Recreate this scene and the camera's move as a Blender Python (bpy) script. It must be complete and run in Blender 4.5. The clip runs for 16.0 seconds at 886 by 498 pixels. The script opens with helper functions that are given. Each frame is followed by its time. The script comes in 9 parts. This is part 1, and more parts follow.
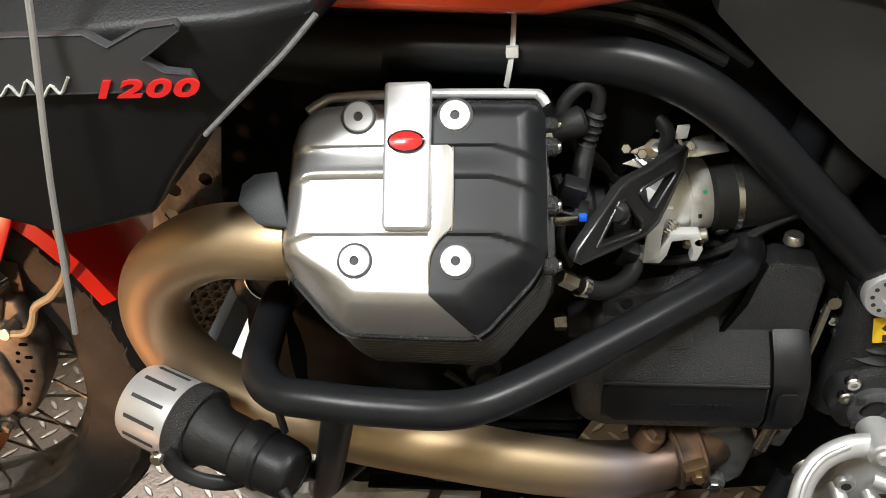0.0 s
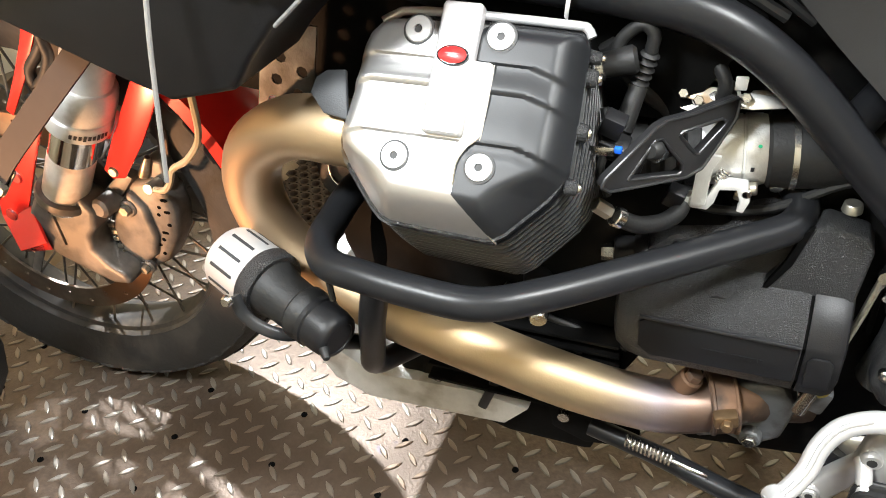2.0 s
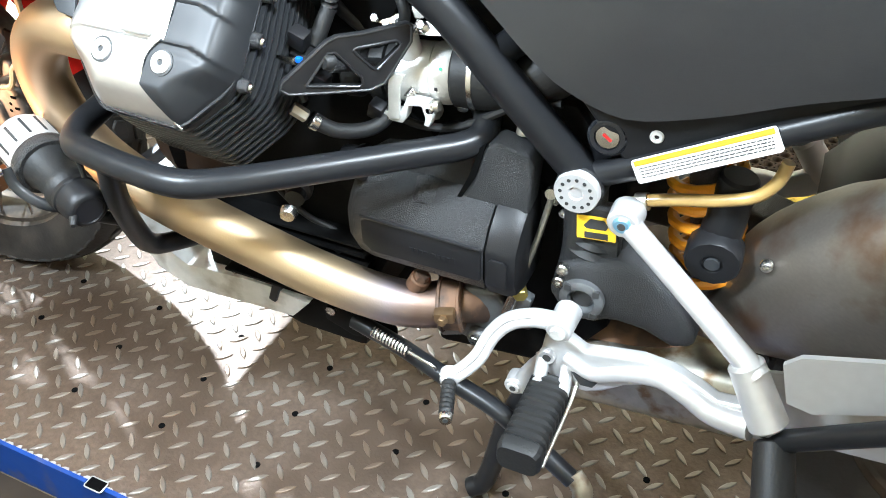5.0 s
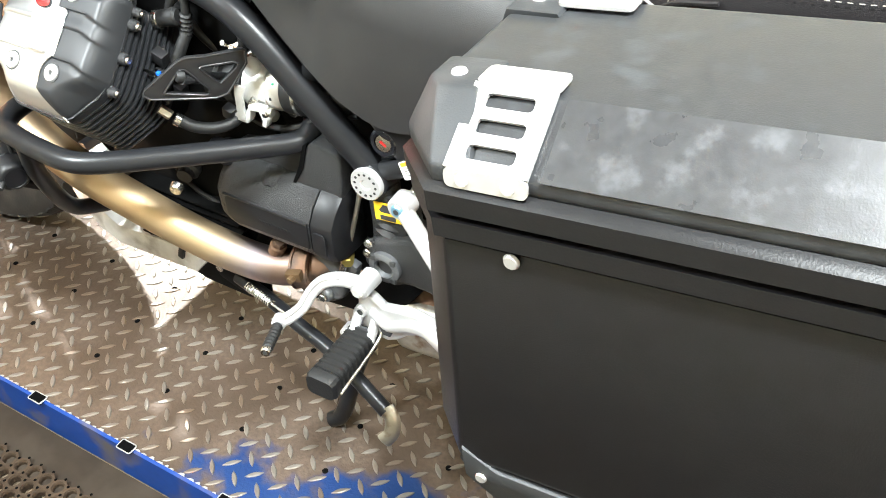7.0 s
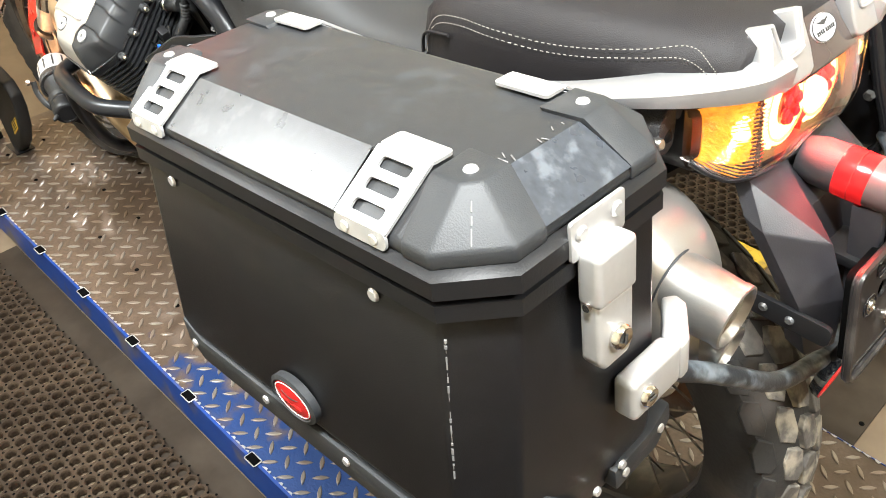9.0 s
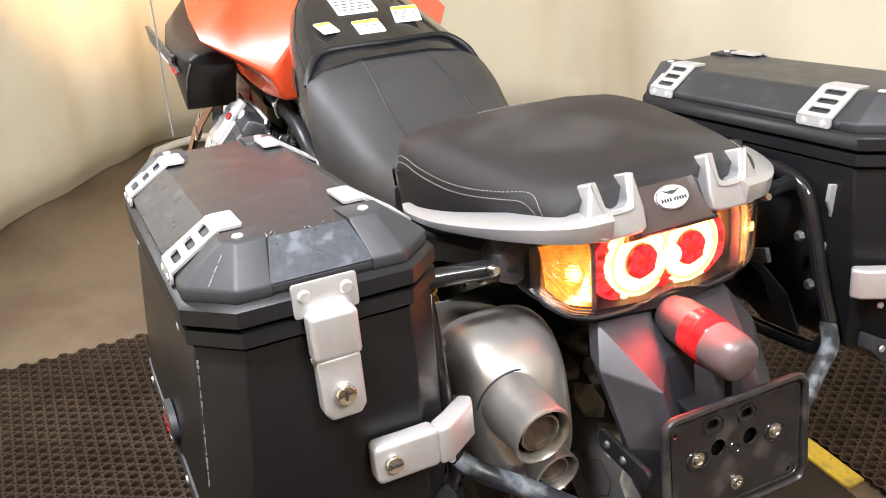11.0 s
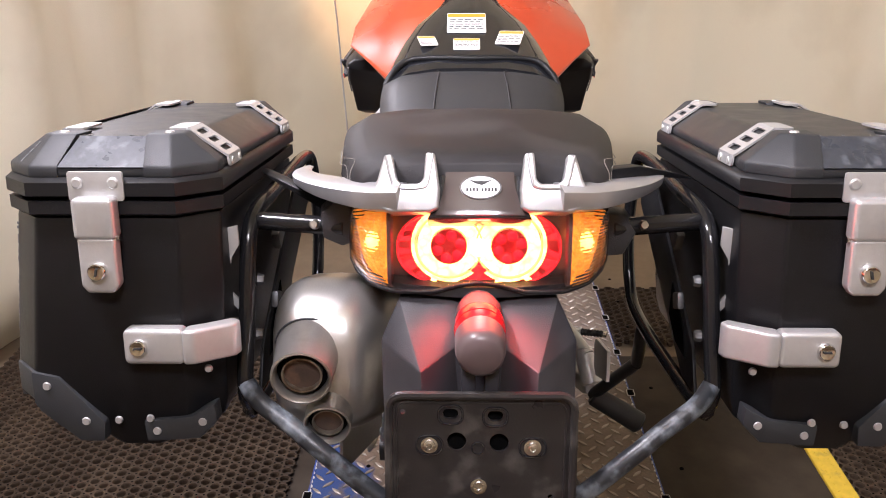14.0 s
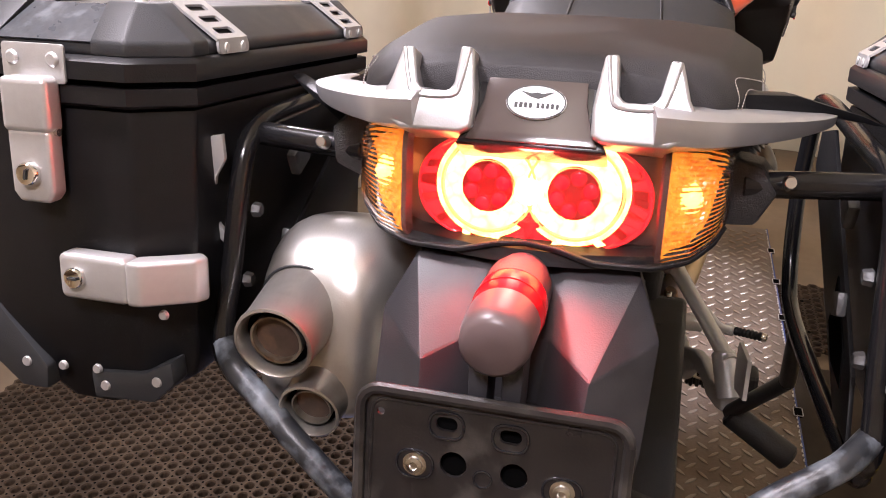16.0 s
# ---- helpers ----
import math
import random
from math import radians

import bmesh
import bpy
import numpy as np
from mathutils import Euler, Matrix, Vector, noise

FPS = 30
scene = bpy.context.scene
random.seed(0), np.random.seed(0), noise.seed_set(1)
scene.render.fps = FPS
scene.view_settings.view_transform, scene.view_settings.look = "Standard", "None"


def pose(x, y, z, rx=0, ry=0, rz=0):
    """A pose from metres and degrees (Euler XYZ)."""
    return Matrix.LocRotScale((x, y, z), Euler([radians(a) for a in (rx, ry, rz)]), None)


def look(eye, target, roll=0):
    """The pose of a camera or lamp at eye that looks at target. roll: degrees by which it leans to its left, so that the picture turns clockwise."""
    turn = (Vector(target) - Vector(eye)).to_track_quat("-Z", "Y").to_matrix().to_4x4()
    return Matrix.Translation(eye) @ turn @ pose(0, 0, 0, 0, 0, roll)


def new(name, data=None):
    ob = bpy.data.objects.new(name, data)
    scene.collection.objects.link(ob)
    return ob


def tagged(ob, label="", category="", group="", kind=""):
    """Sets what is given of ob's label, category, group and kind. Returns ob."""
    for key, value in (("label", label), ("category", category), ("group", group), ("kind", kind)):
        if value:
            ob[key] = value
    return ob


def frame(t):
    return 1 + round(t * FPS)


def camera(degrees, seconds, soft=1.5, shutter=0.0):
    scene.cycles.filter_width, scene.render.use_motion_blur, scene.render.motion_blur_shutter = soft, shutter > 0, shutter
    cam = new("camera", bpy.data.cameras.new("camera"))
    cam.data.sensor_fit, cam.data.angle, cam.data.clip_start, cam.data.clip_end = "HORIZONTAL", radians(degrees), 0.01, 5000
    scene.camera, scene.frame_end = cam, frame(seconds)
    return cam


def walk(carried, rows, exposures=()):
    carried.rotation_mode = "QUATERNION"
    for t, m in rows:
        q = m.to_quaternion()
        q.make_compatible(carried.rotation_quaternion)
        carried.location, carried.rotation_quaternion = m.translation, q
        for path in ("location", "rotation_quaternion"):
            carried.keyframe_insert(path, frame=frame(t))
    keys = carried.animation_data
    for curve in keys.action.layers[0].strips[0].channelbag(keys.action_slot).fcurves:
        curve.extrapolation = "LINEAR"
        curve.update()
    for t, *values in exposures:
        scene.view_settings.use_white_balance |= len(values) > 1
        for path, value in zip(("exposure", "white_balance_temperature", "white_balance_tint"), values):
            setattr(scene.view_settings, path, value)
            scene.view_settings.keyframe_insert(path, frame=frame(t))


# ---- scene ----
cam = camera(54.5, 16.0, soft=1.0)
PATH = [
    (0, (0.53, -0.724, 0.98), (0.314, 0.917, -0.144), -4.2),
    (0.5, (0.578, -0.722, 0.971), (0.241, 0.877, -0.182), -4.1),
    (1, (0.601, -0.737, 0.977), (0.146, 0.809, -0.207), -3.9),
    (1.5, (0.634, -0.763, 0.984), (0.092, 0.743, -0.216), -3.8),
    (2, (0.66, -0.77, 0.991), (0.034, 0.695, -0.218), -4.1),
    (2.5, (0.677, -0.769, 0.997), (-0.004, 0.667, -0.218), -4.2),
    (3, (0.707, -0.779, 1.004), (-0.001, 0.632, -0.223), -4.0),
    (3.5, (0.772, -0.805, 1.021), (0.077, 0.6, -0.221), -3.2),
    (4, (0.841, -0.826, 1.019), (0.165, 0.573, -0.24), -2.3),
    (4.5, (0.904, -0.805, 1.011), (0.242, 0.592, -0.258), -1.5),
    (5, (0.997, -0.779, 1.007), (0.325, 0.607, -0.268), -1.3),
    (5.2, (1.021, -0.772, 1.019), (0.344, 0.604, -0.266), -1.3),
    (7.3, (1.403, -0.827, 1.168), (0.602, 0.442, -0.154), -0.9),
    (7.4, (1.423, -0.815, 1.168), (0.605, 0.44, -0.158), -1.0),
    (7.5, (1.437, -0.814, 1.171), (0.611, 0.438, -0.153), -0.9),
    (8, (1.544, -0.791, 1.199), (0.631, 0.408, -0.116), -1.1),
    (8.5, (1.635, -0.776, 1.236), (0.635, 0.36, -0.071), -1.3),
    (9, (1.792, -0.75, 1.267), (0.692, 0.317, -0.018), -1.5),
    (9.5, (1.9, -0.735, 1.281), (0.678, 0.292, 0.077), -1.7),
    (10, (1.965, -0.696, 1.279), (0.598, 0.273, 0.188), -1.7),
    (10.2, (1.991, -0.668, 1.282), (0.567, 0.281, 0.247), -1.6),
    (12.3, (2.339, -0.365, 1.27), (0.571, 0.048, 0.431), -0.2),
    (12.5, (2.345, -0.332, 1.265), (0.562, 0.023, 0.43), -0.3),
    (13, (2.373, -0.215, 1.254), (0.55, -0.025, 0.454), -1.0),
    (13.5, (2.377, -0.135, 1.241), (0.538, -0.053, 0.458), -0.8),
    (14, (2.362, -0.02, 1.197), (0.517, -0.06, 0.427), -0.3),
    (14.5, (2.342, 0.048, 1.162), (0.504, -0.133, 0.394), -0.4),
    (15, (2.266, 0.061, 1.128), (0.456, -0.239, 0.333), -0.0),
    (15.5, (2.187, 0.077, 1.108), (0.409, -0.315, 0.278), -0.2),
    (16, (2.107, 0.095, 1.073), (0.355, -0.387, 0.237), 0.1),
]
walk(cam, [(t, look(eye, target, roll)) for t, eye, target, roll in PATH],
     exposures=[(0.0, -0.66, 6250, 6), (0.5, -0.46, 6250, 6), (1.5, 0.25, 6200, 6), (3.0, 0.48, 5750, 6), (5.0, 0.95, 5400, 2), (7.5, 1.08, 6050, 3), (8.5, 0.78, 6100, 5), (9.0, 0.76, 6100, 5), (10.2, 0.58, 6000, 8), (12.5, -0.12, 5950, 20), (13.5, -0.07, 6000, 22), (14.0, -0.18, 6000, 23), (15.0, 0.0, 6150, 25), (16.0, -0.08, 6200, 27)])

# ---- world, lamps ----
world = bpy.data.worlds.new("world")
scene.world = world
world.use_nodes = True
world.node_tree.nodes["Background"].inputs["Color"].default_value = (1.0, 0.96, 0.92, 1)
world.node_tree.nodes["Background"].inputs["Strength"].default_value = 0.006


def area_lamp(name, eye, target, watts, w, h, color, spread=150):
    data = bpy.data.lights.new(name, "AREA")
    data.shape, data.size, data.size_y, data.energy, data.color = "RECTANGLE", w, h, watts, color
    data.spread = radians(spread)
    ob = new(name, data)
    ob.matrix_world = look(eye, target)
    return tagged(ob, "bright panel work lamp of the booth", "lamp", kind="structure")


def spot_lamp(name, eye, target, watts, size, angle, color, blend=0.5):
    data = bpy.data.lights.new(name, "SPOT")
    data.energy, data.color, data.shadow_soft_size, data.spot_size, data.spot_blend = watts, color, size, radians(angle), blend
    ob = new(name, data)
    ob.matrix_world = look(eye, target)
    return tagged(ob, "lit lamp", "lamp", kind="structure")


area_lamp("work_lamp_ceiling", (1.6, -0.80, 2.45), (1.0, -0.1, 0.3), 31, 0.34, 0.20, (1.0, 0.97, 0.94), 120)
spot_lamp("work_lamp_east", (-1.05, 0.98, 1.95), (0.06, 0.03, 0.03), 420, 0.032, 24, (1.0, 0.98, 0.97), 0.9)
area_lamp("work_lamp_west", (0.04, -1.06, 1.74), (0.42, -0.20, 0.66), 12, 0.30, 0.18, (1.0, 0.98, 0.96), 110)
area_lamp("work_lamp_rear", (2.9, 0.0, 2.45), (-1.2, 0.0, 0.9), 45, 0.6, 0.4, (1.0, 0.97, 0.92), 170)
spot_lamp("headlamp_light", (-0.40, -0.02, 0.90), (-1.5, -0.20, 1.05), 82, 0.06, 82, (1.0, 0.56, 0.27), 1.0)
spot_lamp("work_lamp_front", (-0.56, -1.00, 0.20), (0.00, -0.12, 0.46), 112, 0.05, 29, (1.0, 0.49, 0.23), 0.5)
spot_lamp("tail_light_glow", (1.531, 0.0, 0.851), (1.75, 0.0, 0.875), 9.5, 0.018, 176, (1.0, 0.05, 0.035), 0.3)


# ---- materials ----
def material(name, color, rough=0.5, metal=0.0, vary=0.15, scale=30.0, bump=0.0, bump_scale=None, second=None,
             patch=4.0, amount=0.5, coat=0.0, rough_vary=0.12, stretch=(1, 1, 1), gloss=0.5):
    """A surface with grain at a fine scale and stains of a second colour at a coarse one."""
    m = bpy.data.materials.new(name)
    m.use_nodes = True
    nt = m.node_tree
    N, L = nt.nodes, nt.links
    b = N["Principled BSDF"]
    co = N.new("ShaderNodeTexCoord")
    mp = N.new("ShaderNodeMapping")
    mp.inputs["Scale"].default_value = stretch
    L.new(co.outputs["Object"], mp.inputs["Vector"])
    fine = N.new("ShaderNodeTexNoise")
    fine.inputs["Scale"].default_value, fine.inputs["Detail"].default_value = scale, 5
    L.new(mp.outputs[0], fine.inputs["Vector"])
    big = N.new("ShaderNodeTexNoise")
    big.inputs["Scale"].default_value, big.inputs["Detail"].default_value = patch, 6
    L.new(co.outputs["Object"], big.inputs["Vector"])
    mix = N.new("ShaderNodeMix")
    mix.data_type = "RGBA"
    dark = tuple(c * (1 - vary) for c in color)
    lite = tuple(min(1, c * (1 + vary)) for c in color)
    mix.inputs[6].default_value, mix.inputs[7].default_value = (*dark, 1), (*lite, 1)
    L.new(fine.outputs[0], mix.inputs[0])
    out = mix.outputs[2]
    if second:
        ramp = N.new("ShaderNodeValToRGB")
        ramp.color_ramp.elements[0].position, ramp.color_ramp.elements[1].position = 0.62 - amount * 0.3, 0.72 - amount * 0.2
        L.new(big.outputs[0], ramp.inputs[0])
        mix2 = N.new("ShaderNodeMix")
        mix2.data_type = "RGBA"
        mix2.inputs[7].default_value = (*second, 1)
        L.new(ramp.outputs[0], mix2.inputs[0])
        L.new(out, mix2.inputs[6])
        out = mix2.outputs[2]
    L.new(out, b.inputs["Base Color"])
    b.inputs["Specular IOR Level"].default_value = gloss
    rr = N.new("ShaderNodeMapRange")
    rr.inputs["To Min"].default_value, rr.inputs["To Max"].default_value = max(0.02, rough - rough_vary), min(1, rough + rough_vary)
    L.new(big.outputs[0], rr.inputs[0])
    L.new(rr.outputs[0], b.inputs["Roughness"])
    b.inputs["Metallic"].default_value, b.inputs["Coat Weight"].default_value = metal, coat
    if bump:
        bn = N.new("ShaderNodeBump")
        bn.inputs["Strength"].default_value, bn.inputs["Distance"].default_value = bump, 0.002
        tex = fine
        if bump_scale:
            tex = N.new("ShaderNodeTexNoise")
            tex.inputs["Scale"].default_value, tex.inputs["Detail"].default_value = bump_scale, 3
            L.new(co.outputs["Object"], tex.inputs["Vector"])
        L.new(tex.outputs[0], bn.inputs["Height"])
        L.new(bn.outputs[0], b.inputs["Normal"])
    return m


def glow(name, color, strength, base=(0.5, 0.02, 0.02)):
    m = bpy.data.materials.new(name)
    m.use_nodes = True
    b = m.node_tree.nodes["Principled BSDF"]
    b.inputs["Base Color"].default_value, b.inputs["Roughness"].default_value = (*base, 1), 0.2
    b.inputs["Emission Color"].default_value, b.inputs["Emission Strength"].default_value = (*color, 1), strength
    return m


def lamp_glass(name, hot, red, strength, base=(0.5, 0.02, 0.02)):
    """Lit lamp reflector: facets between a hot and a red glow."""
    m = glow(name, hot, strength, base)
    nt = m.node_tree
    b = nt.nodes["Principled BSDF"]
    co = nt.nodes.new("ShaderNodeTexCoord")
    v = nt.nodes.new("ShaderNodeTexVoronoi")
    v.inputs["Scale"].default_value = 130
    nt.links.new(co.outputs["Object"], v.inputs["Vector"])
    mix = nt.nodes.new("ShaderNodeMix")
    mix.data_type = "RGBA"
    mix.inputs[6].default_value, mix.inputs[7].default_value = (*hot, 1), (*red, 1)
    ramp = nt.nodes.new("ShaderNodeMapRange")
    ramp.inputs["From Min"].default_value, ramp.inputs["From Max"].default_value = 0.35, 0.85
    nt.links.new(v.outputs["Distance"], ramp.inputs[0])
    nt.links.new(ramp.outputs[0], mix.inputs[0])
    nt.links.new(mix.outputs[2], b.inputs["Emission Color"])
    return m


def clear(name, color, rough=0.03, ior=1.45, weight=1.0):
    m = bpy.data.materials.new(name)
    m.use_nodes = True
    b = m.node_tree.nodes["Principled BSDF"]
    b.inputs["Base Color"].default_value, b.inputs["Roughness"].default_value = (*color, 1), rough
    b.inputs["Transmission Weight"].default_value, b.inputs["IOR"].default_value = weight, ior
    return m


BLACK_TUBE = material("black_tube", (0.012, 0.0125, 0.014), 0.34, vary=0.2, scale=60, bump=0.06, bump_scale=260, second=(0.03, 0.03, 0.03), patch=9, amount=0.1, rough_vary=0.06, gloss=0.27)
BLACK_CAST = material("black_cast", (0.022, 0.0225, 0.024), 0.35, vary=0.35, scale=300, bump=1.0, bump_scale=850, gloss=0.55)
FIN_BLACK = material("fin_black", (0.016, 0.017, 0.019), 0.38, vary=0.2, scale=60, bump=0.08, bump_scale=700, rough_vary=0.06, gloss=0.5)
GREY_CAST = material("grey_cast", (0.13, 0.135, 0.14), 0.48, 0.5, vary=0.3, scale=60, bump=0.3, bump_scale=300, second=(0.06, 0.055, 0.05), patch=22, amount=0.5)
GUARD_BLACK = material("guard_black", (0.018, 0.018, 0.019), 0.34, vary=0.12, scale=60, bump=0.06, bump_scale=700, gloss=0.7)
YELLOW_ZINC = material("yellow_zinc", (0.45, 0.36, 0.10), 0.35, 0.8, vary=0.2, scale=80)
BLACK_PLASTIC = material("black_plastic", (0.011, 0.011, 0.012), 0.42, vary=0.15, scale=40, bump=0.12, bump_scale=700, rough_vary=0.08, gloss=0.28)
GREY_PLASTIC = material("grey_plastic", (0.029, 0.031, 0.034), 0.5, vary=0.15, scale=40, bump=0.15, bump_scale=800, second=(0.05, 0.05, 0.052), patch=12, amount=0.2, gloss=0.38)
BLACK_COVER = material("black_cover", (0.014, 0.015, 0.017), 0.46, vary=0.15, scale=50, bump=0.05, bump_scale=900, rough_vary=0.05, gloss=0.45)
BLACK_GLOSS = material("black_gloss", (0.012, 0.013, 0.016), 0.12, vary=0.1, scale=30, coat=0.6, rough_vary=0.04)
# Near-black, hardly glossy: the shade deep between the parts is in the colour.
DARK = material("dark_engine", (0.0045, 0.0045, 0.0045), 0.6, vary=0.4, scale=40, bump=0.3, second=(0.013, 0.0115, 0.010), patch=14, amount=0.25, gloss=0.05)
RUBBER = material("rubber", (0.012, 0.012, 0.012), 0.55, vary=0.3, scale=50, bump=0.2, bump_scale=300, gloss=0.4)
TYRE = material("tyre", (0.017, 0.016, 0.015), 0.72, vary=0.35, scale=40, bump=0.4, bump_scale=160, second=(0.042, 0.036, 0.031), patch=10, amount=0.4)
TYRE_BLOCK = material("tyre_block", (0.085, 0.076, 0.066), 0.85, vary=0.7, scale=70, bump=0.8, bump_scale=160, second=(0.27, 0.24, 0.19), patch=30, amount=0.5)
SILVER = material("silver_cover", (0.64, 0.635, 0.63), 0.31, 0.85, vary=0.06, scale=120, bump=0.05, bump_scale=900, rough_vary=0.05)
SATIN = material("satin_alloy", (0.58, 0.58, 0.585), 0.40, 0.5, vary=0.08, scale=90, bump=0.06, bump_scale=600, rough_vary=0.06)
CAST_ALU = material("cast_alloy", (0.72, 0.72, 0.70), 0.42, 0.4, vary=0.2, scale=60, bump=0.25, bump_scale=400, second=(0.40, 0.38, 0.34), patch=16, amount=0.3)
STRAP_ALU = material("strap_alloy", (0.55, 0.55, 0.55), 0.42, 0.6, vary=0.08, scale=120, bump=0.08, bump_scale=500, patch=20)
STEEL = material("bright_steel", (0.62, 0.61, 0.58), 0.26, 1.0, vary=0.12, scale=80, rough_vary=0.1)
CHROME = material("chrome", (0.75, 0.74, 0.72), 0.10, 1.0, vary=0.05, rough_vary=0.04)
ZINC = material("zinc_steel", (0.42, 0.40, 0.34), 0.42, 0.9, vary=0.35, scale=70, bump=0.2, second=(0.22, 0.15, 0.09), patch=30, amount=0.35)
MUFFLER = material("muffler_steel", (0.20, 0.182, 0.160), 0.40, 0.8, vary=0.14, scale=90, bump=0.05, bump_scale=500, second=(0.13, 0.085, 0.055), patch=12, amount=0.4, stretch=(1, 4, 4))
RED_PAINT = material("red_paint", (0.58, 0.018, 0.012), 0.25, vary=0.06, scale=60, coat=0.5, rough_vary=0.05)
RED_DARK = material("red_dark", (0.25, 0.012, 0.010), 0.4, vary=0.2)
# Dusty chrome, pale and warm: the front lamp's light is in the colour.
LIT_DUSTY_CHROME = material("lit_dusty_chrome", (0.74, 0.68, 0.61), 0.45, 0.25, vary=0.25, scale=60, bump=0.1, bump_scale=400, second=(0.50, 0.40, 0.32), patch=20, amount=0.4)
RED_BADGE = material("red_badge", (0.55, 0.02, 0.02), 0.22, vary=0.05, coat=0.6)
ORANGE_PAINT = material("orange_paint", (0.56, 0.060, 0.016), 0.28, vary=0.06, scale=50, coat=0.5, rough_vary=0.05)
VINYL = material("seat_vinyl", (0.015, 0.0135, 0.0145), 0.5, gloss=0.3, vary=0.12, scale=200, bump=0.35, bump_scale=1100, second=(0.033, 0.031, 0.032), patch=6, amount=0.4, rough_vary=0.06)
SEAT_SIDE = material("seat_side", (0.029, 0.029, 0.030), 0.5, gloss=0.42, vary=0.10, scale=200, bump=0.25, bump_scale=1000, second=(0.037, 0.037, 0.037), patch=5, amount=0.3, rough_vary=0.06)
PANNIER_BLACK = material("pannier_black", (0.008, 0.008, 0.009), 0.30, vary=0.3, scale=60, bump=0.16, bump_scale=900, patch=5, rough_vary=0.08, gloss=0.28)
# Paler than the case black: ceiling light on the lid is in the colour.
LID_LIT = material("lid_lit", (0.030, 0.031, 0.033), 0.36, vary=0.2, scale=120, bump=0.09, bump_scale=900, second=(0.040, 0.043, 0.047), patch=30, amount=0.2, gloss=0.27)
THREAD = material("thread", (0.30, 0.28, 0.25), 0.7)
SCUFF = material("scuffed_edge", (0.17, 0.17, 0.17), 0.6, vary=0.6, scale=300)
REFLECTOR = material("amber_reflector", (0.55, 0.13, 0.02), 0.2, vary=0.3, scale=200, coat=0.6)
TAN_HOSE = material("tan_hose", (0.36, 0.30, 0.20), 0.4, vary=0.15, scale=60)
STICKER = material("sticker_white", (0.82, 0.81, 0.78), 0.4, vary=0.03)
STICKER_ORANGE = material("sticker_orange", (0.85, 0.30, 0.02), 0.4, vary=0.05)
STICKER_YELLOW = material("sticker_yellow", (0.85, 0.55, 0.02), 0.4, vary=0.08)
# Black for print, and for shade painted into sockets, notches and drillings.
INK_SHADE = material("ink_shade", (0.03, 0.03, 0.03), 0.6)
GREY_INK = material("grey_ink", (0.050, 0.050, 0.053), 0.35, vary=0.1)
RED_INK = material("red_ink", (0.75, 0.02, 0.02), 0.4)
WHITE_INK = material("white_ink", (0.6, 0.6, 0.58), 0.4)
HOSE = material("amber_hose", (0.36, 0.24, 0.08), 0.3, vary=0.3, scale=40, coat=0.3)
SPRING = material("spring_yellow", (0.75, 0.30, 0.01), 0.35, vary=0.1)
BRAKE = material("brake_disc", (0.22, 0.185, 0.15), 0.42, 0.9, vary=0.4, scale=60, second=(0.2, 0.11, 0.06), patch=12, amount=0.5)
CALIPER = material("caliper", (0.098, 0.090, 0.082), 0.48, 0.35, vary=0.5, scale=60, bump=0.12, bump_scale=320, second=(0.165, 0.145, 0.125), patch=22, amount=0.5)
RIM = material("rim", (0.055, 0.050, 0.046), 0.38, 0.5, vary=0.4, scale=40, second=(0.16, 0.13, 0.10), patch=10, amount=0.3)
SPOKE = material("spoke_steel", (0.12, 0.108, 0.095), 0.42, 0.6, vary=0.4, scale=60, second=(0.26, 0.20, 0.15), patch=30, amount=0.35)
RED_LENS = glow("red_lamp", (1.0, 0.015, 0.018), 1.6)
RED_HOT = lamp_glass("red_lamp_ring", (1.0, 0.62, 0.15), (1.0, 0.34, 0.07), 8.0)
RING_EDGE = glow("red_lamp_rim", (1.0, 0.22, 0.05), 5.0)
RAIL = material("rail_alloy", (0.54, 0.54, 0.555), 0.36, 0.75, vary=0.06, scale=90, bump=0.05, bump_scale=700, rough_vary=0.05)
RUST = material("rusty_steel", (0.10, 0.070, 0.055), 0.6, 0.5, vary=0.4, scale=60, bump=0.3, second=(0.22, 0.13, 0.08), patch=25, amount=0.5)
# Smoky mirror; the red light of the bowls is mixed into its colour.
SHELL = material("lamp_shell", (0.17, 0.085, 0.085), 0.22, 0.6, vary=0.1, rough_vary=0.05)
TRIM_GLOSS = material("trim_gloss", (0.06, 0.045, 0.042), 0.16, vary=0.1, coat=0.5, rough_vary=0.04)
DIODE = glow("red_diode", (1.0, 0.01, 0.02), 0.55, (0.45, 0.01, 0.02))
RED_DIM = glow("red_reflector", (1.0, 0.01, 0.012), 0.10, (0.25, 0.008, 0.008))
# Lid paint made glossier and flecked paler, to carry the lamp's sheen.
LID_SHEEN = material("lid_sheen", (0.030, 0.031, 0.034), 0.30, vary=0.4, scale=160, bump=0.06, bump_scale=900, second=(0.058, 0.060, 0.066), patch=40, amount=0.14, gloss=0.62)
POD_TIP = material("pod_tip", (0.12, 0.085, 0.085), 0.3, vary=0.1)
WORN = material("worn_black", (0.042, 0.047, 0.056), 0.30, vary=0.5, scale=160, bump=0.05, bump_scale=300, second=(0.095, 0.105, 0.12), patch=60, amount=0.25)
AMBER = lamp_glass("amber_lens", (1.0, 0.40, 0.03), (0.92, 0.14, 0.006), 0.85, (0.60, 0.16, 0.015))
AMBER_LIT = glow("amber_bulb", (1.0, 0.50, 0.10), 5.0, (0.8, 0.3, 0.05))
GLASS = clear("lens_glass", (0.97, 0.93, 0.93), 0.03, 1.4)
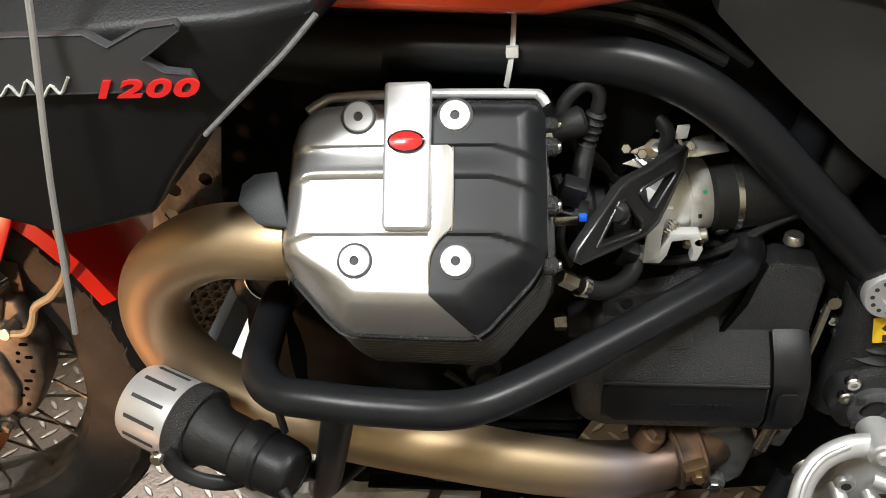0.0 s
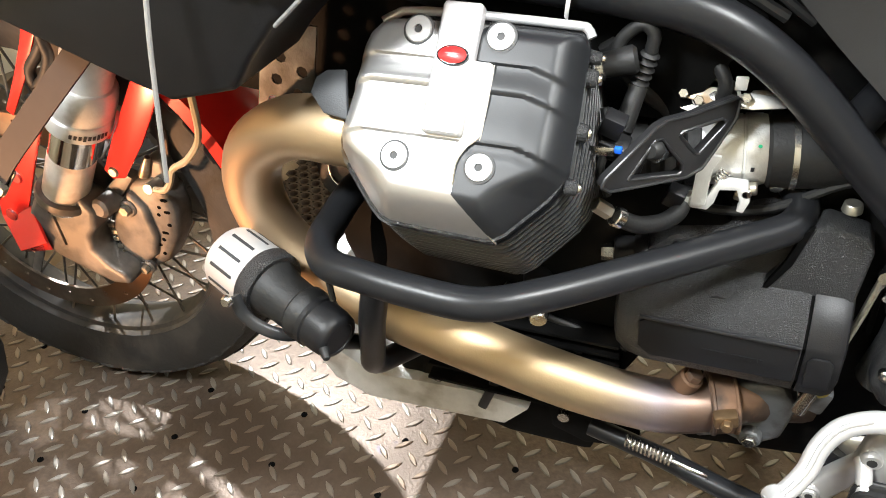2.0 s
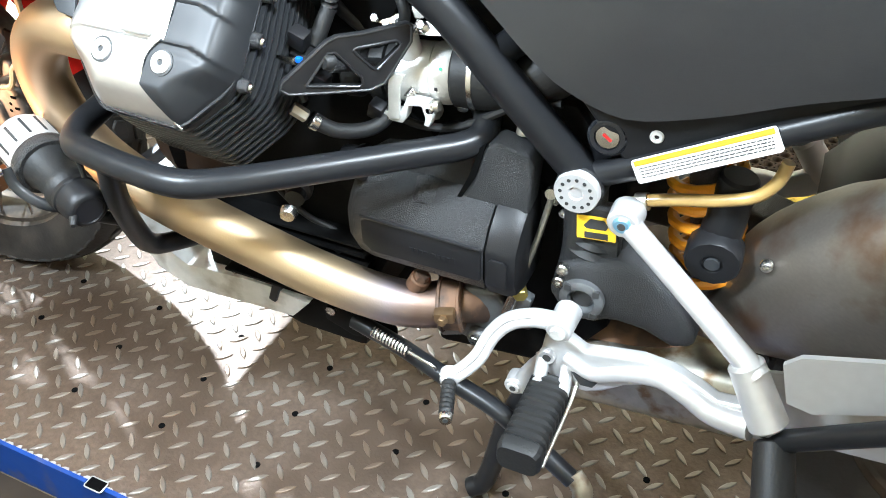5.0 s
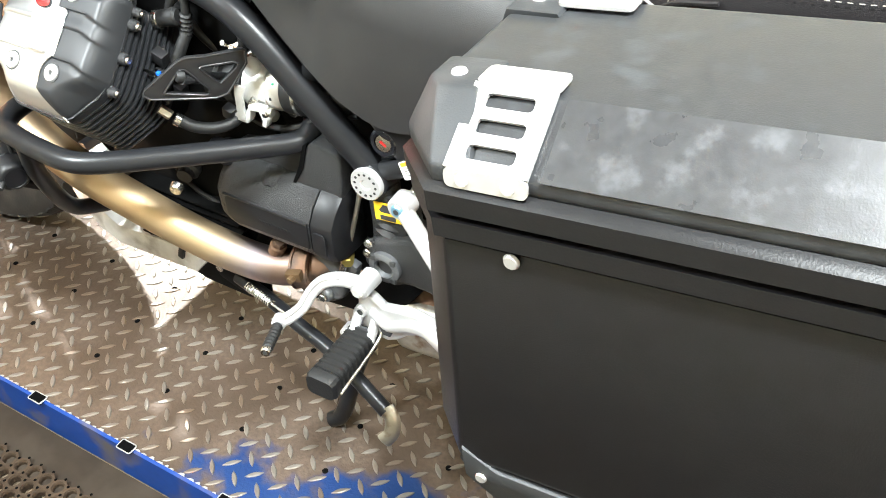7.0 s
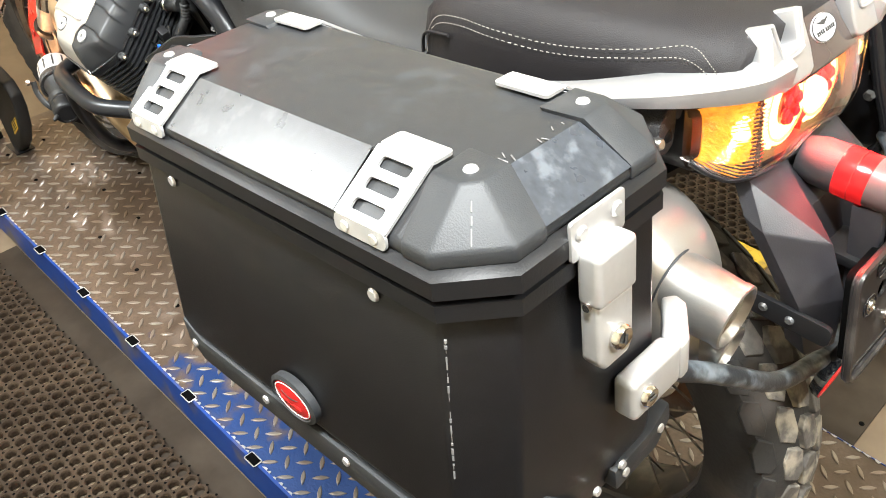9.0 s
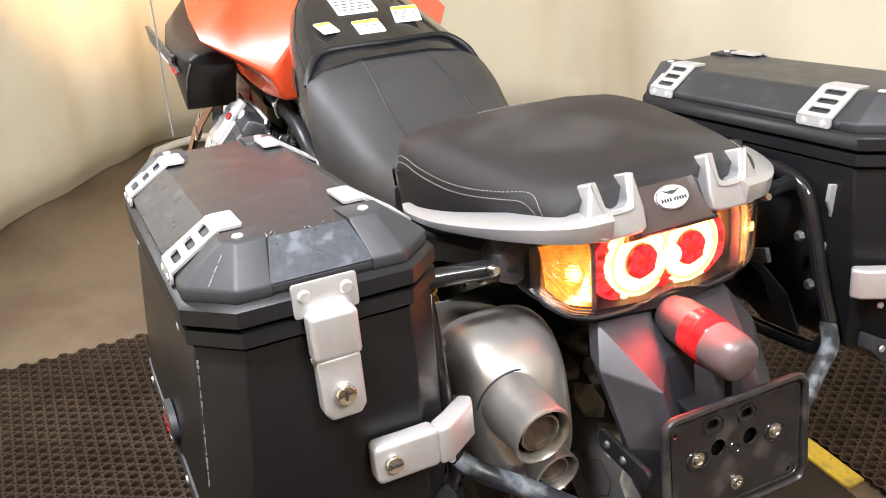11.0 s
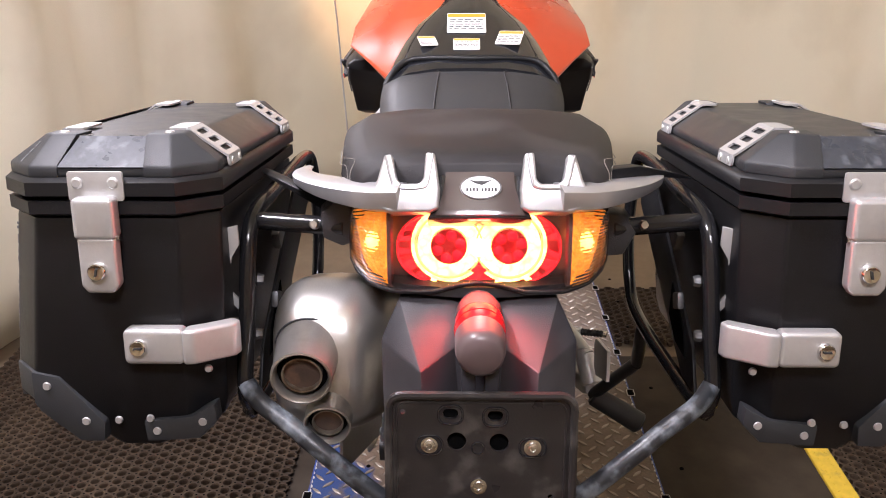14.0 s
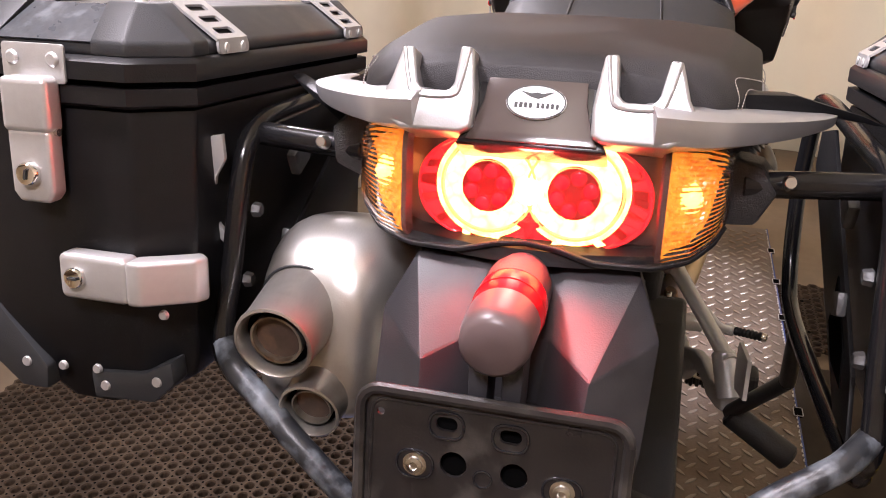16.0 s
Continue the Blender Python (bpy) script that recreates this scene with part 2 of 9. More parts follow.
# Glossless black that paints the shade inside slots, gaps and bores.
PIT = material("opening_shade", (0.004, 0.004, 0.004), 0.8, gloss=0.0)
SMOKE = clear("smoked_screen", (0.55, 0.5, 0.48), 0.05)
MUDGUARD = material("mudguard_plastic", (0.017, 0.0165, 0.020), 0.46, vary=0.15, scale=50, bump=0.12, bump_scale=800, second=(0.028, 0.027, 0.031), patch=14, amount=0.35)
PLATE_BLACK = material("plate_plastic", (0.020, 0.018, 0.018), 0.32, vary=0.2, scale=40, bump=0.10, bump_scale=500, second=(0.055, 0.050, 0.046), patch=26, amount=0.25, rough_vary=0.12)
BADGE_SILVER = material("badge_silver", (0.72, 0.72, 0.74), 0.35, 0.3, vary=0.05)
CAP_STEEL = material("cap_steel", (0.43, 0.415, 0.39), 0.32, 0.8, vary=0.10, scale=140, bump=0.05, bump_scale=600, second=(0.30, 0.27, 0.235), patch=10, amount=0.3, stretch=(1, 8, 8))
RACK_GLOSS = material("rack_gloss", (0.010, 0.010, 0.011), 0.18, vary=0.15, scale=60, bump=0.05, bump_scale=300, rough_vary=0.06)
WORN_TUBE = material("worn_tube", (0.020, 0.022, 0.025), 0.38, vary=0.3, scale=90, bump=0.15, bump_scale=300, second=(0.16, 0.18, 0.20), patch=32, amount=0.55)
YELLOW = material("yellow_paint", (0.72, 0.50, 0.04), 0.55, vary=0.2, scale=60, second=(0.25, 0.18, 0.06), patch=14, amount=0.3)
DARK_PLATE = material("dark_floor", (0.035, 0.027, 0.020), 0.65, gloss=0.12, vary=0.3, scale=30, bump=0.2, second=(0.055, 0.044, 0.033), patch=5, amount=0.5)
CONCRETE = material("concrete", (0.19, 0.145, 0.095), 0.75, vary=0.15, scale=35, bump=0.2, bump_scale=200, second=(0.15, 0.108, 0.068), patch=2.5, amount=0.5)
MAT = material("mat_rubber", (0.040, 0.027, 0.0175), 0.7, gloss=0.15, vary=0.35, scale=30, bump=0.3, bump_scale=200, second=(0.062, 0.043, 0.028), patch=6, amount=0.5)
CLOTH = material("curtain_cloth", (0.85, 0.81, 0.65), 0.9, vary=0.05, scale=300, bump=0.25, bump_scale=700, second=(0.75, 0.70, 0.55), patch=1.6, amount=0.35)
BLUE_PAINT = material("blue_paint", (0.010, 0.045, 0.23), 0.45, gloss=0.3, vary=0.2, scale=40, second=(0.10, 0.09, 0.09), patch=9, amount=0.35)
WOOD_TAPE = material("brown_strap", (0.036, 0.025, 0.020), 0.7, vary=0.2, scale=60)


def deck_steel():
    """Worn chequer plate: bare steel, brown grime and remains of blue paint."""
    m = material("deck_steel", (0.135, 0.100, 0.076), 0.42, 0.45, vary=0.55, scale=110, bump=0.35, bump_scale=190, second=(0.085, 0.06, 0.042), patch=5, amount=0.6)
    nt = m.node_tree
    N, L = nt.nodes, nt.links
    b = N["Principled BSDF"]
    base = b.inputs["Base Color"].links[0].from_socket
    co = N.new("ShaderNodeTexCoord")
    sep = N.new("ShaderNodeSeparateXYZ")
    L.new(co.outputs["Object"], sep.inputs[0])
    n = N.new("ShaderNodeTexNoise")
    n.inputs["Scale"].default_value, n.inputs["Detail"].default_value = 6, 8
    L.new(co.outputs["Object"], n.inputs["Vector"])
    edge = N.new("ShaderNodeMapRange")          # paint survives along the edge and rearwards
    edge.inputs["From Min"].default_value, edge.inputs["From Max"].default_value = -0.05, -0.34
    L.new(sep.outputs["Y"], edge.inputs[0])
    aft = N.new("ShaderNodeMapRange")
    aft.inputs["From Min"].default_value, aft.inputs["From Max"].default_value = 0.35, 0.85
    L.new(sep.outputs["X"], aft.inputs[0])
    mul = N.new("ShaderNodeMath")
    mul.operation = "MULTIPLY"
    L.new(edge.outputs[0], mul.inputs[0])
    L.new(aft.outputs[0], mul.inputs[1])
    add = N.new("ShaderNodeMath")
    add.operation = "MULTIPLY_ADD"
    L.new(mul.outputs[0], add.inputs[0])
    add.inputs[1].default_value = 0.42
    L.new(n.outputs[0], add.inputs[2])
    ramp = N.new("ShaderNodeValToRGB")
    ramp.color_ramp.elements[0].position, ramp.color_ramp.elements[1].position = 0.72, 0.78
    L.new(add.outputs[0], ramp.inputs[0])
    mix = N.new("ShaderNodeMix")
    mix.data_type = "RGBA"
    mix.inputs[7].default_value = (0.012, 0.042, 0.16, 1)
    L.new(ramp.outputs[0], mix.inputs[0])
    L.new(base, mix.inputs[6])
    L.new(mix.outputs[2], b.inputs["Base Color"])
    return m


def header_metal():
    """Stainless header tube, straw to brown from the heat, bluish towards the clamp."""
    m = material("header_metal", (0.36, 0.26, 0.16), 0.48, 0.9, vary=0.15, scale=70, bump=0.06, bump_scale=500, rough_vary=0.05)
    nt = m.node_tree
    N, L = nt.nodes, nt.links
    b = N["Principled BSDF"]
    co = N.new("ShaderNodeTexCoord")
    sep = N.new("ShaderNodeSeparateXYZ")
    L.new(co.outputs["Object"], sep.inputs[0])
    n = N.new("ShaderNodeTexNoise")
    n.inputs["Scale"].default_value = 7
    L.new(co.outputs["Object"], n.inputs["Vector"])
    add = N.new("ShaderNodeMath")
    add.operation = "MULTIPLY_ADD"
    add.inputs[1].default_value = 0.10
    L.new(n.outputs[0], add.inputs[0])
    L.new(sep.outputs["X"], add.inputs[2])
    ramp = N.new("ShaderNodeValToRGB")
    els = ramp.color_ramp.elements
    els[0].position, els[0].color = 0.20, (0.41, 0.31, 0.22, 1)
    els[1].position, els[1].color = 0.46, (0.55, 0.41, 0.24, 1)
    for p, c in ((0.60, (0.54, 0.42, 0.26, 1)), (0.665, (0.34, 0.29, 0.30, 1)), (0.70, (0.20, 0.14, 0.11, 1))):
        e = els.new(p)
        e.color = c
    L.new(add.outputs[0], ramp.inputs[0])
    L.new(ramp.outputs[0], b.inputs["Base Color"])
    return m


BRONZE = material("bronze_steel", (0.26, 0.17, 0.09), 0.4, 0.8, vary=0.3, scale=60, second=(0.12, 0.08, 0.055), patch=30, amount=0.4)
DECK = deck_steel()
HEADER = header_metal()
TREAD = material("tread_steel", (0.30, 0.275, 0.245), 0.34, 0.65, vary=0.25, scale=60, second=(0.20, 0.15, 0.11), patch=5, amount=0.5)


# ---- mesh tools ----
def spread(a, b, n):
    """n + 1 even steps from a to b."""
    return [a + (b - a) * i / n for i in range(n + 1)]


def axes(origin, x, z):
    """A frame with the given x axis and, as near as may be, z axis."""
    x = Vector(x).normalized()
    y = Vector(z).cross(x).normalized()
    z = x.cross(y)
    m = Matrix((x, y, z)).transposed().to_4x4()
    m.translation = Vector(origin)
    return m


def along(a, b):
    """A frame at a whose z axis points to b, and its length."""
    a, b = Vector(a), Vector(b)
    d = b - a
    m = d.to_track_quat("Z", "Y").to_matrix().to_4x4()
    m.translation = a
    return m, d.length


def part(name, bm, mat, parent=None, label="", smooth=40.0):
    bmesh.ops.recalc_face_normals(bm, faces=bm.faces)
    me = bpy.data.meshes.new(name)
    bm.to_mesh(me)
    bm.free()
    me.materials.append(mat)
    if smooth:
        me.polygons.foreach_set("use_smooth", [True] * len(me.polygons))
        me.set_sharp_from_angle(angle=radians(smooth))
    ob = new(name, me)
    if parent:
        ob.parent = parent
        ob.matrix_parent_inverse = parent_world(parent).inverted()
    if label:
        ob["label"] = label
    return ob


def parent_world(ob):
    m = ob.matrix_basis.copy()
    while ob.parent:
        m = parent_world(ob.parent) @ ob.matrix_parent_inverse @ m
        break
    return m


def thing(name, place, label, category, group="", kind=""):
    ob = new(name)
    ob.location = place
    ob.empty_display_size = 0.05
    return tagged(ob, label, category, group, kind)


def soften(bm, offset, segments=2, angle=30):
    edges = [e for e in bm.edges if len(e.link_faces) == 2 and e.calc_face_angle(0) > radians(angle)]
    if edges and offset:
        bmesh.ops.bevel(bm, geom=edges, offset=offset, segments=segments, affect="EDGES", profile=0.6, clamp_overlap=True)
    return bm


def loft(rings, caps=True, closed=True, bm=None):
    bm = bm or bmesh.new()
    rows = [[bm.verts.new(p) for p in ring] for ring in rings]
    n = len(rows[0])
    for a, b in zip(rows, rows[1:]):
        for i in range(n if closed else n - 1):
            j = (i + 1) % n
            bm.faces.new((a[i], a[j], b[j], b[i]))
    if caps:
        bm.faces.new(rows[0][::-1])
        bm.faces.new(rows[-1])
    return bm


def prism(poly, h0, h1, m=None, bevel=0.0, segments=2, bm=None):
    """A flat shape in the xy plane of m, from h0 to h1 along its z."""
    m = m or Matrix()
    own = loft([[m @ Vector((x, y, h)) for x, y in poly] for h in (h0, h1)])
    bmesh.ops.recalc_face_normals(own, faces=own.faces)
    soften(own, bevel, segments)
    return merge(bm, own)


def merge(bm, own):
    if bm is None:
        return own
    me = bpy.data.meshes.new("tmp")
    own.to_mesh(me)
    own.free()
    bm.from_mesh(me)
    bpy.data.meshes.remove(me)
    return bm


def box(size, m=None, bevel=0.0, segments=2, bm=None):
    x, y, z = (s / 2 for s in size)
    return prism([(-x, -y), (x, -y), (x, y), (-x, y)], -z, z, m, bevel, segments, bm)


def lathe(profile, m=None, seg=24, bm=None, close=False):
    """profile: (radius, height) along the z axis of m."""
    m = m or Matrix()
    own = bmesh.new()
    rings = [[m @ Vector((r * math.cos(2 * math.pi * i / seg), r * math.sin(2 * math.pi * i / seg), h)) for i in range(seg)] for r, h in profile]
    if close:
        rings.append(rings[0])
        rows = [[own.verts.new(p) for p in ring] for ring in rings[:-1]]
        rows.append(rows[0])
        for a, b in zip(rows, rows[1:]):
            for i in range(seg):
                own.faces.new((a[i], a[(i + 1) % seg], b[(i + 1) % seg], b[i]))
    else:
        loft(rings, True, True, own)
    return merge(bm, own)


def rod(a, b, r0, r1=None, seg=14, bm=None, bevel=0.0):
    m, d = along(a, b)
    r1 = r0 if r1 is None else r1
    e = min(bevel, d / 3)
    prof = [(r0 - e, 0), (r0, e), (r1, d - e), (r1 - e, d)] if e else [(r0, 0), (r1, d)]
    return lathe(prof, m, seg, bm)


def smooth_path(pts, n=6, closed=False):
    P = [Vector(p) for p in pts]
    out = []
    k = len(P)
    for i in range(k if closed else k - 1):
        p0 = P[i - 1] if i or closed else P[0] * 2 - P[1]
        p1, p2 = P[i], P[(i + 1) % k]
        p3 = P[(i + 2) % k] if closed or i + 2 < k else P[-1] * 2 - P[-2]
        for s in range(n):
            t = s / n
            out.append(0.5 * (2 * p1 + (p2 - p0) * t + (2 * p0 - 5 * p1 + 4 * p2 - p3) * t * t + (3 * p1 - p0 - 3 * p2 + p3) * t ** 3))
    if not closed:
        out.append(P[-1])
    return out


def tube(pts, r, seg=14, n=6, bm=None, smooth=True, flat=1.0):
    """A bent tube through the points; r one radius or a function of 0..1."""
    path = smooth_path(pts, n) if smooth else [Vector(p) for p in pts]
    rings, up = [], None
    for i, p in enumerate(path):
        d = (path[min(i + 1, len(path) - 1)] - path[max(i - 1, 0)]).normalized()
        if up is None:
            up = d.orthogonal().normalized()
        up = (up - d * up.dot(d)).normalized()
        side = d.cross(up)
        rad = r(i / (len(path) - 1)) if callable(r) else r
        rings.append([p + rad * (math.cos(2 * math.pi * k / seg) * up + flat * math.sin(2 * math.pi * k / seg) * side) for k in range(seg)])
    return merge(bm, loft(rings))


def ring_of(cx, cy, rx, ry, n=24, power=2.0):
    """A superellipse."""
    out = []
    for i in range(n):
        a = 2 * math.pi * i / n
        c, s = math.cos(a), math.sin(a)
        out.append((cx + rx * math.copysign(abs(c) ** (2 / power), c), cy + ry * math.copysign(abs(s) ** (2 / power), s)))
    return out


def rounded(w, h, r, n=5):
    out = []
    for cx, cy, a0 in ((w / 2 - r, h / 2 - r, 0), (-w / 2 + r, h / 2 - r, 90), (-w / 2 + r, -h / 2 + r, 180), (w / 2 - r, -h / 2 + r, 270)):
        for i in range(n + 1):
            a = radians(a0 + 90 * i / n)
            out.append((cx + r * math.cos(a), cy + r * math.sin(a)))
    return out


def punched(outer, holes, h0, h1, m=None, bm=None):
    """A plate with holes through it: outer and holes are lists of (x, y)."""
    m = m or Matrix()
    own = bmesh.new()
    edges = []
    for loop in (outer, *holes):
        vs = [own.verts.new((x, y, h0)) for x, y in loop]
        edges += [own.edges.new((vs[i], vs[(i + 1) % len(vs)])) for i in range(len(vs))]
    bmesh.ops.triangle_fill(own, use_beauty=True, use_dissolve=False, edges=edges)
    geom = bmesh.ops.extrude_face_region(own, geom=own.faces[:])["geom"]
    for v in geom:
        if isinstance(v, bmesh.types.BMVert):
            v.co.z = h1
    bmesh.ops.recalc_face_normals(own, faces=own.faces)
    bmesh.ops.transform(own, matrix=m, verts=own.verts)
    return merge(bm, own)


def screw(place, way, r, parent, mat=None, name="screw", depth=0.004):
    """A socket screw head."""
    m, _ = along(place, Vector(place) + Vector(way))
    bm = lathe([(r, -depth), (r, depth * 0.5), (r * 0.8, depth * 0.9), (r * 0.42, depth * 0.9), (r * 0.36, depth * 0.2)], m, 16)
    return part(name, bm, mat or STEEL, parent)


def bars(m, x0, x1, ys, h, parent, mat, z=0.0004):
    """Lines of writing too small to read, as plain bars."""
    rnd = random.Random(int(1000 * abs(x0)) + len(ys))
    bm = bmesh.new()
    for y in ys:
        x = x0
        while x < x1 - h:
            w = min(h * rnd.uniform(1.5, 4.5), x1 - x)
            prism([(x, y - h / 2), (x + w, y - h / 2), (x + w, y + h / 2), (x, y + h / 2)], 0, z, m, bm=bm)
            x += w + h * 0.8
    return part("print", bm, mat, parent, smooth=0)

# ---- the booth ----
def build_floor():
    bm = box((9.0, 8.0, 0.1), pose(0.6, 0, -0.145))
    tagged(part("floor", bm, CONCRETE), "worn tan concrete floor of the booth", "floor", kind="structure")
    bm = box((1.5, 0.40, 0.006), pose(0.86, 0.635, -0.090), 0.001)
    tagged(part("floor_plate", bm, DARK_PLATE), "dark smooth floor plate beside the lift", "floor plate", kind="structure")
    # Dark strip laid where the lift shades the dirty floor.
    bm = box((2.76, 0.090, 0.008), pose(1.23, -0.396, -0.090), 0.002)
    tagged(part("floor_plate", bm, DARK_PLATE), "grimy floor strip along the lift, darkened for the lift's shadow", "floor plate", kind="structure")
    pts = [(-1.62, -0.16, -0.064), (-1.66, -0.05, -0.058), (-1.69, 0.06, -0.060), (-1.66, 0.17, -0.066)]
    bar = tagged(part("floor_bar", tube(pts, 0.018, 12, 5), STICKER), "pale painted bar lying on the floor by the curtain", "bar")
    part("bar_end", rod(pts[0], (-1.54, -0.20, -0.078), 0.015, 0.012, 12, bevel=0.003), STICKER, bar)


def build_curtain():
    """One cream cloth hung round the booth, in soft folds, sweeping onto the floor."""
    plan = [(3.6, -1.75), (2.2, -1.62), (1.2, -1.48), (0.6, -1.40), (-0.13, -1.24), (-0.66, -1.0), (-1.33, -0.46), (-1.70, -0.02), (-1.62, 0.42),
            (-1.40, 0.92), (-1.1, 1.46), (-0.4, 1.62), (0.6, 1.66), (1.8, 1.70), (3.0, 1.72), (3.7, 1.2), (3.8, 0.0), (3.75, -1.2)]
    path = smooth_path([(x, y, 0) for x, y in plan], 14, True)
    heights = [-0.093, -0.085, -0.03, 0.05, 0.15, 0.3, 0.45, 0.62, 0.8, 1.0, 1.2, 1.45, 1.7, 2.0, 2.3, 2.8]
    rings = []
    for h in heights:
        ring = []
        for i, p in enumerate(path):
            q = path[(i + 1) % len(path)]
            out = Vector((q.y - p.y, p.x - q.x, 0)).normalized()
            f = noise.noise(Vector((i * 0.16, 0, h * 0.5))) * 0.09 + 0.045 * noise.noise(Vector((i * 0.22 + h * 1.5, 5, h * 0.25))) + noise.noise(Vector((i * 0.45, 3, h * 0.9))) * 0.020 + 0.007 * noise.noise(Vector((i * 1.1, 7, h * 2)))
            foot = 0.10 * max(0, 0.05 - h) / 0.14 + 0.05 * max(0, 0.45 - h)
            ring.append(p + out * (f * (0.6 + 0.5 * min(1, max(0, h))) - foot * 1.0) + Vector((0, 0, h)))
        rings.append(ring)
    bm = loft(rings, caps=False)
    tagged(part("curtain", bm, CLOTH, smooth=80), "cream cloth backdrop hung round the booth in soft folds", "curtain", kind="structure")
    bm = box((9, 8, 0.08), pose(0.6, 0, 2.84))
    tagged(part("ceiling", bm, CLOTH), "plain light ceiling of the booth", "ceiling", kind="structure")


def build_mat(x0, x1, y0, y1, pitch=0.030, r=0.0094):
    """A rubber ring mat: a sheet with rows of round holes through it."""
    nx, ny = int((x1 - x0) / pitch), int((y1 - y0) / (pitch * 0.866))
    verts, faces = [], []
    R = pitch / 2 / math.cos(radians(30))
    corner = [(R * math.cos(radians(30 + 60 * k)), R * math.sin(radians(30 + 60 * k))) for k in range(6)]
    hexa = [q for k in range(6) for q in (corner[k], ((corner[k][0] + corner[(k + 1) % 6][0]) / 2, (corner[k][1] + corner[(k + 1) % 6][1]) / 2))]
    circle = [(math.cos(radians(30 + 30 * k)), math.sin(radians(30 + 30 * k))) for k in range(12)]
    for j in range(ny):
        for i in range(nx):
            cx, cy = x0 + (i + 0.5 * (j % 2)) * pitch, y0 + j * pitch * 0.866
            b = len(verts)
            verts += [(cx + hx, cy + hy, -0.0765) for hx, hy in hexa]
            for rr, z in ((r * 1.22, -0.0755), (r, -0.079), (r * 0.97, -0.0915)):
                verts += [(cx + rr * c, cy + rr * d, z) for c, d in circle]
            for ring in range(3):
                for k in range(12):
                    n = (k + 1) % 12
                    faces.append((b + 12 * ring + k, b + 12 * ring + n, b + 12 * ring + 12 + n, b + 12 * ring + 12 + k))
    # flat black discs paint the shade of small drain holes between the large ones
    small = []
    for j in range(ny):
        for i in range(nx):
            for hx, hy in corner[0:2]:
                small.append((x0 + (i + 0.5 * (j % 2)) * pitch + hx, y0 + j * pitch * 0.866 + hy))
    dots_v, dots_f = [], []
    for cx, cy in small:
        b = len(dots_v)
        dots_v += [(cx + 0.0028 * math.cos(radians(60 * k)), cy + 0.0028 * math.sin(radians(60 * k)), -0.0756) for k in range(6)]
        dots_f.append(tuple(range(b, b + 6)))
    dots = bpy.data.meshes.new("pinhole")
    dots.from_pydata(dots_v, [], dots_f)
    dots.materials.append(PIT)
    me = bpy.data.meshes.new("rubber_mat")
    me.from_pydata(verts, [], faces)
    me.materials.append(MAT)
    me.polygons.foreach_set("use_smooth", [False] * len(me.polygons))
    mat = tagged(new("rubber_mat", me), "dark brown rubber mat with rows of round holes on the floor", "rubber mat", "mats on the floor", "stuff")
    pin = new("pinhole", dots)
    pin.parent = mat
    tagged(pin, kind="stuff")
    return mat


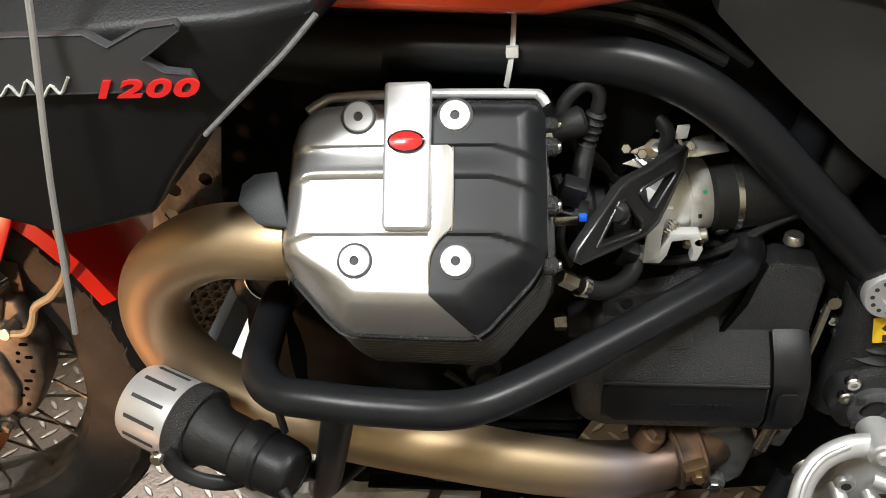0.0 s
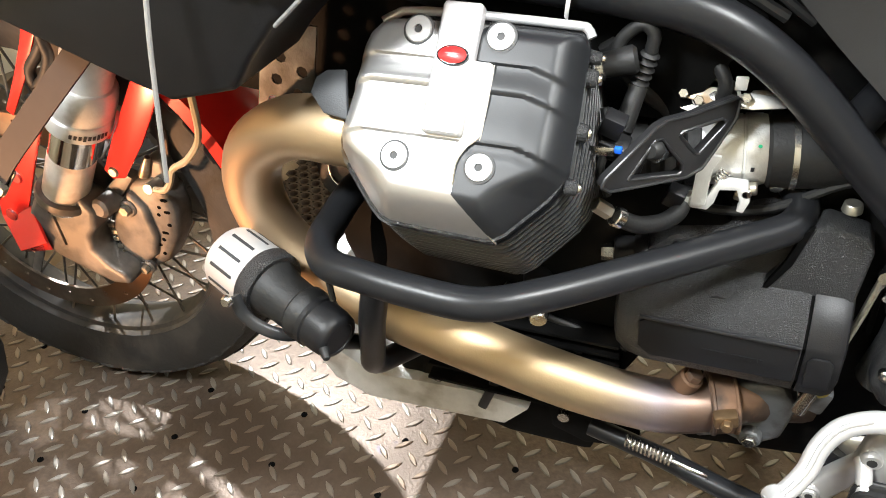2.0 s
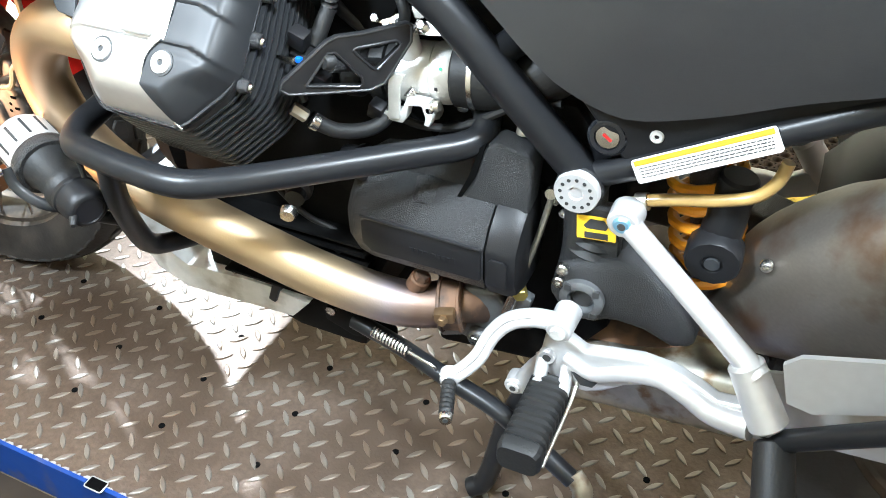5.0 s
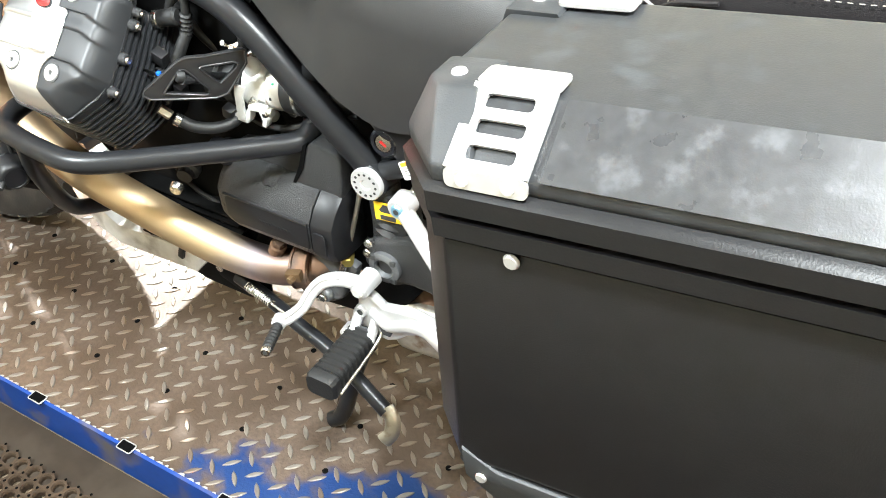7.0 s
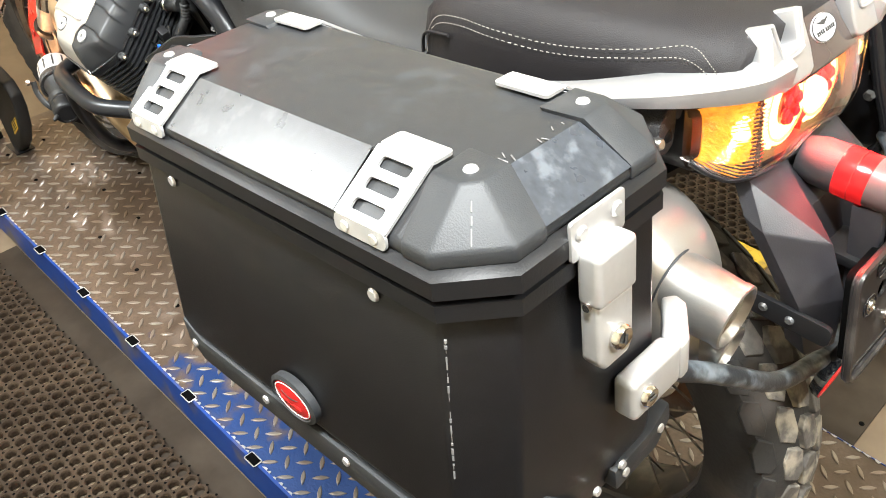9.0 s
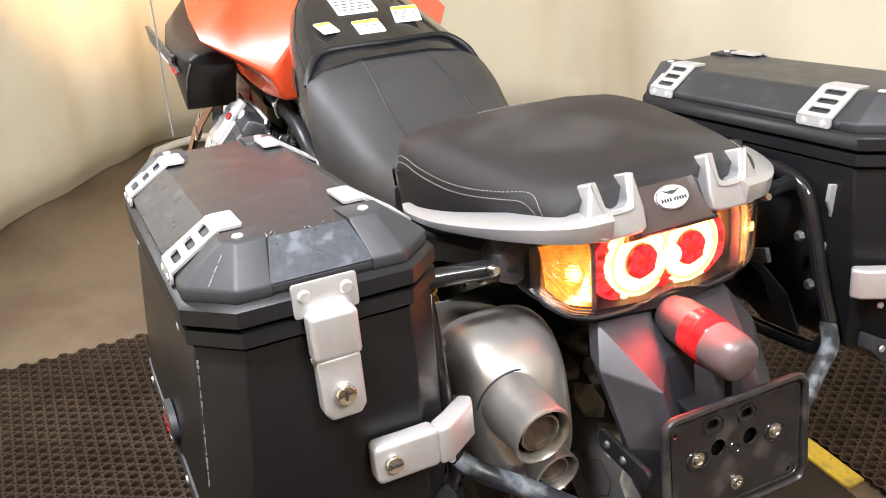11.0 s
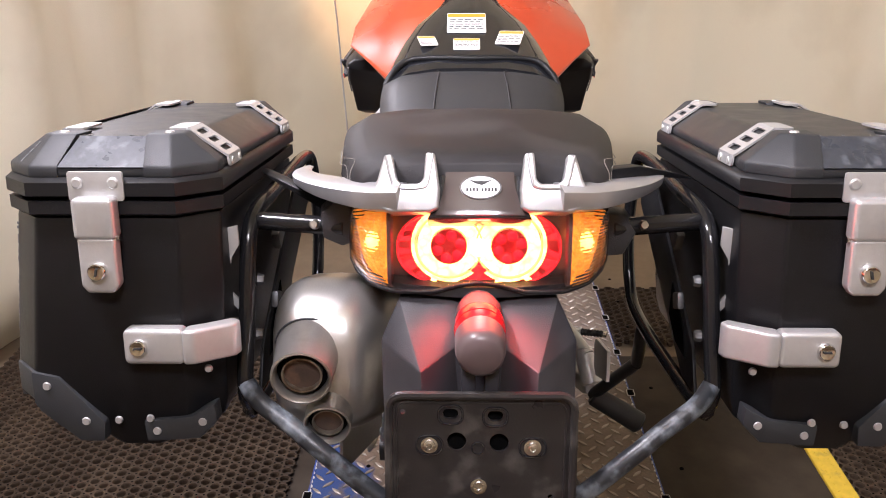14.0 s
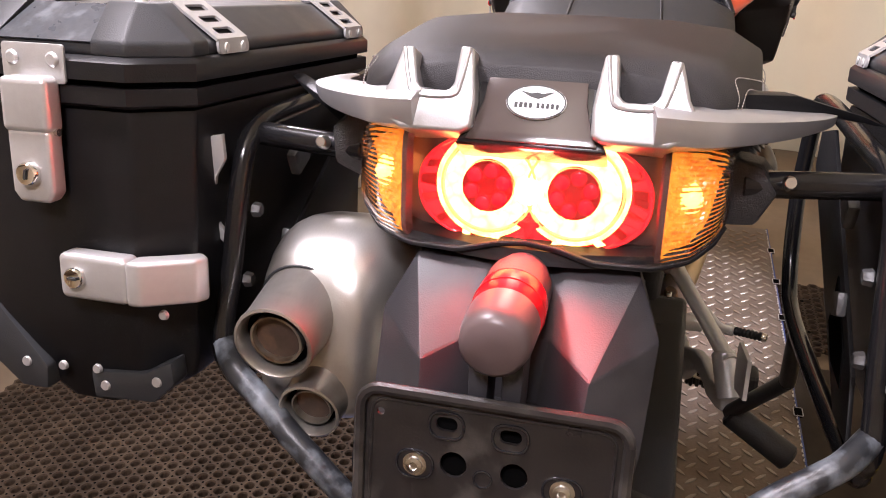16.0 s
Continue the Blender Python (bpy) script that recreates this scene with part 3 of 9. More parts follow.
def build_deck():
    """The lift's platform: folded chequer plate with a blue painted edge."""
    lift = thing("lift_platform", (0.7, 0.035, -0.09), "low motorcycle lift with worn steel chequer plate and blue edges", "lift")
    x0, x1, y0, y1 = -0.56, 2.05, -0.345, 0.418
    part("deck_plate", box((x1 - x0, y1 - y0 - 0.004, 0.012), pose((x0 + x1) / 2, (y0 + y1) / 2, -0.006), 0.001), DECK, lift)
    for s, y in ((-1, y0), (1, y1)):
        bm = prism([(y - 0.002 * s, 0.0015), (y + 0.003 * s, -0.002), (y + 0.004 * s, -0.03), (y + 0.004 * s, -0.088), (y - 0.002 * s, -0.088)][:: s], x0, x1, axes((0, 0, 0), (0, 1, 0), (1, 0, 0)))
        edge = part("deck_edge", bm, BLUE_PAINT, lift, "blue painted side of the lift, chipped")
        slots = [0.25 + 0.2105 * k for k in range(-3, 8)]
        for x in slots:
            part("slot", box((0.028, 0.016, 0.006), pose(x - 0.006, y + 0.001 * s, 0.0006), 0.001), PIT, edge, smooth=0)
            rim = [Vector((x - 0.006 + a, y + 0.001 * s + b, 0.0026)) for a, b in rounded(0.030, 0.018, 0.003, 2)]
            part("slot_rim", tube(rim + rim[:1], 0.0011, 6, 1, smooth=False), STRAP_ALU, edge, "bare worn rim of the slot")
        bm = bmesh.new()
        wear = random.Random(17)
        x = x0 + 0.01
        while x < x1 - 0.03:
            L, w = wear.uniform(0.006, 0.016), wear.uniform(0.002, 0.0052)
            prism([(x, y - 0.0015 * s), (x + L, y - 0.0015 * s), (x + L * 0.75, y - (0.0015 + w) * s), (x + L * 0.35, y - (0.0015 + w * 0.8) * s)][:: -s], 0.0008, 0.0020, bm=bm)
            x += L + wear.choice((0.001, 0.002, 0.005, 0.009))
        part("worn_edge", bm, STRAP_ALU, edge, "bare polished metal along the edge", smooth=0)["kind"] = "stuff"
    # raised lozenges, turned by quarter turns
    verts, faces = [], []
    rnd = random.Random(5)
    PX, PY = 0.0458, 0.0425
    for kind in (0, 1):
        ox, oy = ((0.305, -0.158), (0.282, -0.1367))[kind]
        for j in range(-6, 15):
            for i in range(-20, 40):
                x, y = ox + PX * i, oy + PY * j
                if not (x0 + 0.018 < x < x1 - 0.018 and y0 + 0.014 < y < y1 - 0.014):
                    continue
                a = radians(45 if kind == 0 else -45) + radians(rnd.uniform(-1.5, 1.5))
                c, s = math.cos(a), math.sin(a)
                L, W, H = 0.0165, 0.0044, 0.0020
                b = len(verts)
                ring = [(-L, 0), (-L * 0.55, -W * 0.72), (0, -W), (L * 0.55, -W * 0.72), (L, 0), (L * 0.55, W * 0.72), (0, W), (-L * 0.55, W * 0.72)]
                for f, h in ((1.0, -0.0002), (0.88, H * 0.75), (0.60, H)):
                    verts += [(x + f * (u * c - v * s), y + f * (u * s + v * c), h) for u, v in ring]
                for q in range(2):
                    for k in range(8):
                        n = (k + 1) % 8
                        faces.append((b + 8 * q + k, b + 8 * q + n, b + 8 * q + 8 + n, b + 8 * q + 8 + k))
                faces.append(tuple(range(b + 16, b + 24)))
    me = bpy.data.meshes.new("tread")
    me.from_pydata(verts, [], faces)
    me.materials.append(DECK)
    me.materials.append(TREAD)
    me.polygons.foreach_set("material_index", [1] * len(me.polygons))
    ob = new("tread", me)
    ob.parent, ob.matrix_parent_inverse = lift, parent_world(lift).inverted()
    tagged(ob, "raised lozenge tread, polished by wear", kind="stuff")
    # Black discs on the plate, painted shade in place of drilled holes.
    for i in range(14):
        for j in range(4):
            part("drain_hole", lathe([(0.0050, 0.0), (0.0050, 0.0012), (0.0002, 0.0013)], pose(0.083 - 0.5 + 0.169 * i, -0.225 + 0.1005 * j + 0.4 * (j > 2), 0.0), 12), PIT, lift, smooth=0)
    return lift


def build_yellow_strip():
    bm = box((1.15, 0.055, 0.012), pose(0.66, 0.862, -0.086), 0.003)
    strip = tagged(part("yellow_strip", bm, YELLOW), "yellow painted tread strip on the floor", "floor strip", kind="structure")
    verts, faces = [], []
    for i in range(46):
        for j in range(2):
            x, y = 0.10 + i * 0.0245, 0.850 + j * 0.024
            a = radians(40 if (i + j) % 2 else -45)
            b = len(verts)
            for u, v, h in ((-0.008, 0, -0.0802), (0, -0.003, -0.0802), (0.008, 0, -0.0802), (0, 0.003, -0.0802), (0, 0, -0.078)):
                verts.append((x + u * math.cos(a) - v * math.sin(a), y + u * math.sin(a) + v * math.cos(a), h))
            faces += [(b, b + 1, b + 4), (b + 1, b + 2, b + 4), (b + 2, b + 3, b + 4), (b + 3, b, b + 4)]
    me = bpy.data.meshes.new("tread")
    me.from_pydata(verts, [], faces)
    me.materials.append(YELLOW)
    ob = new("tread", me)
    ob.parent, ob.matrix_parent_inverse = strip, parent_world(strip).inverted()
    tagged(ob, kind="stuff")


def build_tie_down():
    """A webbing strap from the fork down to the lift's front corner."""
    path = smooth_path([(0.020, -0.150, 0.652), (-0.050, -0.180, 0.578), (-0.115, -0.200, 0.507), (-0.200, -0.222, 0.388), (-0.250, -0.228, 0.345)], 4)
    side = Vector((-0.66, 0.14, 0.62)).normalized()

    def band(pts, w, h):
        rings = []
        for i, p in enumerate(pts):
            d = (pts[min(i + 1, len(pts) - 1)] - pts[max(i - 1, 0)]).normalized()
            a = (side - d * side.dot(d)).normalized()
            n = d.cross(a)
            rings.append([p + a * u * w + n * v * h for u, v in ((-1, -1), (1, -1), (1, 1), (-1, 1))])
        return loft(rings)
    strap = tagged(part("tie_down_strap", band(path, 0.0150, 0.0016), WOOD_TAPE, smooth=30), "dark brown webbing tie-down strap with zinc buckle at the fork", "strap")
    k = 8
    c = path[k]
    d = (path[k + 1] - path[k - 1]).normalized()
    a = (side - d * side.dot(d)).normalized()
    m = Matrix((a, d, a.cross(d))).transposed().to_4x4()
    m.translation = c
    part("buckle", punched(rounded(0.066, 0.050, 0.008), [rounded(0.034, 0.010, 0.003)], -0.006, -0.003, m @ pose(0.016, 0, 0)), STEEL, strap, "zinc plated buckle plate")
    part("buckle_bar", box((0.042, 0.012, 0.010), m @ pose(0, 0.004, 0.004), 0.003), ZINC, strap)
    part("strap_end", band([p + Vector((-0.004, -0.008, 0.0)) for p in path[8:13]], 0.0150, 0.002), WOOD_TAPE, strap)
    post = thing("tie_down_post", (-0.37, -0.37, 0.0), "black steel tie-down post at the lift's front corner", "post")
    part("upright", tube([(-0.385, -0.360, 0.004), (-0.350, -0.310, 0.14), (-0.30, -0.255, 0.28), (-0.245, -0.230, 0.355)], 0.023, 14, 5), BLACK_TUBE, post)
    part("brace", tube([(-0.545, -0.225, 0.004), (-0.46, -0.225, 0.15), (-0.31, -0.245, 0.30)], 0.018, 14, 5), BLACK_TUBE, post)
    part("foot", box((0.07, 0.05, 0.02), pose(-0.385, -0.355, 0.0105, 0, 0, 30), 0.004), BLACK_TUBE, post)
    part("foot", box((0.07, 0.05, 0.02), pose(-0.54, -0.225, 0.0105, 0, 0, 10), 0.004), BLACK_TUBE, post)
    part("sticker", box((0.022, 0.001, 0.045), pose(-0.335, -0.312, 0.15, 20, 12, 20)), STICKER_YELLOW, post, "small worn pale sticker")


def build_wheel_clamp():
    """A padded black arm that holds the front tyre, standing on the deck."""
    m = axes((0, 0, 0), (1, 0, 0), (0, -1, 0))
    arm = thing("wheel_clamp", (-0.42, -0.185, 0.0), "black rubber-padded wheel clamp arm beside the front tyre", "wheel clamp")
    part("pad", prism([(-0.440, 0.0035), (-0.400, 0.0035), (-0.350, 0.050), (-0.304, 0.117), (-0.286, 0.175), (-0.288, 0.215), (-0.312, 0.245), (-0.400, 0.262), (-0.450, 0.250), (-0.462, 0.10)], 0.168, 0.200, m, 0.008, 3), RUBBER, arm)
    part("base_plate", box((0.070, 0.050, 0.004), pose(-0.425, -0.185, 0.0042), 0.001), BLACK_TUBE, arm)
    lab = part("sticker", prism([(-0.372, 0.072), (-0.322, 0.112), (-0.312, 0.150), (-0.362, 0.112)], 0.1998, 0.2006, m), STICKER_YELLOW, arm, "worn yellow sticker with plain bars")
    for k in range(4):
        part("sticker_line", prism([(-0.362 + 0.003 * k, 0.086 + 0.009 * k), (-0.328 + 0.003 * k, 0.113 + 0.009 * k), (-0.327 + 0.003 * k, 0.117 + 0.009 * k), (-0.361 + 0.003 * k, 0.090 + 0.009 * k)], 0.2007, 0.2010, m), INK_SHADE, lab)


build_floor()
build_curtain()
build_mat(-0.14, 2.60, -1.34, -0.385)
build_mat(-0.34, 0.07, 0.44, 0.86)
build_mat(0.30, 2.60, 0.905, 1.50)
build_deck()
build_yellow_strip()
build_tie_down()
build_wheel_clamp()

# ---- the motorcycle: engine and front ----
bike = thing("motorcycle", (0.55, 0.0, 0.0), "large black and orange touring motorcycle with twin cylinders on a lift", "motorcycle")


def cylinder_frame(s):
    """On the head cover's face: x rearwards, y up the face, z outwards. s = -1: the near (left) side, 1: the other."""
    m = axes((0.444, s * 0.234, 0.694), (1, 0, 0), (0, s * 0.752, 0.66))
    if s > 0:
        m = m @ Matrix.Diagonal((1, -1, 1, 1))
    return m


COVER_OUT = [(-0.052, 0.066), (0.083, 0.066), (0.0895, 0.063), (0.092, 0.056), (0.0935, 0.0), (0.0935, -0.040), (0.091, -0.052), (0.084, -0.064), (0.056, -0.095), (0.048, -0.1005), (0.040, -0.102),
             (-0.040, -0.100), (-0.050, -0.0965), (-0.060, -0.088), (-0.084, -0.062), (-0.0925, -0.048), (-0.0940, -0.036), (-0.0905, 0.0), (-0.0880, 0.036), (-0.0840, 0.050), (-0.0745, 0.061), (-0.0640, 0.0652)]


def edge_distance(px, py, poly):
    """How far inside the outline a point lies."""
    best = 1.0
    for (ax, ay), (bx, by) in zip(poly, poly[1:] + poly[:1]):
        dx, dy = bx - ax, by - ay
        t = max(0.0, min(1.0, ((px - ax) * dx + (py - ay) * dy) / (dx * dx + dy * dy)))
        best = min(best, math.hypot(px - ax - t * dx, py - ay - t * dy))
    return best


def ease(t):
    t = max(0.0, min(1.0, t))
    return t * t * (3 - 2 * t)


def cover_height(x, y, e):
    """The cast cover: flat face in three lapped bands, rounded sides, a broad bevel below."""
    low = ease((-0.036 - y) / 0.030)
    w = 0.020 * (1 - low) + 0.031 * low
    t = min(1.0, e / w)
    side = -0.030 * (1 - t) ** 2.3
    bevel = -0.033 * (1 - t) ** 1.6 - 0.006 * (1 - min(1.0, e / 0.005))
    h = side * (1 - low) + bevel * low - 0.45 * x * x - 0.25 * y * y
    sag = 0.30 * max(0.0, x - 0.058) + 0.30 * max(0.0, -x - 0.066)
    up = y + sag
    fade = ease(e / 0.012)
    if up > 0.030:
        h += 0.0011 * fade * ease((0.066 - up) / 0.02 if up > 0.05 else 1.0)
    for top, bottom in ((0.030, 0.0085), (0.0085, -0.030)):
        if bottom < up <= top:
            h += fade * (0.0011 - 0.0023 * ease((top - up) / 0.0028) + 0.0023 * ease((top - up - 0.004) / (top - bottom - 0.004)))
    if up <= -0.030:
        h += fade * (0.0011 - 0.0026 * ease((-0.030 - up) / 0.0028) + 0.0012 * ease((-0.034 - up) / 0.01))
    if abs(up - 0.0105) < 0.004 and x < -0.01:
        h += 0.0009 * fade * ease(1 - abs(up - 0.0105) / 0.004)
    return h


def build_cylinder(s):
    m = cylinder_frame(s)
    T = lambda x, y, z=0.0: m @ Vector((x, y, z))  # noqa: E731
    rows, cols = 92, 84
    ys = [0.0658 - (0.0658 + 0.1015) * j / rows for j in range(rows + 1)]
    grid = []
    for y in ys:
        xs = []
        for (ax, ay), (bx, by) in zip(COVER_OUT, COVER_OUT[1:] + COVER_OUT[:1]):
            if (ay - y) * (by - y) <= 0 and ay != by:
                xs.append(ax + (bx - ax) * (y - ay) / (by - ay))
        x0, x1 = min(xs), max(xs)
        row = []
        for i in range(cols + 1):
            u = i / cols
            u = 0.5 - 0.5 * math.cos(math.pi * u) * (0.55 + 0.45 * abs(math.cos(math.pi * u)))
            x = x0 + (x1 - x0) * u
            row.append((x, y, cover_height(x, y, edge_distance(x, y, COVER_OUT))))
        grid.append(row)

    def shell(cuts):
        bm = bmesh.new()
        vs = [[bm.verts.new(m @ Vector(p)) for p in row] for row in grid]
        for a, b in zip(vs, vs[1:]):
            for i in range(cols):
                bm.faces.new((a[i], a[i + 1], b[i + 1], b[i]))
        rim = vs[0][:] + [r[-1] for r in vs[1:]] + vs[-1][-2::-1] + [r[0] for r in vs[-2:0:-1]]
        flat = grid[0][:] + [r[-1] for r in grid[1:]] + grid[-1][-2::-1] + [r[0] for r in grid[-2:0:-1]]
        foot = [bm.verts.new(m @ Vector((x * 1.006, y * 1.005, -0.034))) for x, y, _ in flat]
        for i in range(len(rim)):
            j = (i + 1) % len(rim)
            bm.faces.new((rim[i], rim[j], foot[j], foot[i]))
        bmesh.ops.remove_doubles(bm, verts=bm.verts[:], dist=0.0001)
        for co, no in cuts:
            geom = bm.verts[:] + bm.edges[:] + bm.faces[:]
            bmesh.ops.bisect_plane(bm, geom=geom, plane_co=T(*co), plane_no=m.to_3x3() @ Vector(no), clear_outer=True)
        return bm

    seam, diag = (0.0156, 0, 0), (0.0156, -0.0715, 0)
    cover = part("cylinder_head_cover", shell([(seam, (1, 0, 0))]), SILVER, bike, "silver painted half of the head cover", smooth=35)
    part("lower_corner", shell([(seam, (-1, 0, 0)), (diag, (0.031, 0.0343, 0))]), SILVER, cover, smooth=35)
    black = part("cylinder_head_cover", shell([(seam, (-1, 0, 0)), (diag, (-0.031, -0.0343, 0))]), BLACK_COVER, bike, "black half of the head cover", smooth=35)
    tab = [(0.0150, 0.0285), (0.0260, 0.0285), (0.0300, 0.0262), (0.0310, 0.0225), (0.0310, -0.0250), (0.0290, -0.0285), (0.0225, -0.0345), (0.0180, -0.0420), (0.0158, -0.0500), (0.0150, -0.0500)]
    part("side_tab", prism(tab, -0.006, 0.0010, m, 0.0009), SILVER, cover)
    part("seam_edge", tube([T(x, y, 0.0002) for x, y in tab[1:-1]] + [T(0.0158, -0.066, -0.0025), T(0.0166, -0.0722, -0.0062), T(0.034, -0.0885, -0.020), T(0.0485, -0.1000, -0.0330)], 0.0008, 6, 2), STEEL, cover, "bright bare edge between silver and black")
    bm = prism(rounded(0.0315, 0.100, 0.0035), -0.004, 0.0078, m @ pose(0.0006, 0.0205, 0), 0.0030, 3)
    strap = part("centre_strap", bm, SATIN, cover, "satin alloy strap across the head cover")
    part("strap_end", prism(rounded(0.0280, 0.015, 0.003), 0.0076, 0.0084, m @ pose(0.0006, -0.0205, 0), 0.0004, 1), SATIN, strap)
    part("badge_rim", lathe([(1.0, 0.006), (1.0, 0.0100), (0.9, 0.0110), (0.86, 0.0100)], m @ pose(0.0006, 0.029, 0) @ Matrix.Diagonal((0.0125, 0.0078, 1, 1)), 28), BLACK_GLOSS, strap)
    badge = part("badge", lathe([(1.0, 0.007), (1.0, 0.0104), (0.5, 0.0114), (0.05, 0.0116)], m @ pose(0.0006, 0.029, 0) @ Matrix.Diagonal((0.0110, 0.0064, 1, 1)), 28), RED_BADGE, strap, "red oval badge")
    part("emblem", prism([(-0.006, 0.0005), (0, -0.0008), (0.006, 0.0005), (0.002, 0.0010), (-0.002, 0.0010)], 0.0110, 0.0118, m @ pose(0.0006, 0.0294, 0)), RED_INK, badge)
    for x, y in ((-0.0335, 0.0485), (0.032, 0.0485), (-0.034, -0.0490), (0.0335, -0.0490)):
        z0 = cover_height(x, y, 0.03)
        bm = lathe([(0.0106, -0.006), (0.0106, 0.0010), (0.0099, 0.0019), (0.0035, 0.0021), (0.0033, 0.0021), (0.0030, -0.0010)], m @ pose(x, y, z0), 28)
        bolt = part("bolt", bm, STRAP_ALU, cover, "large flat round socket bolt")
        part("socket", lathe([(0.0030, -0.0006), (0.0005, -0.0007)], m @ pose(x, y, z0), 6), CAST_ALU, bolt)
        part("washer", lathe([(0.0122, -0.006), (0.0122, 0.0004), (0.0108, 0.0006)], m @ pose(x, y, z0), 28), INK_SHADE, bolt)
    # bright rim along the top edge
    rim = [(-0.076, 0.060, -0.026), (-0.066, 0.0675, -0.028), (-0.054, 0.0712, -0.028), (0.0, 0.0725, -0.028), (0.078, 0.0712, -0.028), (0.0885, 0.0690, -0.027), (0.0930, 0.063, -0.028)]
    part("head_rim", tube([T(*p) for p in rim], 0.0036, 12, 5), SATIN, bike, "polished rim of the cylinder head")
    part("head_flange", prism([(x * 0.985, y * 0.985 + (0.006 if y > 0.05 else 0)) for x, y in COVER_OUT], -0.040, -0.031, m, 0.001), BLACK_CAST, bike, "black flange under the head cover")
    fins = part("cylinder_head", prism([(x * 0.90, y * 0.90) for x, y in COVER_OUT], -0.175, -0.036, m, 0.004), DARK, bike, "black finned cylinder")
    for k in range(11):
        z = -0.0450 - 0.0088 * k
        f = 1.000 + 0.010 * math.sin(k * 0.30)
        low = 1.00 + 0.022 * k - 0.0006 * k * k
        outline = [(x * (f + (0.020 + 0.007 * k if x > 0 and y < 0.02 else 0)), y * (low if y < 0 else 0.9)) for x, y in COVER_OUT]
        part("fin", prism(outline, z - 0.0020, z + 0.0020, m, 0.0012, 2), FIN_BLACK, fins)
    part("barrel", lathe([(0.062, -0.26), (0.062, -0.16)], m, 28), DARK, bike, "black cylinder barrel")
    for y, r in ((0.036, 0.0055), (-0.006, 0.0060), (-0.048, 0.0050), (0.052, 0.004)):
        a = T(0.090, y, -0.040)
        b = T(0.1000, y, -0.042)
        boss = part("boss", rod(a, b, r + 0.0020, r + 0.0012, 14, bevel=0.001), BLACK_CAST, fins)
        part("bolt_head", rod(b, T(0.1035, y, -0.0423), r * 0.85, r * 0.8, 12, bevel=0.001), STEEL, boss)
    # exhaust port shield: a small bent plate ahead of the port
    bm = prism([(-0.119, -0.008), (-0.1165, 0.005), (-0.108, 0.012), (-0.092, 0.014), (-0.082, -0.026), (-0.104, -0.023)], -0.014, -0.009, m, 0.002)
    part("port_shield", bm, GREY_PLASTIC, bike, "small heat shield beside the exhaust port")
    return m


for side in (-1, 1):
    build_cylinder(side)


def mirrored(pts, s):
    return [(x, -y * s if s > 0 else y, z) if s > 0 else (x, y, z) for x, y, z in pts]


def build_header(s):
    pts = mirrored([(0.368, -0.218, 0.640), (0.335, -0.218, 0.640), (0.284, -0.206, 0.630), (0.232, -0.190, 0.592), (0.211, -0.180, 0.540), (0.224, -0.178, 0.488), (0.266, -0.180, 0.448),
                    (0.34, -0.182, 0.416), (0.43, -0.170, 0.378), (0.53, -0.150, 0.334), (0.600, -0.130, 0.307), (0.640, -0.115, 0.298), (0.678, -0.099, 0.301)], s)
    pipe = part("exhaust_header", tube(pts, 0.0285, 26, 6), HEADER, bike, "straw-brown heat-tinted exhaust header pipe")
    e = Vector(mirrored([(0.678, -0.099, 0.301)], s)[0])
    d = Vector(mirrored([(1, 0.30, 0.10)], s)[0])
    part("clamp", rod(e - d * 0.014, e + d * 0.014, 0.033, 0.033, 20, bevel=0.002), RUST, pipe, "rusty brown pipe clamp")
    part("collector_pipe", tube([e, e + d * 0.022 + Vector((0, 0.006 if s < 0 else -0.006, -0.002)), (0.735, -0.060 if s < 0 else 0.060, 0.285), (0.80, -0.030 if s < 0 else 0.030, 0.265), (0.95, -0.03 * (1 if s < 0 else -1), 0.25)], 0.026, 16, 5), RUST, pipe)
    b = Vector(mirrored([(0.624, -0.120, 0.324)], s)[0])
    boss = part("sensor_boss", rod(b + Vector((0.010, 0.010, -0.008)), b + Vector((0.022, 0.006, 0.020)), 0.0140, 0.0125, 16, bevel=0.002), RUST, pipe)
    part("boss_cap", rod(b + Vector((0.0215, 0.006, 0.018)), b + Vector((0.025, 0.005, 0.026)), 0.0095, 0.0090, 6, bevel=0.001), RUST, boss)
    for k in (-1, 1):
        part("clamp_rib", rod(e + d * (0.011 * k - 0.002), e + d * (0.011 * k + 0.002), 0.0350, 0.0350, 22, bevel=0.001), RUST, pipe)
    o = -1 if s < 0 else 1
    lug = part("clamp_lug", box((0.024, 0.014, 0.016), Matrix.Translation(e + Vector((0.006, o * 0.034, 0.012))) @ pose(0, 0, 0, 0, -8, 16 * -o), 0.003), BRONZE, pipe, "bronze clamp lug with bolt")
    part("clamp_bolt", rod(e + Vector((0.008, o * 0.040, 0.012)), e + Vector((0.008, o * 0.049, 0.013)), 0.0062, 0.0058, 6, bevel=0.001), BRONZE, lug)
    part("flange", rod(pts[0], (pts[0][0] - 0.016, pts[0][1], pts[0][2]), 0.033, 0.030, 18, bevel=0.003), ZINC, pipe)


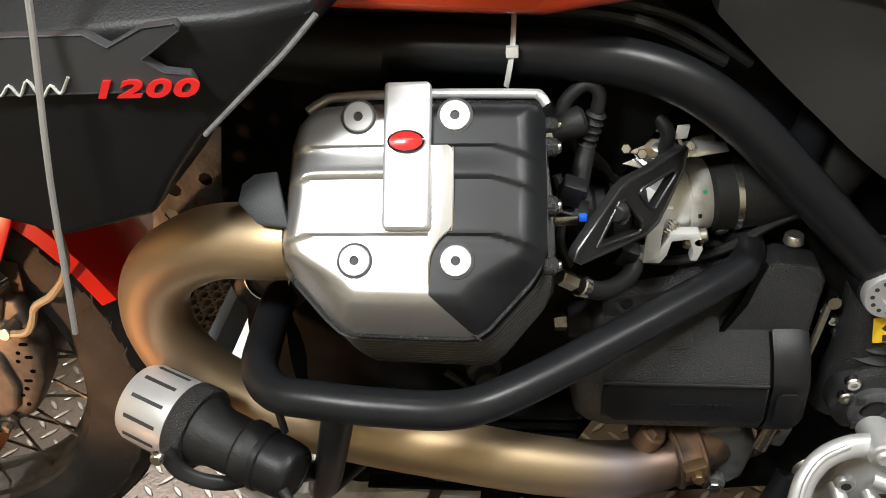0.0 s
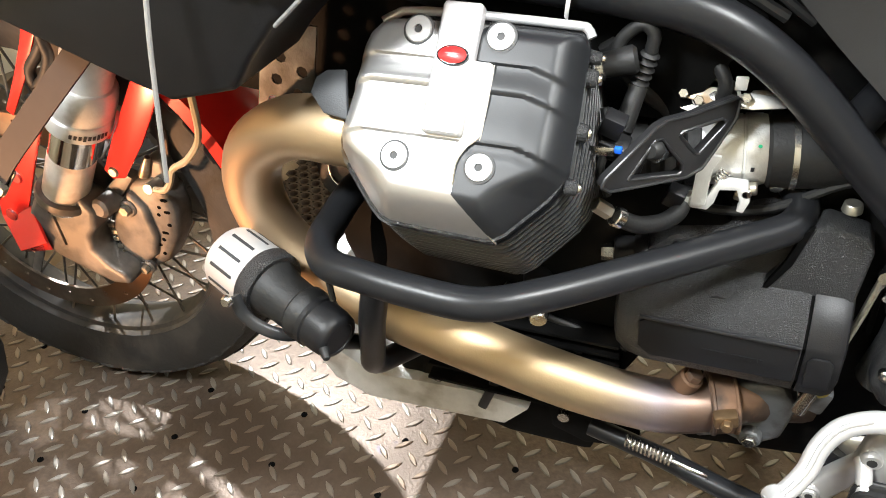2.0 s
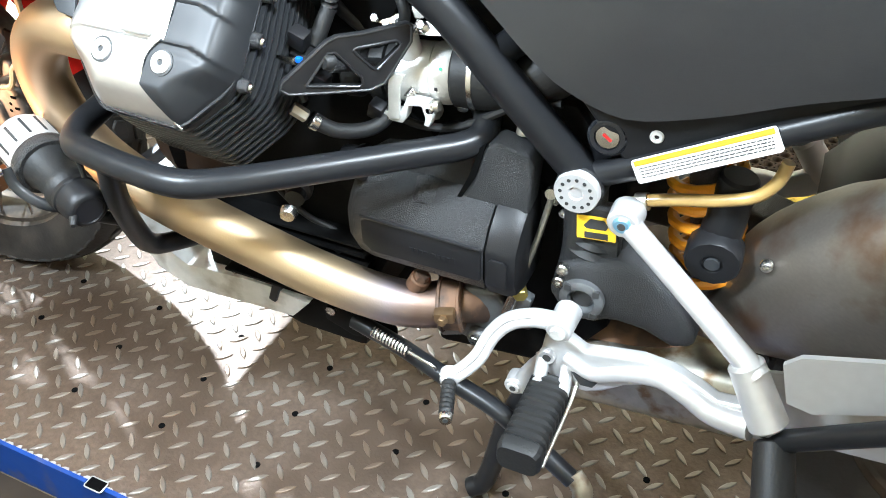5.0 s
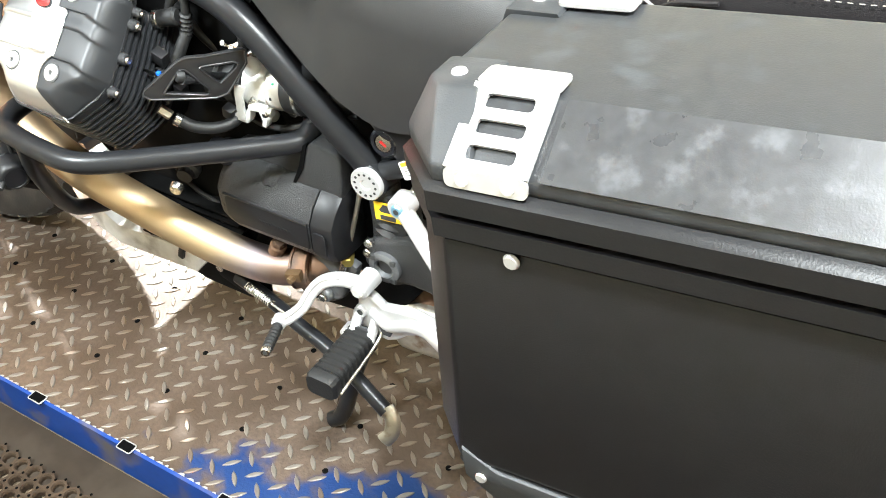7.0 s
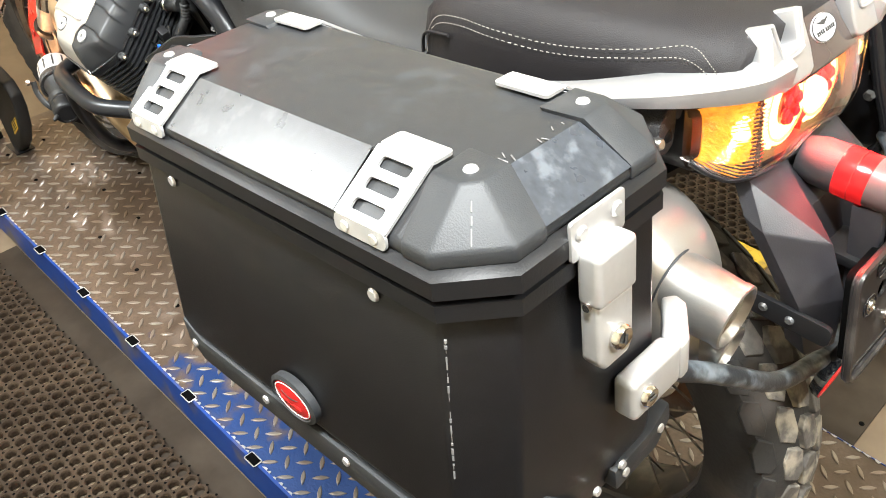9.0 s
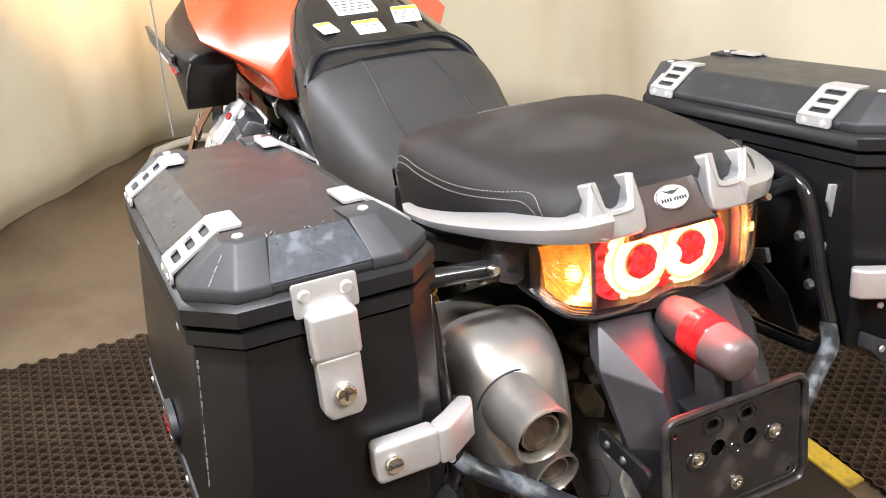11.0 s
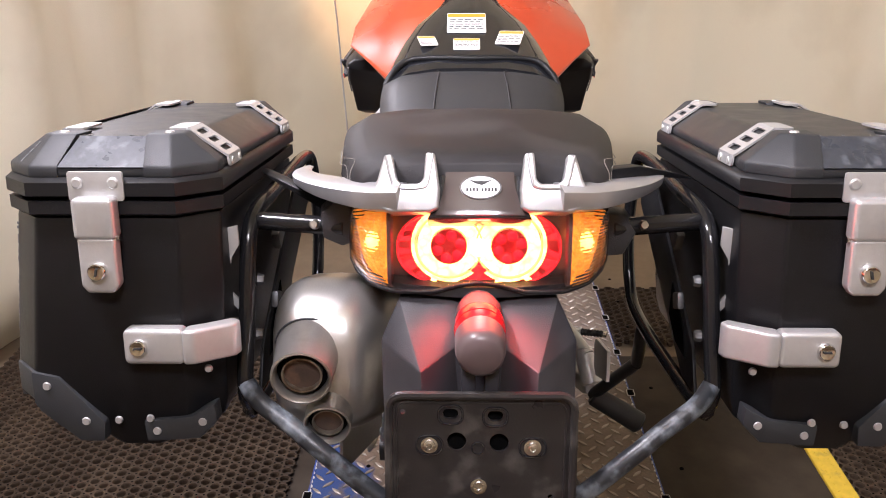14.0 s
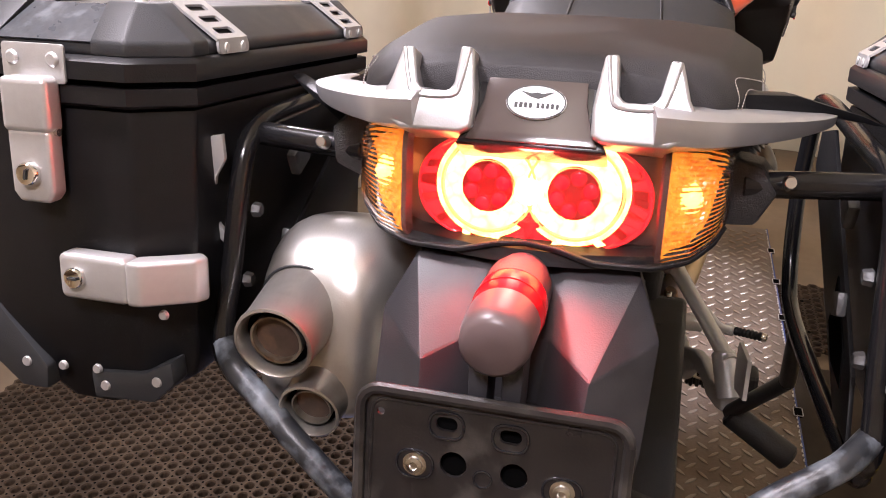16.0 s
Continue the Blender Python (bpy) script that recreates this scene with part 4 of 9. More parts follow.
def build_guard(s):
    pts = mirrored([(0.700, -0.060, 0.556), (0.712, -0.083, 0.548), (0.705, -0.105, 0.537), (0.66, -0.141, 0.534), (0.585, -0.203, 0.534), (0.52, -0.254, 0.534), (0.475, -0.278, 0.534), (0.42, -0.280, 0.536),
                    (0.37, -0.276, 0.538), (0.337, -0.268, 0.537), (0.318, -0.245, 0.537), (0.314, -0.215, 0.540), (0.316, -0.15, 0.545), (0.33, -0.07, 0.52)], s)
    guard = part("engine_guard", tube(pts, 0.0145, 20, 7), BLACK_TUBE, bike, "satin black tubular engine guard")
    pts = mirrored([(0.386, -0.278, 0.532), (0.372, -0.268, 0.480), (0.352, -0.240, 0.410), (0.336, -0.212, 0.366), (0.342, -0.185, 0.350), (0.375, -0.12, 0.338), (0.40, -0.06, 0.33)], s)
    part("guard_strut", tube(pts, 0.0125, 16, 6), BLACK_TUBE, guard)
    part("clip", rod(*mirrored([(0.338, -0.272, 0.500), (0.334, -0.270, 0.545)], s), 0.003, 0.003, 8), RUBBER, guard)
    p = Vector(mirrored([(0.704, -0.058, 0.553)], s)[0])
    part("guard_tab", box((0.03, 0.012, 0.03), Matrix.Translation(p), 0.003), BLACK_CAST, guard)


def build_fog_lamp(s):
    f, b = (Vector(p) for p in mirrored([(0.203, -0.231, 0.491), (0.340, -0.283, 0.468)], s))
    m, d = along(b, f)
    body = part("fog_lamp", lathe([(0.010, -0.006), (0.0190, -0.004), (0.0225, 0.004), (0.0235, 0.030), (0.0262, 0.034), (0.0262, 0.041), (0.0235, 0.044), (0.0245, 0.068), (0.0290, 0.082), (0.0325, 0.090), (0.0325, 0.098)], m, 28), RUBBER, bike,
                "round auxiliary lamp with black body and ribbed silver bezel")
    part("rubber_boot", lathe([(0.004, -0.0065), (0.0150, -0.0060), (0.0158, -0.0072), (0.0195, -0.0066), (0.0218, -0.0040), (0.0232, 0.004), (0.0240, 0.020), (0.0256, 0.0215), (0.0256, 0.0265), (0.0225, 0.028)], m, 28), BLACK_PLASTIC, body, "stepped rubber end cap")
    nub = m @ Vector((0.017, 0, -0.004))
    part("cable_nub", rod(nub, m @ Vector((0.024, 0, -0.016)), 0.005, 0.0035, 10, bevel=0.001), RUBBER, body)
    bez = part("bezel", lathe([(0.0325, 0.097), (0.0335, 0.104), (0.0330, 0.142), (0.0305, 0.147), (0.0285, 0.146), (0.0285, 0.138)], m, 32), SATIN, body, "silver ribbed bezel")
    for k in range(12):
        a = 2 * math.pi * k / 12
        part("groove", box((0.0012, 0.0030, 0.030), m @ Matrix.Rotation(a, 4, "Z") @ pose(0.0332, 0, 0.122)), GREY_PLASTIC, bez)
    part("lens", lathe([(0.0285, 0.138), (0.018, 0.142), (0.004, 0.1435)], m, 28), GLASS, body)
    bm = lathe([(0.0335, 0.082), (0.0350, 0.084), (0.0350, 0.098), (0.0335, 0.100)], m, 32)
    part("clamp_band", bm, BLACK_CAST, body)
    scr = Vector(mirrored([(0.247, -0.300, 0.500)], s)[0])
    part("bracket", tube([scr + Vector((0.002, 0.006, 0)), scr + Vector((0.012, 0.004, -0.022)), scr + Vector((0.040, 0.010, -0.040)), scr + Vector((0.075, 0.03, -0.045))], 0.006, 10, 5, flat=0.5), BLACK_TUBE, body)
    part("arm", rod(scr + Vector((0.075, 0.02 * (1 if s < 0 else -1), -0.046)), mirrored([(0.352, -0.236, 0.420)], s)[0], 0.008), BLACK_TUBE, body)
    part("screw", rod(scr, scr + Vector((0, -0.006 * (1 if s < 0 else -1), 0.001)), 0.006, 0.005, 14, bevel=0.001), STEEL, body)


for side in (-1, 1):
    build_header(side)
    build_guard(side)
    build_fog_lamp(side)


def build_engine_block():
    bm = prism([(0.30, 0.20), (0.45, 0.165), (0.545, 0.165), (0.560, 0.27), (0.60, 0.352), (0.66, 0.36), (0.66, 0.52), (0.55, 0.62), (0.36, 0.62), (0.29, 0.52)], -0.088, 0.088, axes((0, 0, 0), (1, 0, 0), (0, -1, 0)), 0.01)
    block = part("engine_block", bm, DARK, bike, "grimy dark engine case, deep shade kept in its colour")
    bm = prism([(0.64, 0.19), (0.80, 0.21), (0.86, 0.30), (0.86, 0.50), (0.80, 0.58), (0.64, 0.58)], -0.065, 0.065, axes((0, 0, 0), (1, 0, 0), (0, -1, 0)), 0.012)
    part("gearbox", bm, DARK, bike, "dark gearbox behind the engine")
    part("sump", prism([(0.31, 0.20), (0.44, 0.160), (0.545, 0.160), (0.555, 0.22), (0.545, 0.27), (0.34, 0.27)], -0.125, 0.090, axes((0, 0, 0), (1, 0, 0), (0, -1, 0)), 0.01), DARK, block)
    # sump fins
    for k in range(7):
        part("sump_fin", box((0.22, 0.004, 0.045), pose(0.46, -0.095 + 0.004 * (k % 2), 0.255 + 0.018 * k, 90, 0, 0), 0.001), DARK, block)
    part("oil_sender", lathe([(0.016, 0), (0.017, 0.020), (0.012, 0.024), (0.012, 0.034)], along((0.475, -0.085, 0.415), (0.49, -0.14, 0.408))[0], 16), RUBBER, block)
    part("sender_ring", rod((0.489, -0.137, 0.4085), (0.492, -0.147, 0.407), 0.011, 0.009, 16, bevel=0.001), STEEL, block)
    part("drain_nut", rod((0.522, -0.085, 0.333), (0.525, -0.101, 0.333), 0.0115, 0.009, 8, bevel=0.002), STEEL, block)
    part("nut_core", rod((0.525, -0.100, 0.333), (0.525, -0.1025, 0.333), 0.0045), INK_SHADE, block)
    # skid plate
    pts = [(0.165, 0.31), (0.18, 0.255), (0.215, 0.200), (0.26, 0.180), (0.44, 0.190), (0.47, 0.225), (0.40, 0.235), (0.27, 0.225), (0.235, 0.245), (0.205, 0.275), (0.19, 0.31)]
    skid = part("skid_plate", prism(pts, -0.155, 0.105, axes((0, 0, 0), (1, 0, 0), (0, -1, 0)), 0.003), CAST_ALU, bike, "bare alloy skid plate under the engine")
    # Added light blocker: its shadow shortens the lit triangle on the deck.
    lip = [(0.120, 0.305), (0.135, 0.250), (0.168, 0.203), (0.212, 0.199), (0.208, 0.212), (0.176, 0.220), (0.150, 0.258), (0.136, 0.305)]
    part("skid_shade_lip", prism(lip, -0.200, 0.030, axes((0, 0, 0), (1, 0, 0), (0, -1, 0)), 0.003), BLACK_TUBE, skid, "black lip added ahead of the skid plate to trim the light patch")
    part("skid_bracket", box((0.012, 0.02, 0.10), pose(0.43, -0.10, 0.26, 0, 20, 0), 0.003), BLACK_TUBE, skid)
    part("skid_bolt", rod((0.36, -0.104, 0.25), (0.36, -0.112, 0.25), 0.007, 0.006, 8), STEEL, skid)
    # oil cooler, with a perforated side
    holes = [[(x + 0.0058 * math.cos(k * 0.7854), z + 0.0058 * math.sin(k * 0.7854)) for k in range(8)] for x, z in ((0.234, 0.622), (0.242, 0.645), (0.250, 0.668), (0.258, 0.688), (0.262, 0.632), (0.270, 0.655))]
    shield = part("cooler_shield", punched([(0.214, 0.606), (0.262, 0.606), (0.276, 0.62), (0.292, 0.700), (0.238, 0.704)], holes, 0.0, 0.002, axes((0, -0.15, 0), (1, 0, 0), (0, -1, 0))), GREY_CAST, bike, "grey perforated oil cooler shield")
    part("shield_fold", prism([(0.208, 0.600), (0.264, 0.600), (0.264, 0.607), (0.212, 0.607)], 0.134, 0.152, axes((0, 0, 0), (1, 0, 0), (0, -1, 0)), 0.001), GREY_CAST, shield)
    # alternator front cover
    part("front_cover", rod((0.30, 0, 0.42), (0.24, 0, 0.42), 0.10, 0.085, 24, bevel=0.012), DARK, block)


def build_starter_cover():
    m = axes((0, 0, 0), (1, 0, 0), (0, -1, 0))          # x, z, outwards
    top = [(0.580, 0.455), (0.745, 0.458), (0.750, 0.500), (0.735, 0.524), (0.690, 0.530), (0.648, 0.514), (0.600, 0.504), (0.584, 0.492)]
    rings = [[(x, -0.050, z + 0.016) for x, z in top], [(x, -0.088, z + 0.002) for x, z in top], [(0.66 + (x - 0.66) * 0.96, -0.099, z - 0.006) for x, z in top]]
    cover = part("starter_cover", soften(loft(rings), 0.005, 2, 35), BLACK_CAST, bike, "textured black cover over the starter")
    sec = [(0.088, 0.482), (0.112, 0.474), (0.132, 0.456), (0.1430, 0.4385), (0.1445, 0.4340), (0.1440, 0.394), (0.134, 0.374), (0.108, 0.364), (0.06, 0.364), (0.05, 0.480)]
    ring = lambda x, f: [(x, -y * f + (1 - f) * -0.09, z * f + (1 - f) * 0.42) for y, z in sec]  # noqa: E731
    part("lower_cover", soften(loft([ring(x, f) for x, f in ((0.563, 0.62), (0.567, 0.80), (0.578, 0.93), (0.596, 0.995), (0.735, 1.0))]), 0.0018, 2, 22), BLACK_CAST, cover, smooth=28)
    part("cover_joint", loft([ring(x, 0.975) for x in (0.734, 0.739)]), PIT, cover, smooth=0)
    cap = part("end_cap", soften(loft([ring(x, f) for x, f in ((0.738, 1.015), (0.762, 1.015), (0.770, 0.95), (0.772, 0.86))]), 0.0018, 2, 22), BLACK_PLASTIC, cover, smooth=28)
    arch = [(-0.011, -0.018), (0.011, -0.018), (0.011, 0.012), (0.007, 0.017), (-0.007, 0.017), (-0.011, 0.012)]
    part("end_tab", prism(arch, 0, 0.0030, axes((0.7525, -0.1462, 0.413), (1, 0, 0), (0, -1, 0)), 0.0012), BLACK_PLASTIC, cap)
    part("lower_panel", prism([(0.590, 0.432), (0.598, 0.4375), (0.733, 0.4365), (0.733, 0.394), (0.602, 0.392), (0.590, 0.402)], 0.138, 0.1466, m, 0.0018), BLACK_PLASTIC, cover, "smooth lower panel below a raised edge")
    part("panel_edge", tube([(0.590, -0.1462, 0.4390), (0.66, -0.1468, 0.4385), (0.734, -0.1468, 0.4375)], 0.0019, 8, 3), BLACK_PLASTIC, cover)
    for k in range(9):
        part("wordmark", box((0.0040, 0.0012, 0.0050), pose(0.652 + 0.0058 * k + (0.004 if k > 3 else 0), -0.1470, 0.4125)), BLACK_PLASTIC, cover, "raised lettering, too faint to read" if k == 0 else "")
    fin = [(0.686, 0.464), (0.702, 0.461), (0.735, 0.452), (0.742, 0.458), (0.752, 0.459), (0.760, 0.452), (0.770, 0.462), (0.775, 0.528), (0.768, 0.540), (0.734, 0.548), (0.722, 0.540), (0.708, 0.502)]
    shield = part("side_shield", prism(fin, 0.080, 0.112, m, 0.007, 3), BLACK_CAST, cover, "textured side shield")
    part("shield_slot", prism([(0.716, 0.538), (0.724, 0.545), (0.713, 0.502), (0.694, 0.467), (0.690, 0.468), (0.706, 0.503)], 0.108, 0.1135, m), PIT, shield, smooth=0)
    part("shield_bolt", rod((0.752, -0.080, 0.546), (0.752, -0.080, 0.555), 0.009, 0.008, 12, bevel=0.001), ZINC, shield)
    plug = part("plug", lathe([(0.019, 0), (0.0205, 0.004), (0.019, 0.010), (0.017, 0.012), (0.0165, 0.026), (0.014, 0.030)], along((0.586, -0.112, 0.486), (0.552, -0.118, 0.487))[0], 20), BLACK_PLASTIC, cover)
    part("plug_bolt", rod((0.557, -0.117, 0.487), (0.545, -0.119, 0.487), 0.0095, 0.0088, 6, bevel=0.001), STEEL, plug)
    part("boss", rod((0.655, -0.092, 0.462), (0.657, -0.124, 0.453), 0.0235, 0.0175, 20, bevel=0.006), BLACK_CAST, cover)
    part("socket", lathe([(0.0115, 0), (0.0115, 0.003), (0.008, 0.003), (0.007, 0.001)], along((0.612, -0.096, 0.493), (0.612, -0.106, 0.494))[0], 16), INK_SHADE, cover)
    part("socket_screw", lathe([(0.005, 0.001), (0.005, 0.004), (0.002, 0.004)], along((0.612, -0.096, 0.493), (0.612, -0.106, 0.494))[0], 10), BLACK_GLOSS, cover)


def coil(a, b, r, wire, turns):
    """A small wound spring between two points."""
    m, d = along(a, b)
    return tube([m @ Vector((r * math.cos(2 * math.pi * turns * k / (turns * 10)), r * math.sin(2 * math.pi * turns * k / (turns * 10)), d * k / (turns * 10))) for k in range(turns * 10 + 1)], wire, 6, 1, smooth=False)


def build_throttle():
    a, b = Vector((0.568, -0.084, 0.584)), Vector((0.716, -0.064, 0.593))
    m, d = along(a, b)
    body = part("throttle_body", lathe([(0.026, 0.048), (0.0310, 0.050), (0.0316, 0.056), (0.0312, 0.0855), (0.0302, 0.0862), (0.0302, 0.0878), (0.0316, 0.0885), (0.0316, 0.102), (0.0304, 0.106), (0.026, 0.107)], m, 32), CAST_ALU, bike, "cast alloy throttle body with cable cam")
    part("intake_boot", lathe([(0.026, -0.012), (0.031, -0.008), (0.031, 0.006), (0.027, 0.010), (0.027, 0.018), (0.033, 0.022), (0.033, 0.036), (0.030, 0.038), (0.0335, 0.040), (0.0335, 0.050), (0.028, 0.054)], m, 24), RUBBER, body)
    part("air_boot", lathe([(0.030, 0.106), (0.0335, 0.109), (0.0342, 0.118), (0.0342, 0.150), (0.032, 0.175)], m, 24), RUBBER, body)
    clamp = part("hose_clip", lathe([(0.0344, 0.1250), (0.0352, 0.1255), (0.0352, 0.1305), (0.0344, 0.131)], m, 28), STEEL, body)
    part("clip_screw", rod((0.686, -0.078, 0.570), (0.688, -0.090, 0.563), 0.006, 0.006, 12, bevel=0.001), STEEL, clamp)
    part("cap", lathe([(0.025, 0), (0.025, 0.002), (0.021, 0.003), (0.019, 0.001), (0.008, 0.001), (0.007, 0.006), (0.003, 0.007)], axes((0.627, -0.096, 0.648), (1, 0, 0.1), (0.10, -0.55, 0.83)) @ Matrix.Diagonal((0.78, 0.78, 0.78, 1)), 28), STEEL, body, "zinc plated disc")
    part("cap_post", rod((0.627, -0.094, 0.646), (0.632, -0.085, 0.606), 0.012, 0.013, 14), CAST_ALU, body)
    lv = axes((0.594, -0.096, 0.648), (1, 0, 0.1), (0.05, -0.75, 0.65))
    for poly, z0, z1, mat in (([(-0.020, 0.010), (-0.014, 0.016), (0.014, 0.008), (0.034, 0.004), (0.038, -0.004), (0.030, -0.010), (0.006, -0.004)], 0.0, 0.0025, ZINC),
                              ([(-0.022, 0.004), (0.000, 0.000), (0.030, -0.014), (0.026, -0.020), (-0.006, -0.008)], -0.008, -0.005, STEEL),
                              ([(0.036, -0.002), (0.060, 0.002), (0.086, -0.002), (0.088, -0.010), (0.062, -0.012), (0.040, -0.010)], -0.006, -0.0035, STEEL)):
        part("lever", prism(poly, z0, z1, lv, 0.0006), mat, body)
    for x, z in ((0.600, 0.646), (0.613, 0.641), (0.650, 0.648)):
        part("pivot_nut", rod((x, -0.094, z), (x + 0.001, -0.1035, z + 0.006), 0.0048, 0.0045, 6, bevel=0.0008), STEEL, body)
    part("return_spring", coil((0.638, -0.110, 0.576), (0.645, -0.106, 0.586), 0.0050, 0.0009, 5), STEEL, body)
    part("end_tag", box((0.010, 0.003, 0.014), pose(0.645, -0.095, 0.662, 20, 0, 8), 0.001), STICKER, body, "small white tag")
    part("cable_stop", rod((0.655, -0.090, 0.648), (0.672, -0.084, 0.650), 0.0055, 0.0048, 12, bevel=0.001), ZINC, body)
    part("arm", prism([(0.619, 0.552), (0.632, 0.556), (0.634, 0.592), (0.640, 0.606), (0.624, 0.606), (0.621, 0.592)], 0.116, 0.120, axes((0, 0, 0), (1, 0, 0), (0, -1, 0)), 0.001), CAST_ALU, body)
    part("foot", prism([(0.612, 0.550), (0.634, 0.550), (0.639, 0.558), (0.642, 0.572), (0.656, 0.574), (0.660, 0.562), (0.658, 0.553), (0.664, 0.552), (0.668, 0.564), (0.664, 0.580), (0.640, 0.580), (0.633, 0.564), (0.612, 0.560)], 0.106, 0.118, axes((0, 0, 0), (1, 0, 0), (0, -1, 0)), 0.0015), CAST_ALU, body)
    part("link", rod((0.660, -0.108, 0.571), (0.672, -0.108, 0.573), 0.0058, 0.0058, 12, bevel=0.001), ZINC, body)
    part("link_end", rod((0.664, -0.100, 0.571), (0.664, -0.118, 0.571), 0.0045, 0.0045, 10, bevel=0.001), STEEL, body)
    for k in range(7):
        part("cast_mark", prism([(0.0, 0.0), (0.0035, 0.0), (0.0035, 0.0016), (0.0, 0.0016)], 0.0312, 0.0326, m @ Matrix.Rotation(math.pi, 4, "Z") @ axes((0, 0, 0.0925 + 0.0014 * (k % 2)), (0, math.cos(0.12 * k - 1.3), 0), (math.cos(0.12 * k - 0.5), math.sin(0.12 * k - 0.5), 0)), 0.0), GREY_INK, body)
    p0 = m @ Vector((0.0, 0.0, 0.097))
    out_dir = (Vector((0.669, -0.102, 0.611)) - p0).normalized()
    part("paint_dot", rod(p0 + out_dir * 0.0320, p0 + out_dir * 0.0329, 0.0017, 0.0017, 10), material("green_paint", (0.02, 0.35, 0.16), 0.4), body, "small green paint dot")
    # moulded guard with two openings
    g = axes((0.643, -0.112, 0), (0.678, 0.735, 0), (0.735, -0.678, 0))
    out = [(-0.1290, 0.6175), (-0.1258, 0.6240), (-0.0800, 0.6555), (-0.0698, 0.6585), (-0.0454, 0.6570), (-0.0010, 0.6590), (0.0024, 0.6560), (0.0010, 0.6400), (-0.0198, 0.6125), (-0.0284, 0.6020), (-0.0435, 0.5985), (-0.0861, 0.6050), (-0.1215, 0.6110)]
    hole1 = [(-0.1040, 0.6160), (-0.1020, 0.6190), (-0.0800, 0.6445), (-0.0740, 0.6435), (-0.0505, 0.6140), (-0.0500, 0.6065), (-0.0540, 0.6045)]
    hole2 = [(-0.0560, 0.6425), (-0.0532, 0.6440), (-0.0140, 0.6440), (-0.0095, 0.6405), (-0.0110, 0.6365), (-0.0335, 0.6180), (-0.0380, 0.6195), (-0.0540, 0.6385)]
    guard = part("guard_bracket", soften(punched(out, [hole1, hole2], -0.005, 0.003, g), 0.0014, 2, 50), GUARD_BLACK, bike, "moulded satin black guard with two triangular openings")
    for ring, lift in ((out, 0.0028), (hole1, 0.0028), (hole2, 0.0028)):
        part("guard_edge", tube([g @ Vector((x, z, lift)) for x, z in ring + ring[:1]], 0.0016, 8, 1, smooth=False), GUARD_BLACK, guard)
    part("guard_bolt", rod((0.592, -0.168, 0.634), (0.588, -0.178, 0.637), 0.0085, 0.0075, 14, bevel=0.002), RUBBER, guard)
    part("guard_stay", tube([(0.592, -0.174, 0.633), (0.600, -0.12, 0.610), (0.61, -0.075, 0.59)], 0.007, 10, 4), BLACK_CAST, guard)
    # injector, plug lead and small plumbing
    inj = part("injector", rod((0.568, -0.128, 0.668), (0.560, -0.150, 0.634), 0.0075, 0.0085, 14, bevel=0.002), RUBBER, bike, "black injector connector")
    part("connector", box((0.024, 0.018, 0.018), pose(0.556, -0.160, 0.627, 20, 15, 0), 0.002), BLACK_PLASTIC, inj)
    part("clip", box((0.006, 0.005, 0.005), pose(0.564, -0.182, 0.637), 0.001), material("blue_clip", (0.02, 0.12, 0.7), 0.4), inj)
    prof = []
    for k in range(6):
        prof += [(0.0062, 0.0062 * k), (0.0082, 0.0062 * k + 0.0022), (0.0062, 0.0062 * k + 0.0046)]
    lead = part("plug_lead", lathe(prof, along((0.566, -0.128, 0.662), (0.576, -0.128, 0.700))[0], 16), RUBBER, bike, "ribbed black plug lead")
    part("cable", tube([(0.575, -0.128, 0.697), (0.576, -0.128, 0.712), (0.566, -0.127, 0.718), (0.552, -0.128, 0.706), (0.548, -0.13, 0.692)], 0.0055, 10, 5), RUBBER, lead)
    part("plug_cap", rod((0.532, -0.140, 0.684), (0.566, -0.132, 0.692), 0.010, 0.012, 14, bevel=0.003), RUBBER, lead)
    part("cap_ring", rod((0.533, -0.140, 0.684), (0.540, -0.138, 0.6855), 0.0125, 0.0125, 14, bevel=0.001), STEEL, lead)
    part("vent_hose", tube([(0.631, -0.100, 0.646), (0.633, -0.100, 0.662), (0.627, -0.096, 0.674), (0.618, -0.086, 0.680)], 0.0060, 10, 5), RUBBER, bike, "thin black hose")
    oil = part("oil_hose", tube([(0.566, -0.172, 0.566), (0.582, -0.160, 0.553), (0.600, -0.140, 0.546), (0.612, -0.120, 0.548), (0.612, -0.095, 0.556)], 0.0078, 12, 5), RUBBER, bike, "black oil hose")
    part("fitting", rod((0.548, -0.182, 0.583), (0.560, -0.176, 0.572), 0.0068, 0.0068, 6, bevel=0.001), ZINC, oil)
    part("hose_band", rod((0.563, -0.174, 0.569), (0.569, -0.170, 0.5635), 0.0092, 0.0092, 16, bevel=0.001), STEEL, oil)
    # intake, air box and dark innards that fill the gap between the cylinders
    # Plain slab in the near-black colour keeps this gap in shade.
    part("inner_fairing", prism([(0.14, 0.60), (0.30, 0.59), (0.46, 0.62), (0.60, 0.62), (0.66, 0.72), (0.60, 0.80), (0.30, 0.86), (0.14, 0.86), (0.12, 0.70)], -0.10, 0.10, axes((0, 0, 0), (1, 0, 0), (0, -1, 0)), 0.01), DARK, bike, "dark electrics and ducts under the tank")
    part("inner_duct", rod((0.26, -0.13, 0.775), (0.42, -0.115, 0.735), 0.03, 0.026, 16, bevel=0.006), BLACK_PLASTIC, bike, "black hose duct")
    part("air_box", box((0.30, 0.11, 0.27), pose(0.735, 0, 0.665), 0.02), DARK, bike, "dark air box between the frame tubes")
    part("throttle_rear_hose", tube([(0.74, -0.082, 0.600), (0.78, -0.06, 0.62), (0.80, -0.02, 0.66)], 0.03, 14, 4), RUBBER, bike)


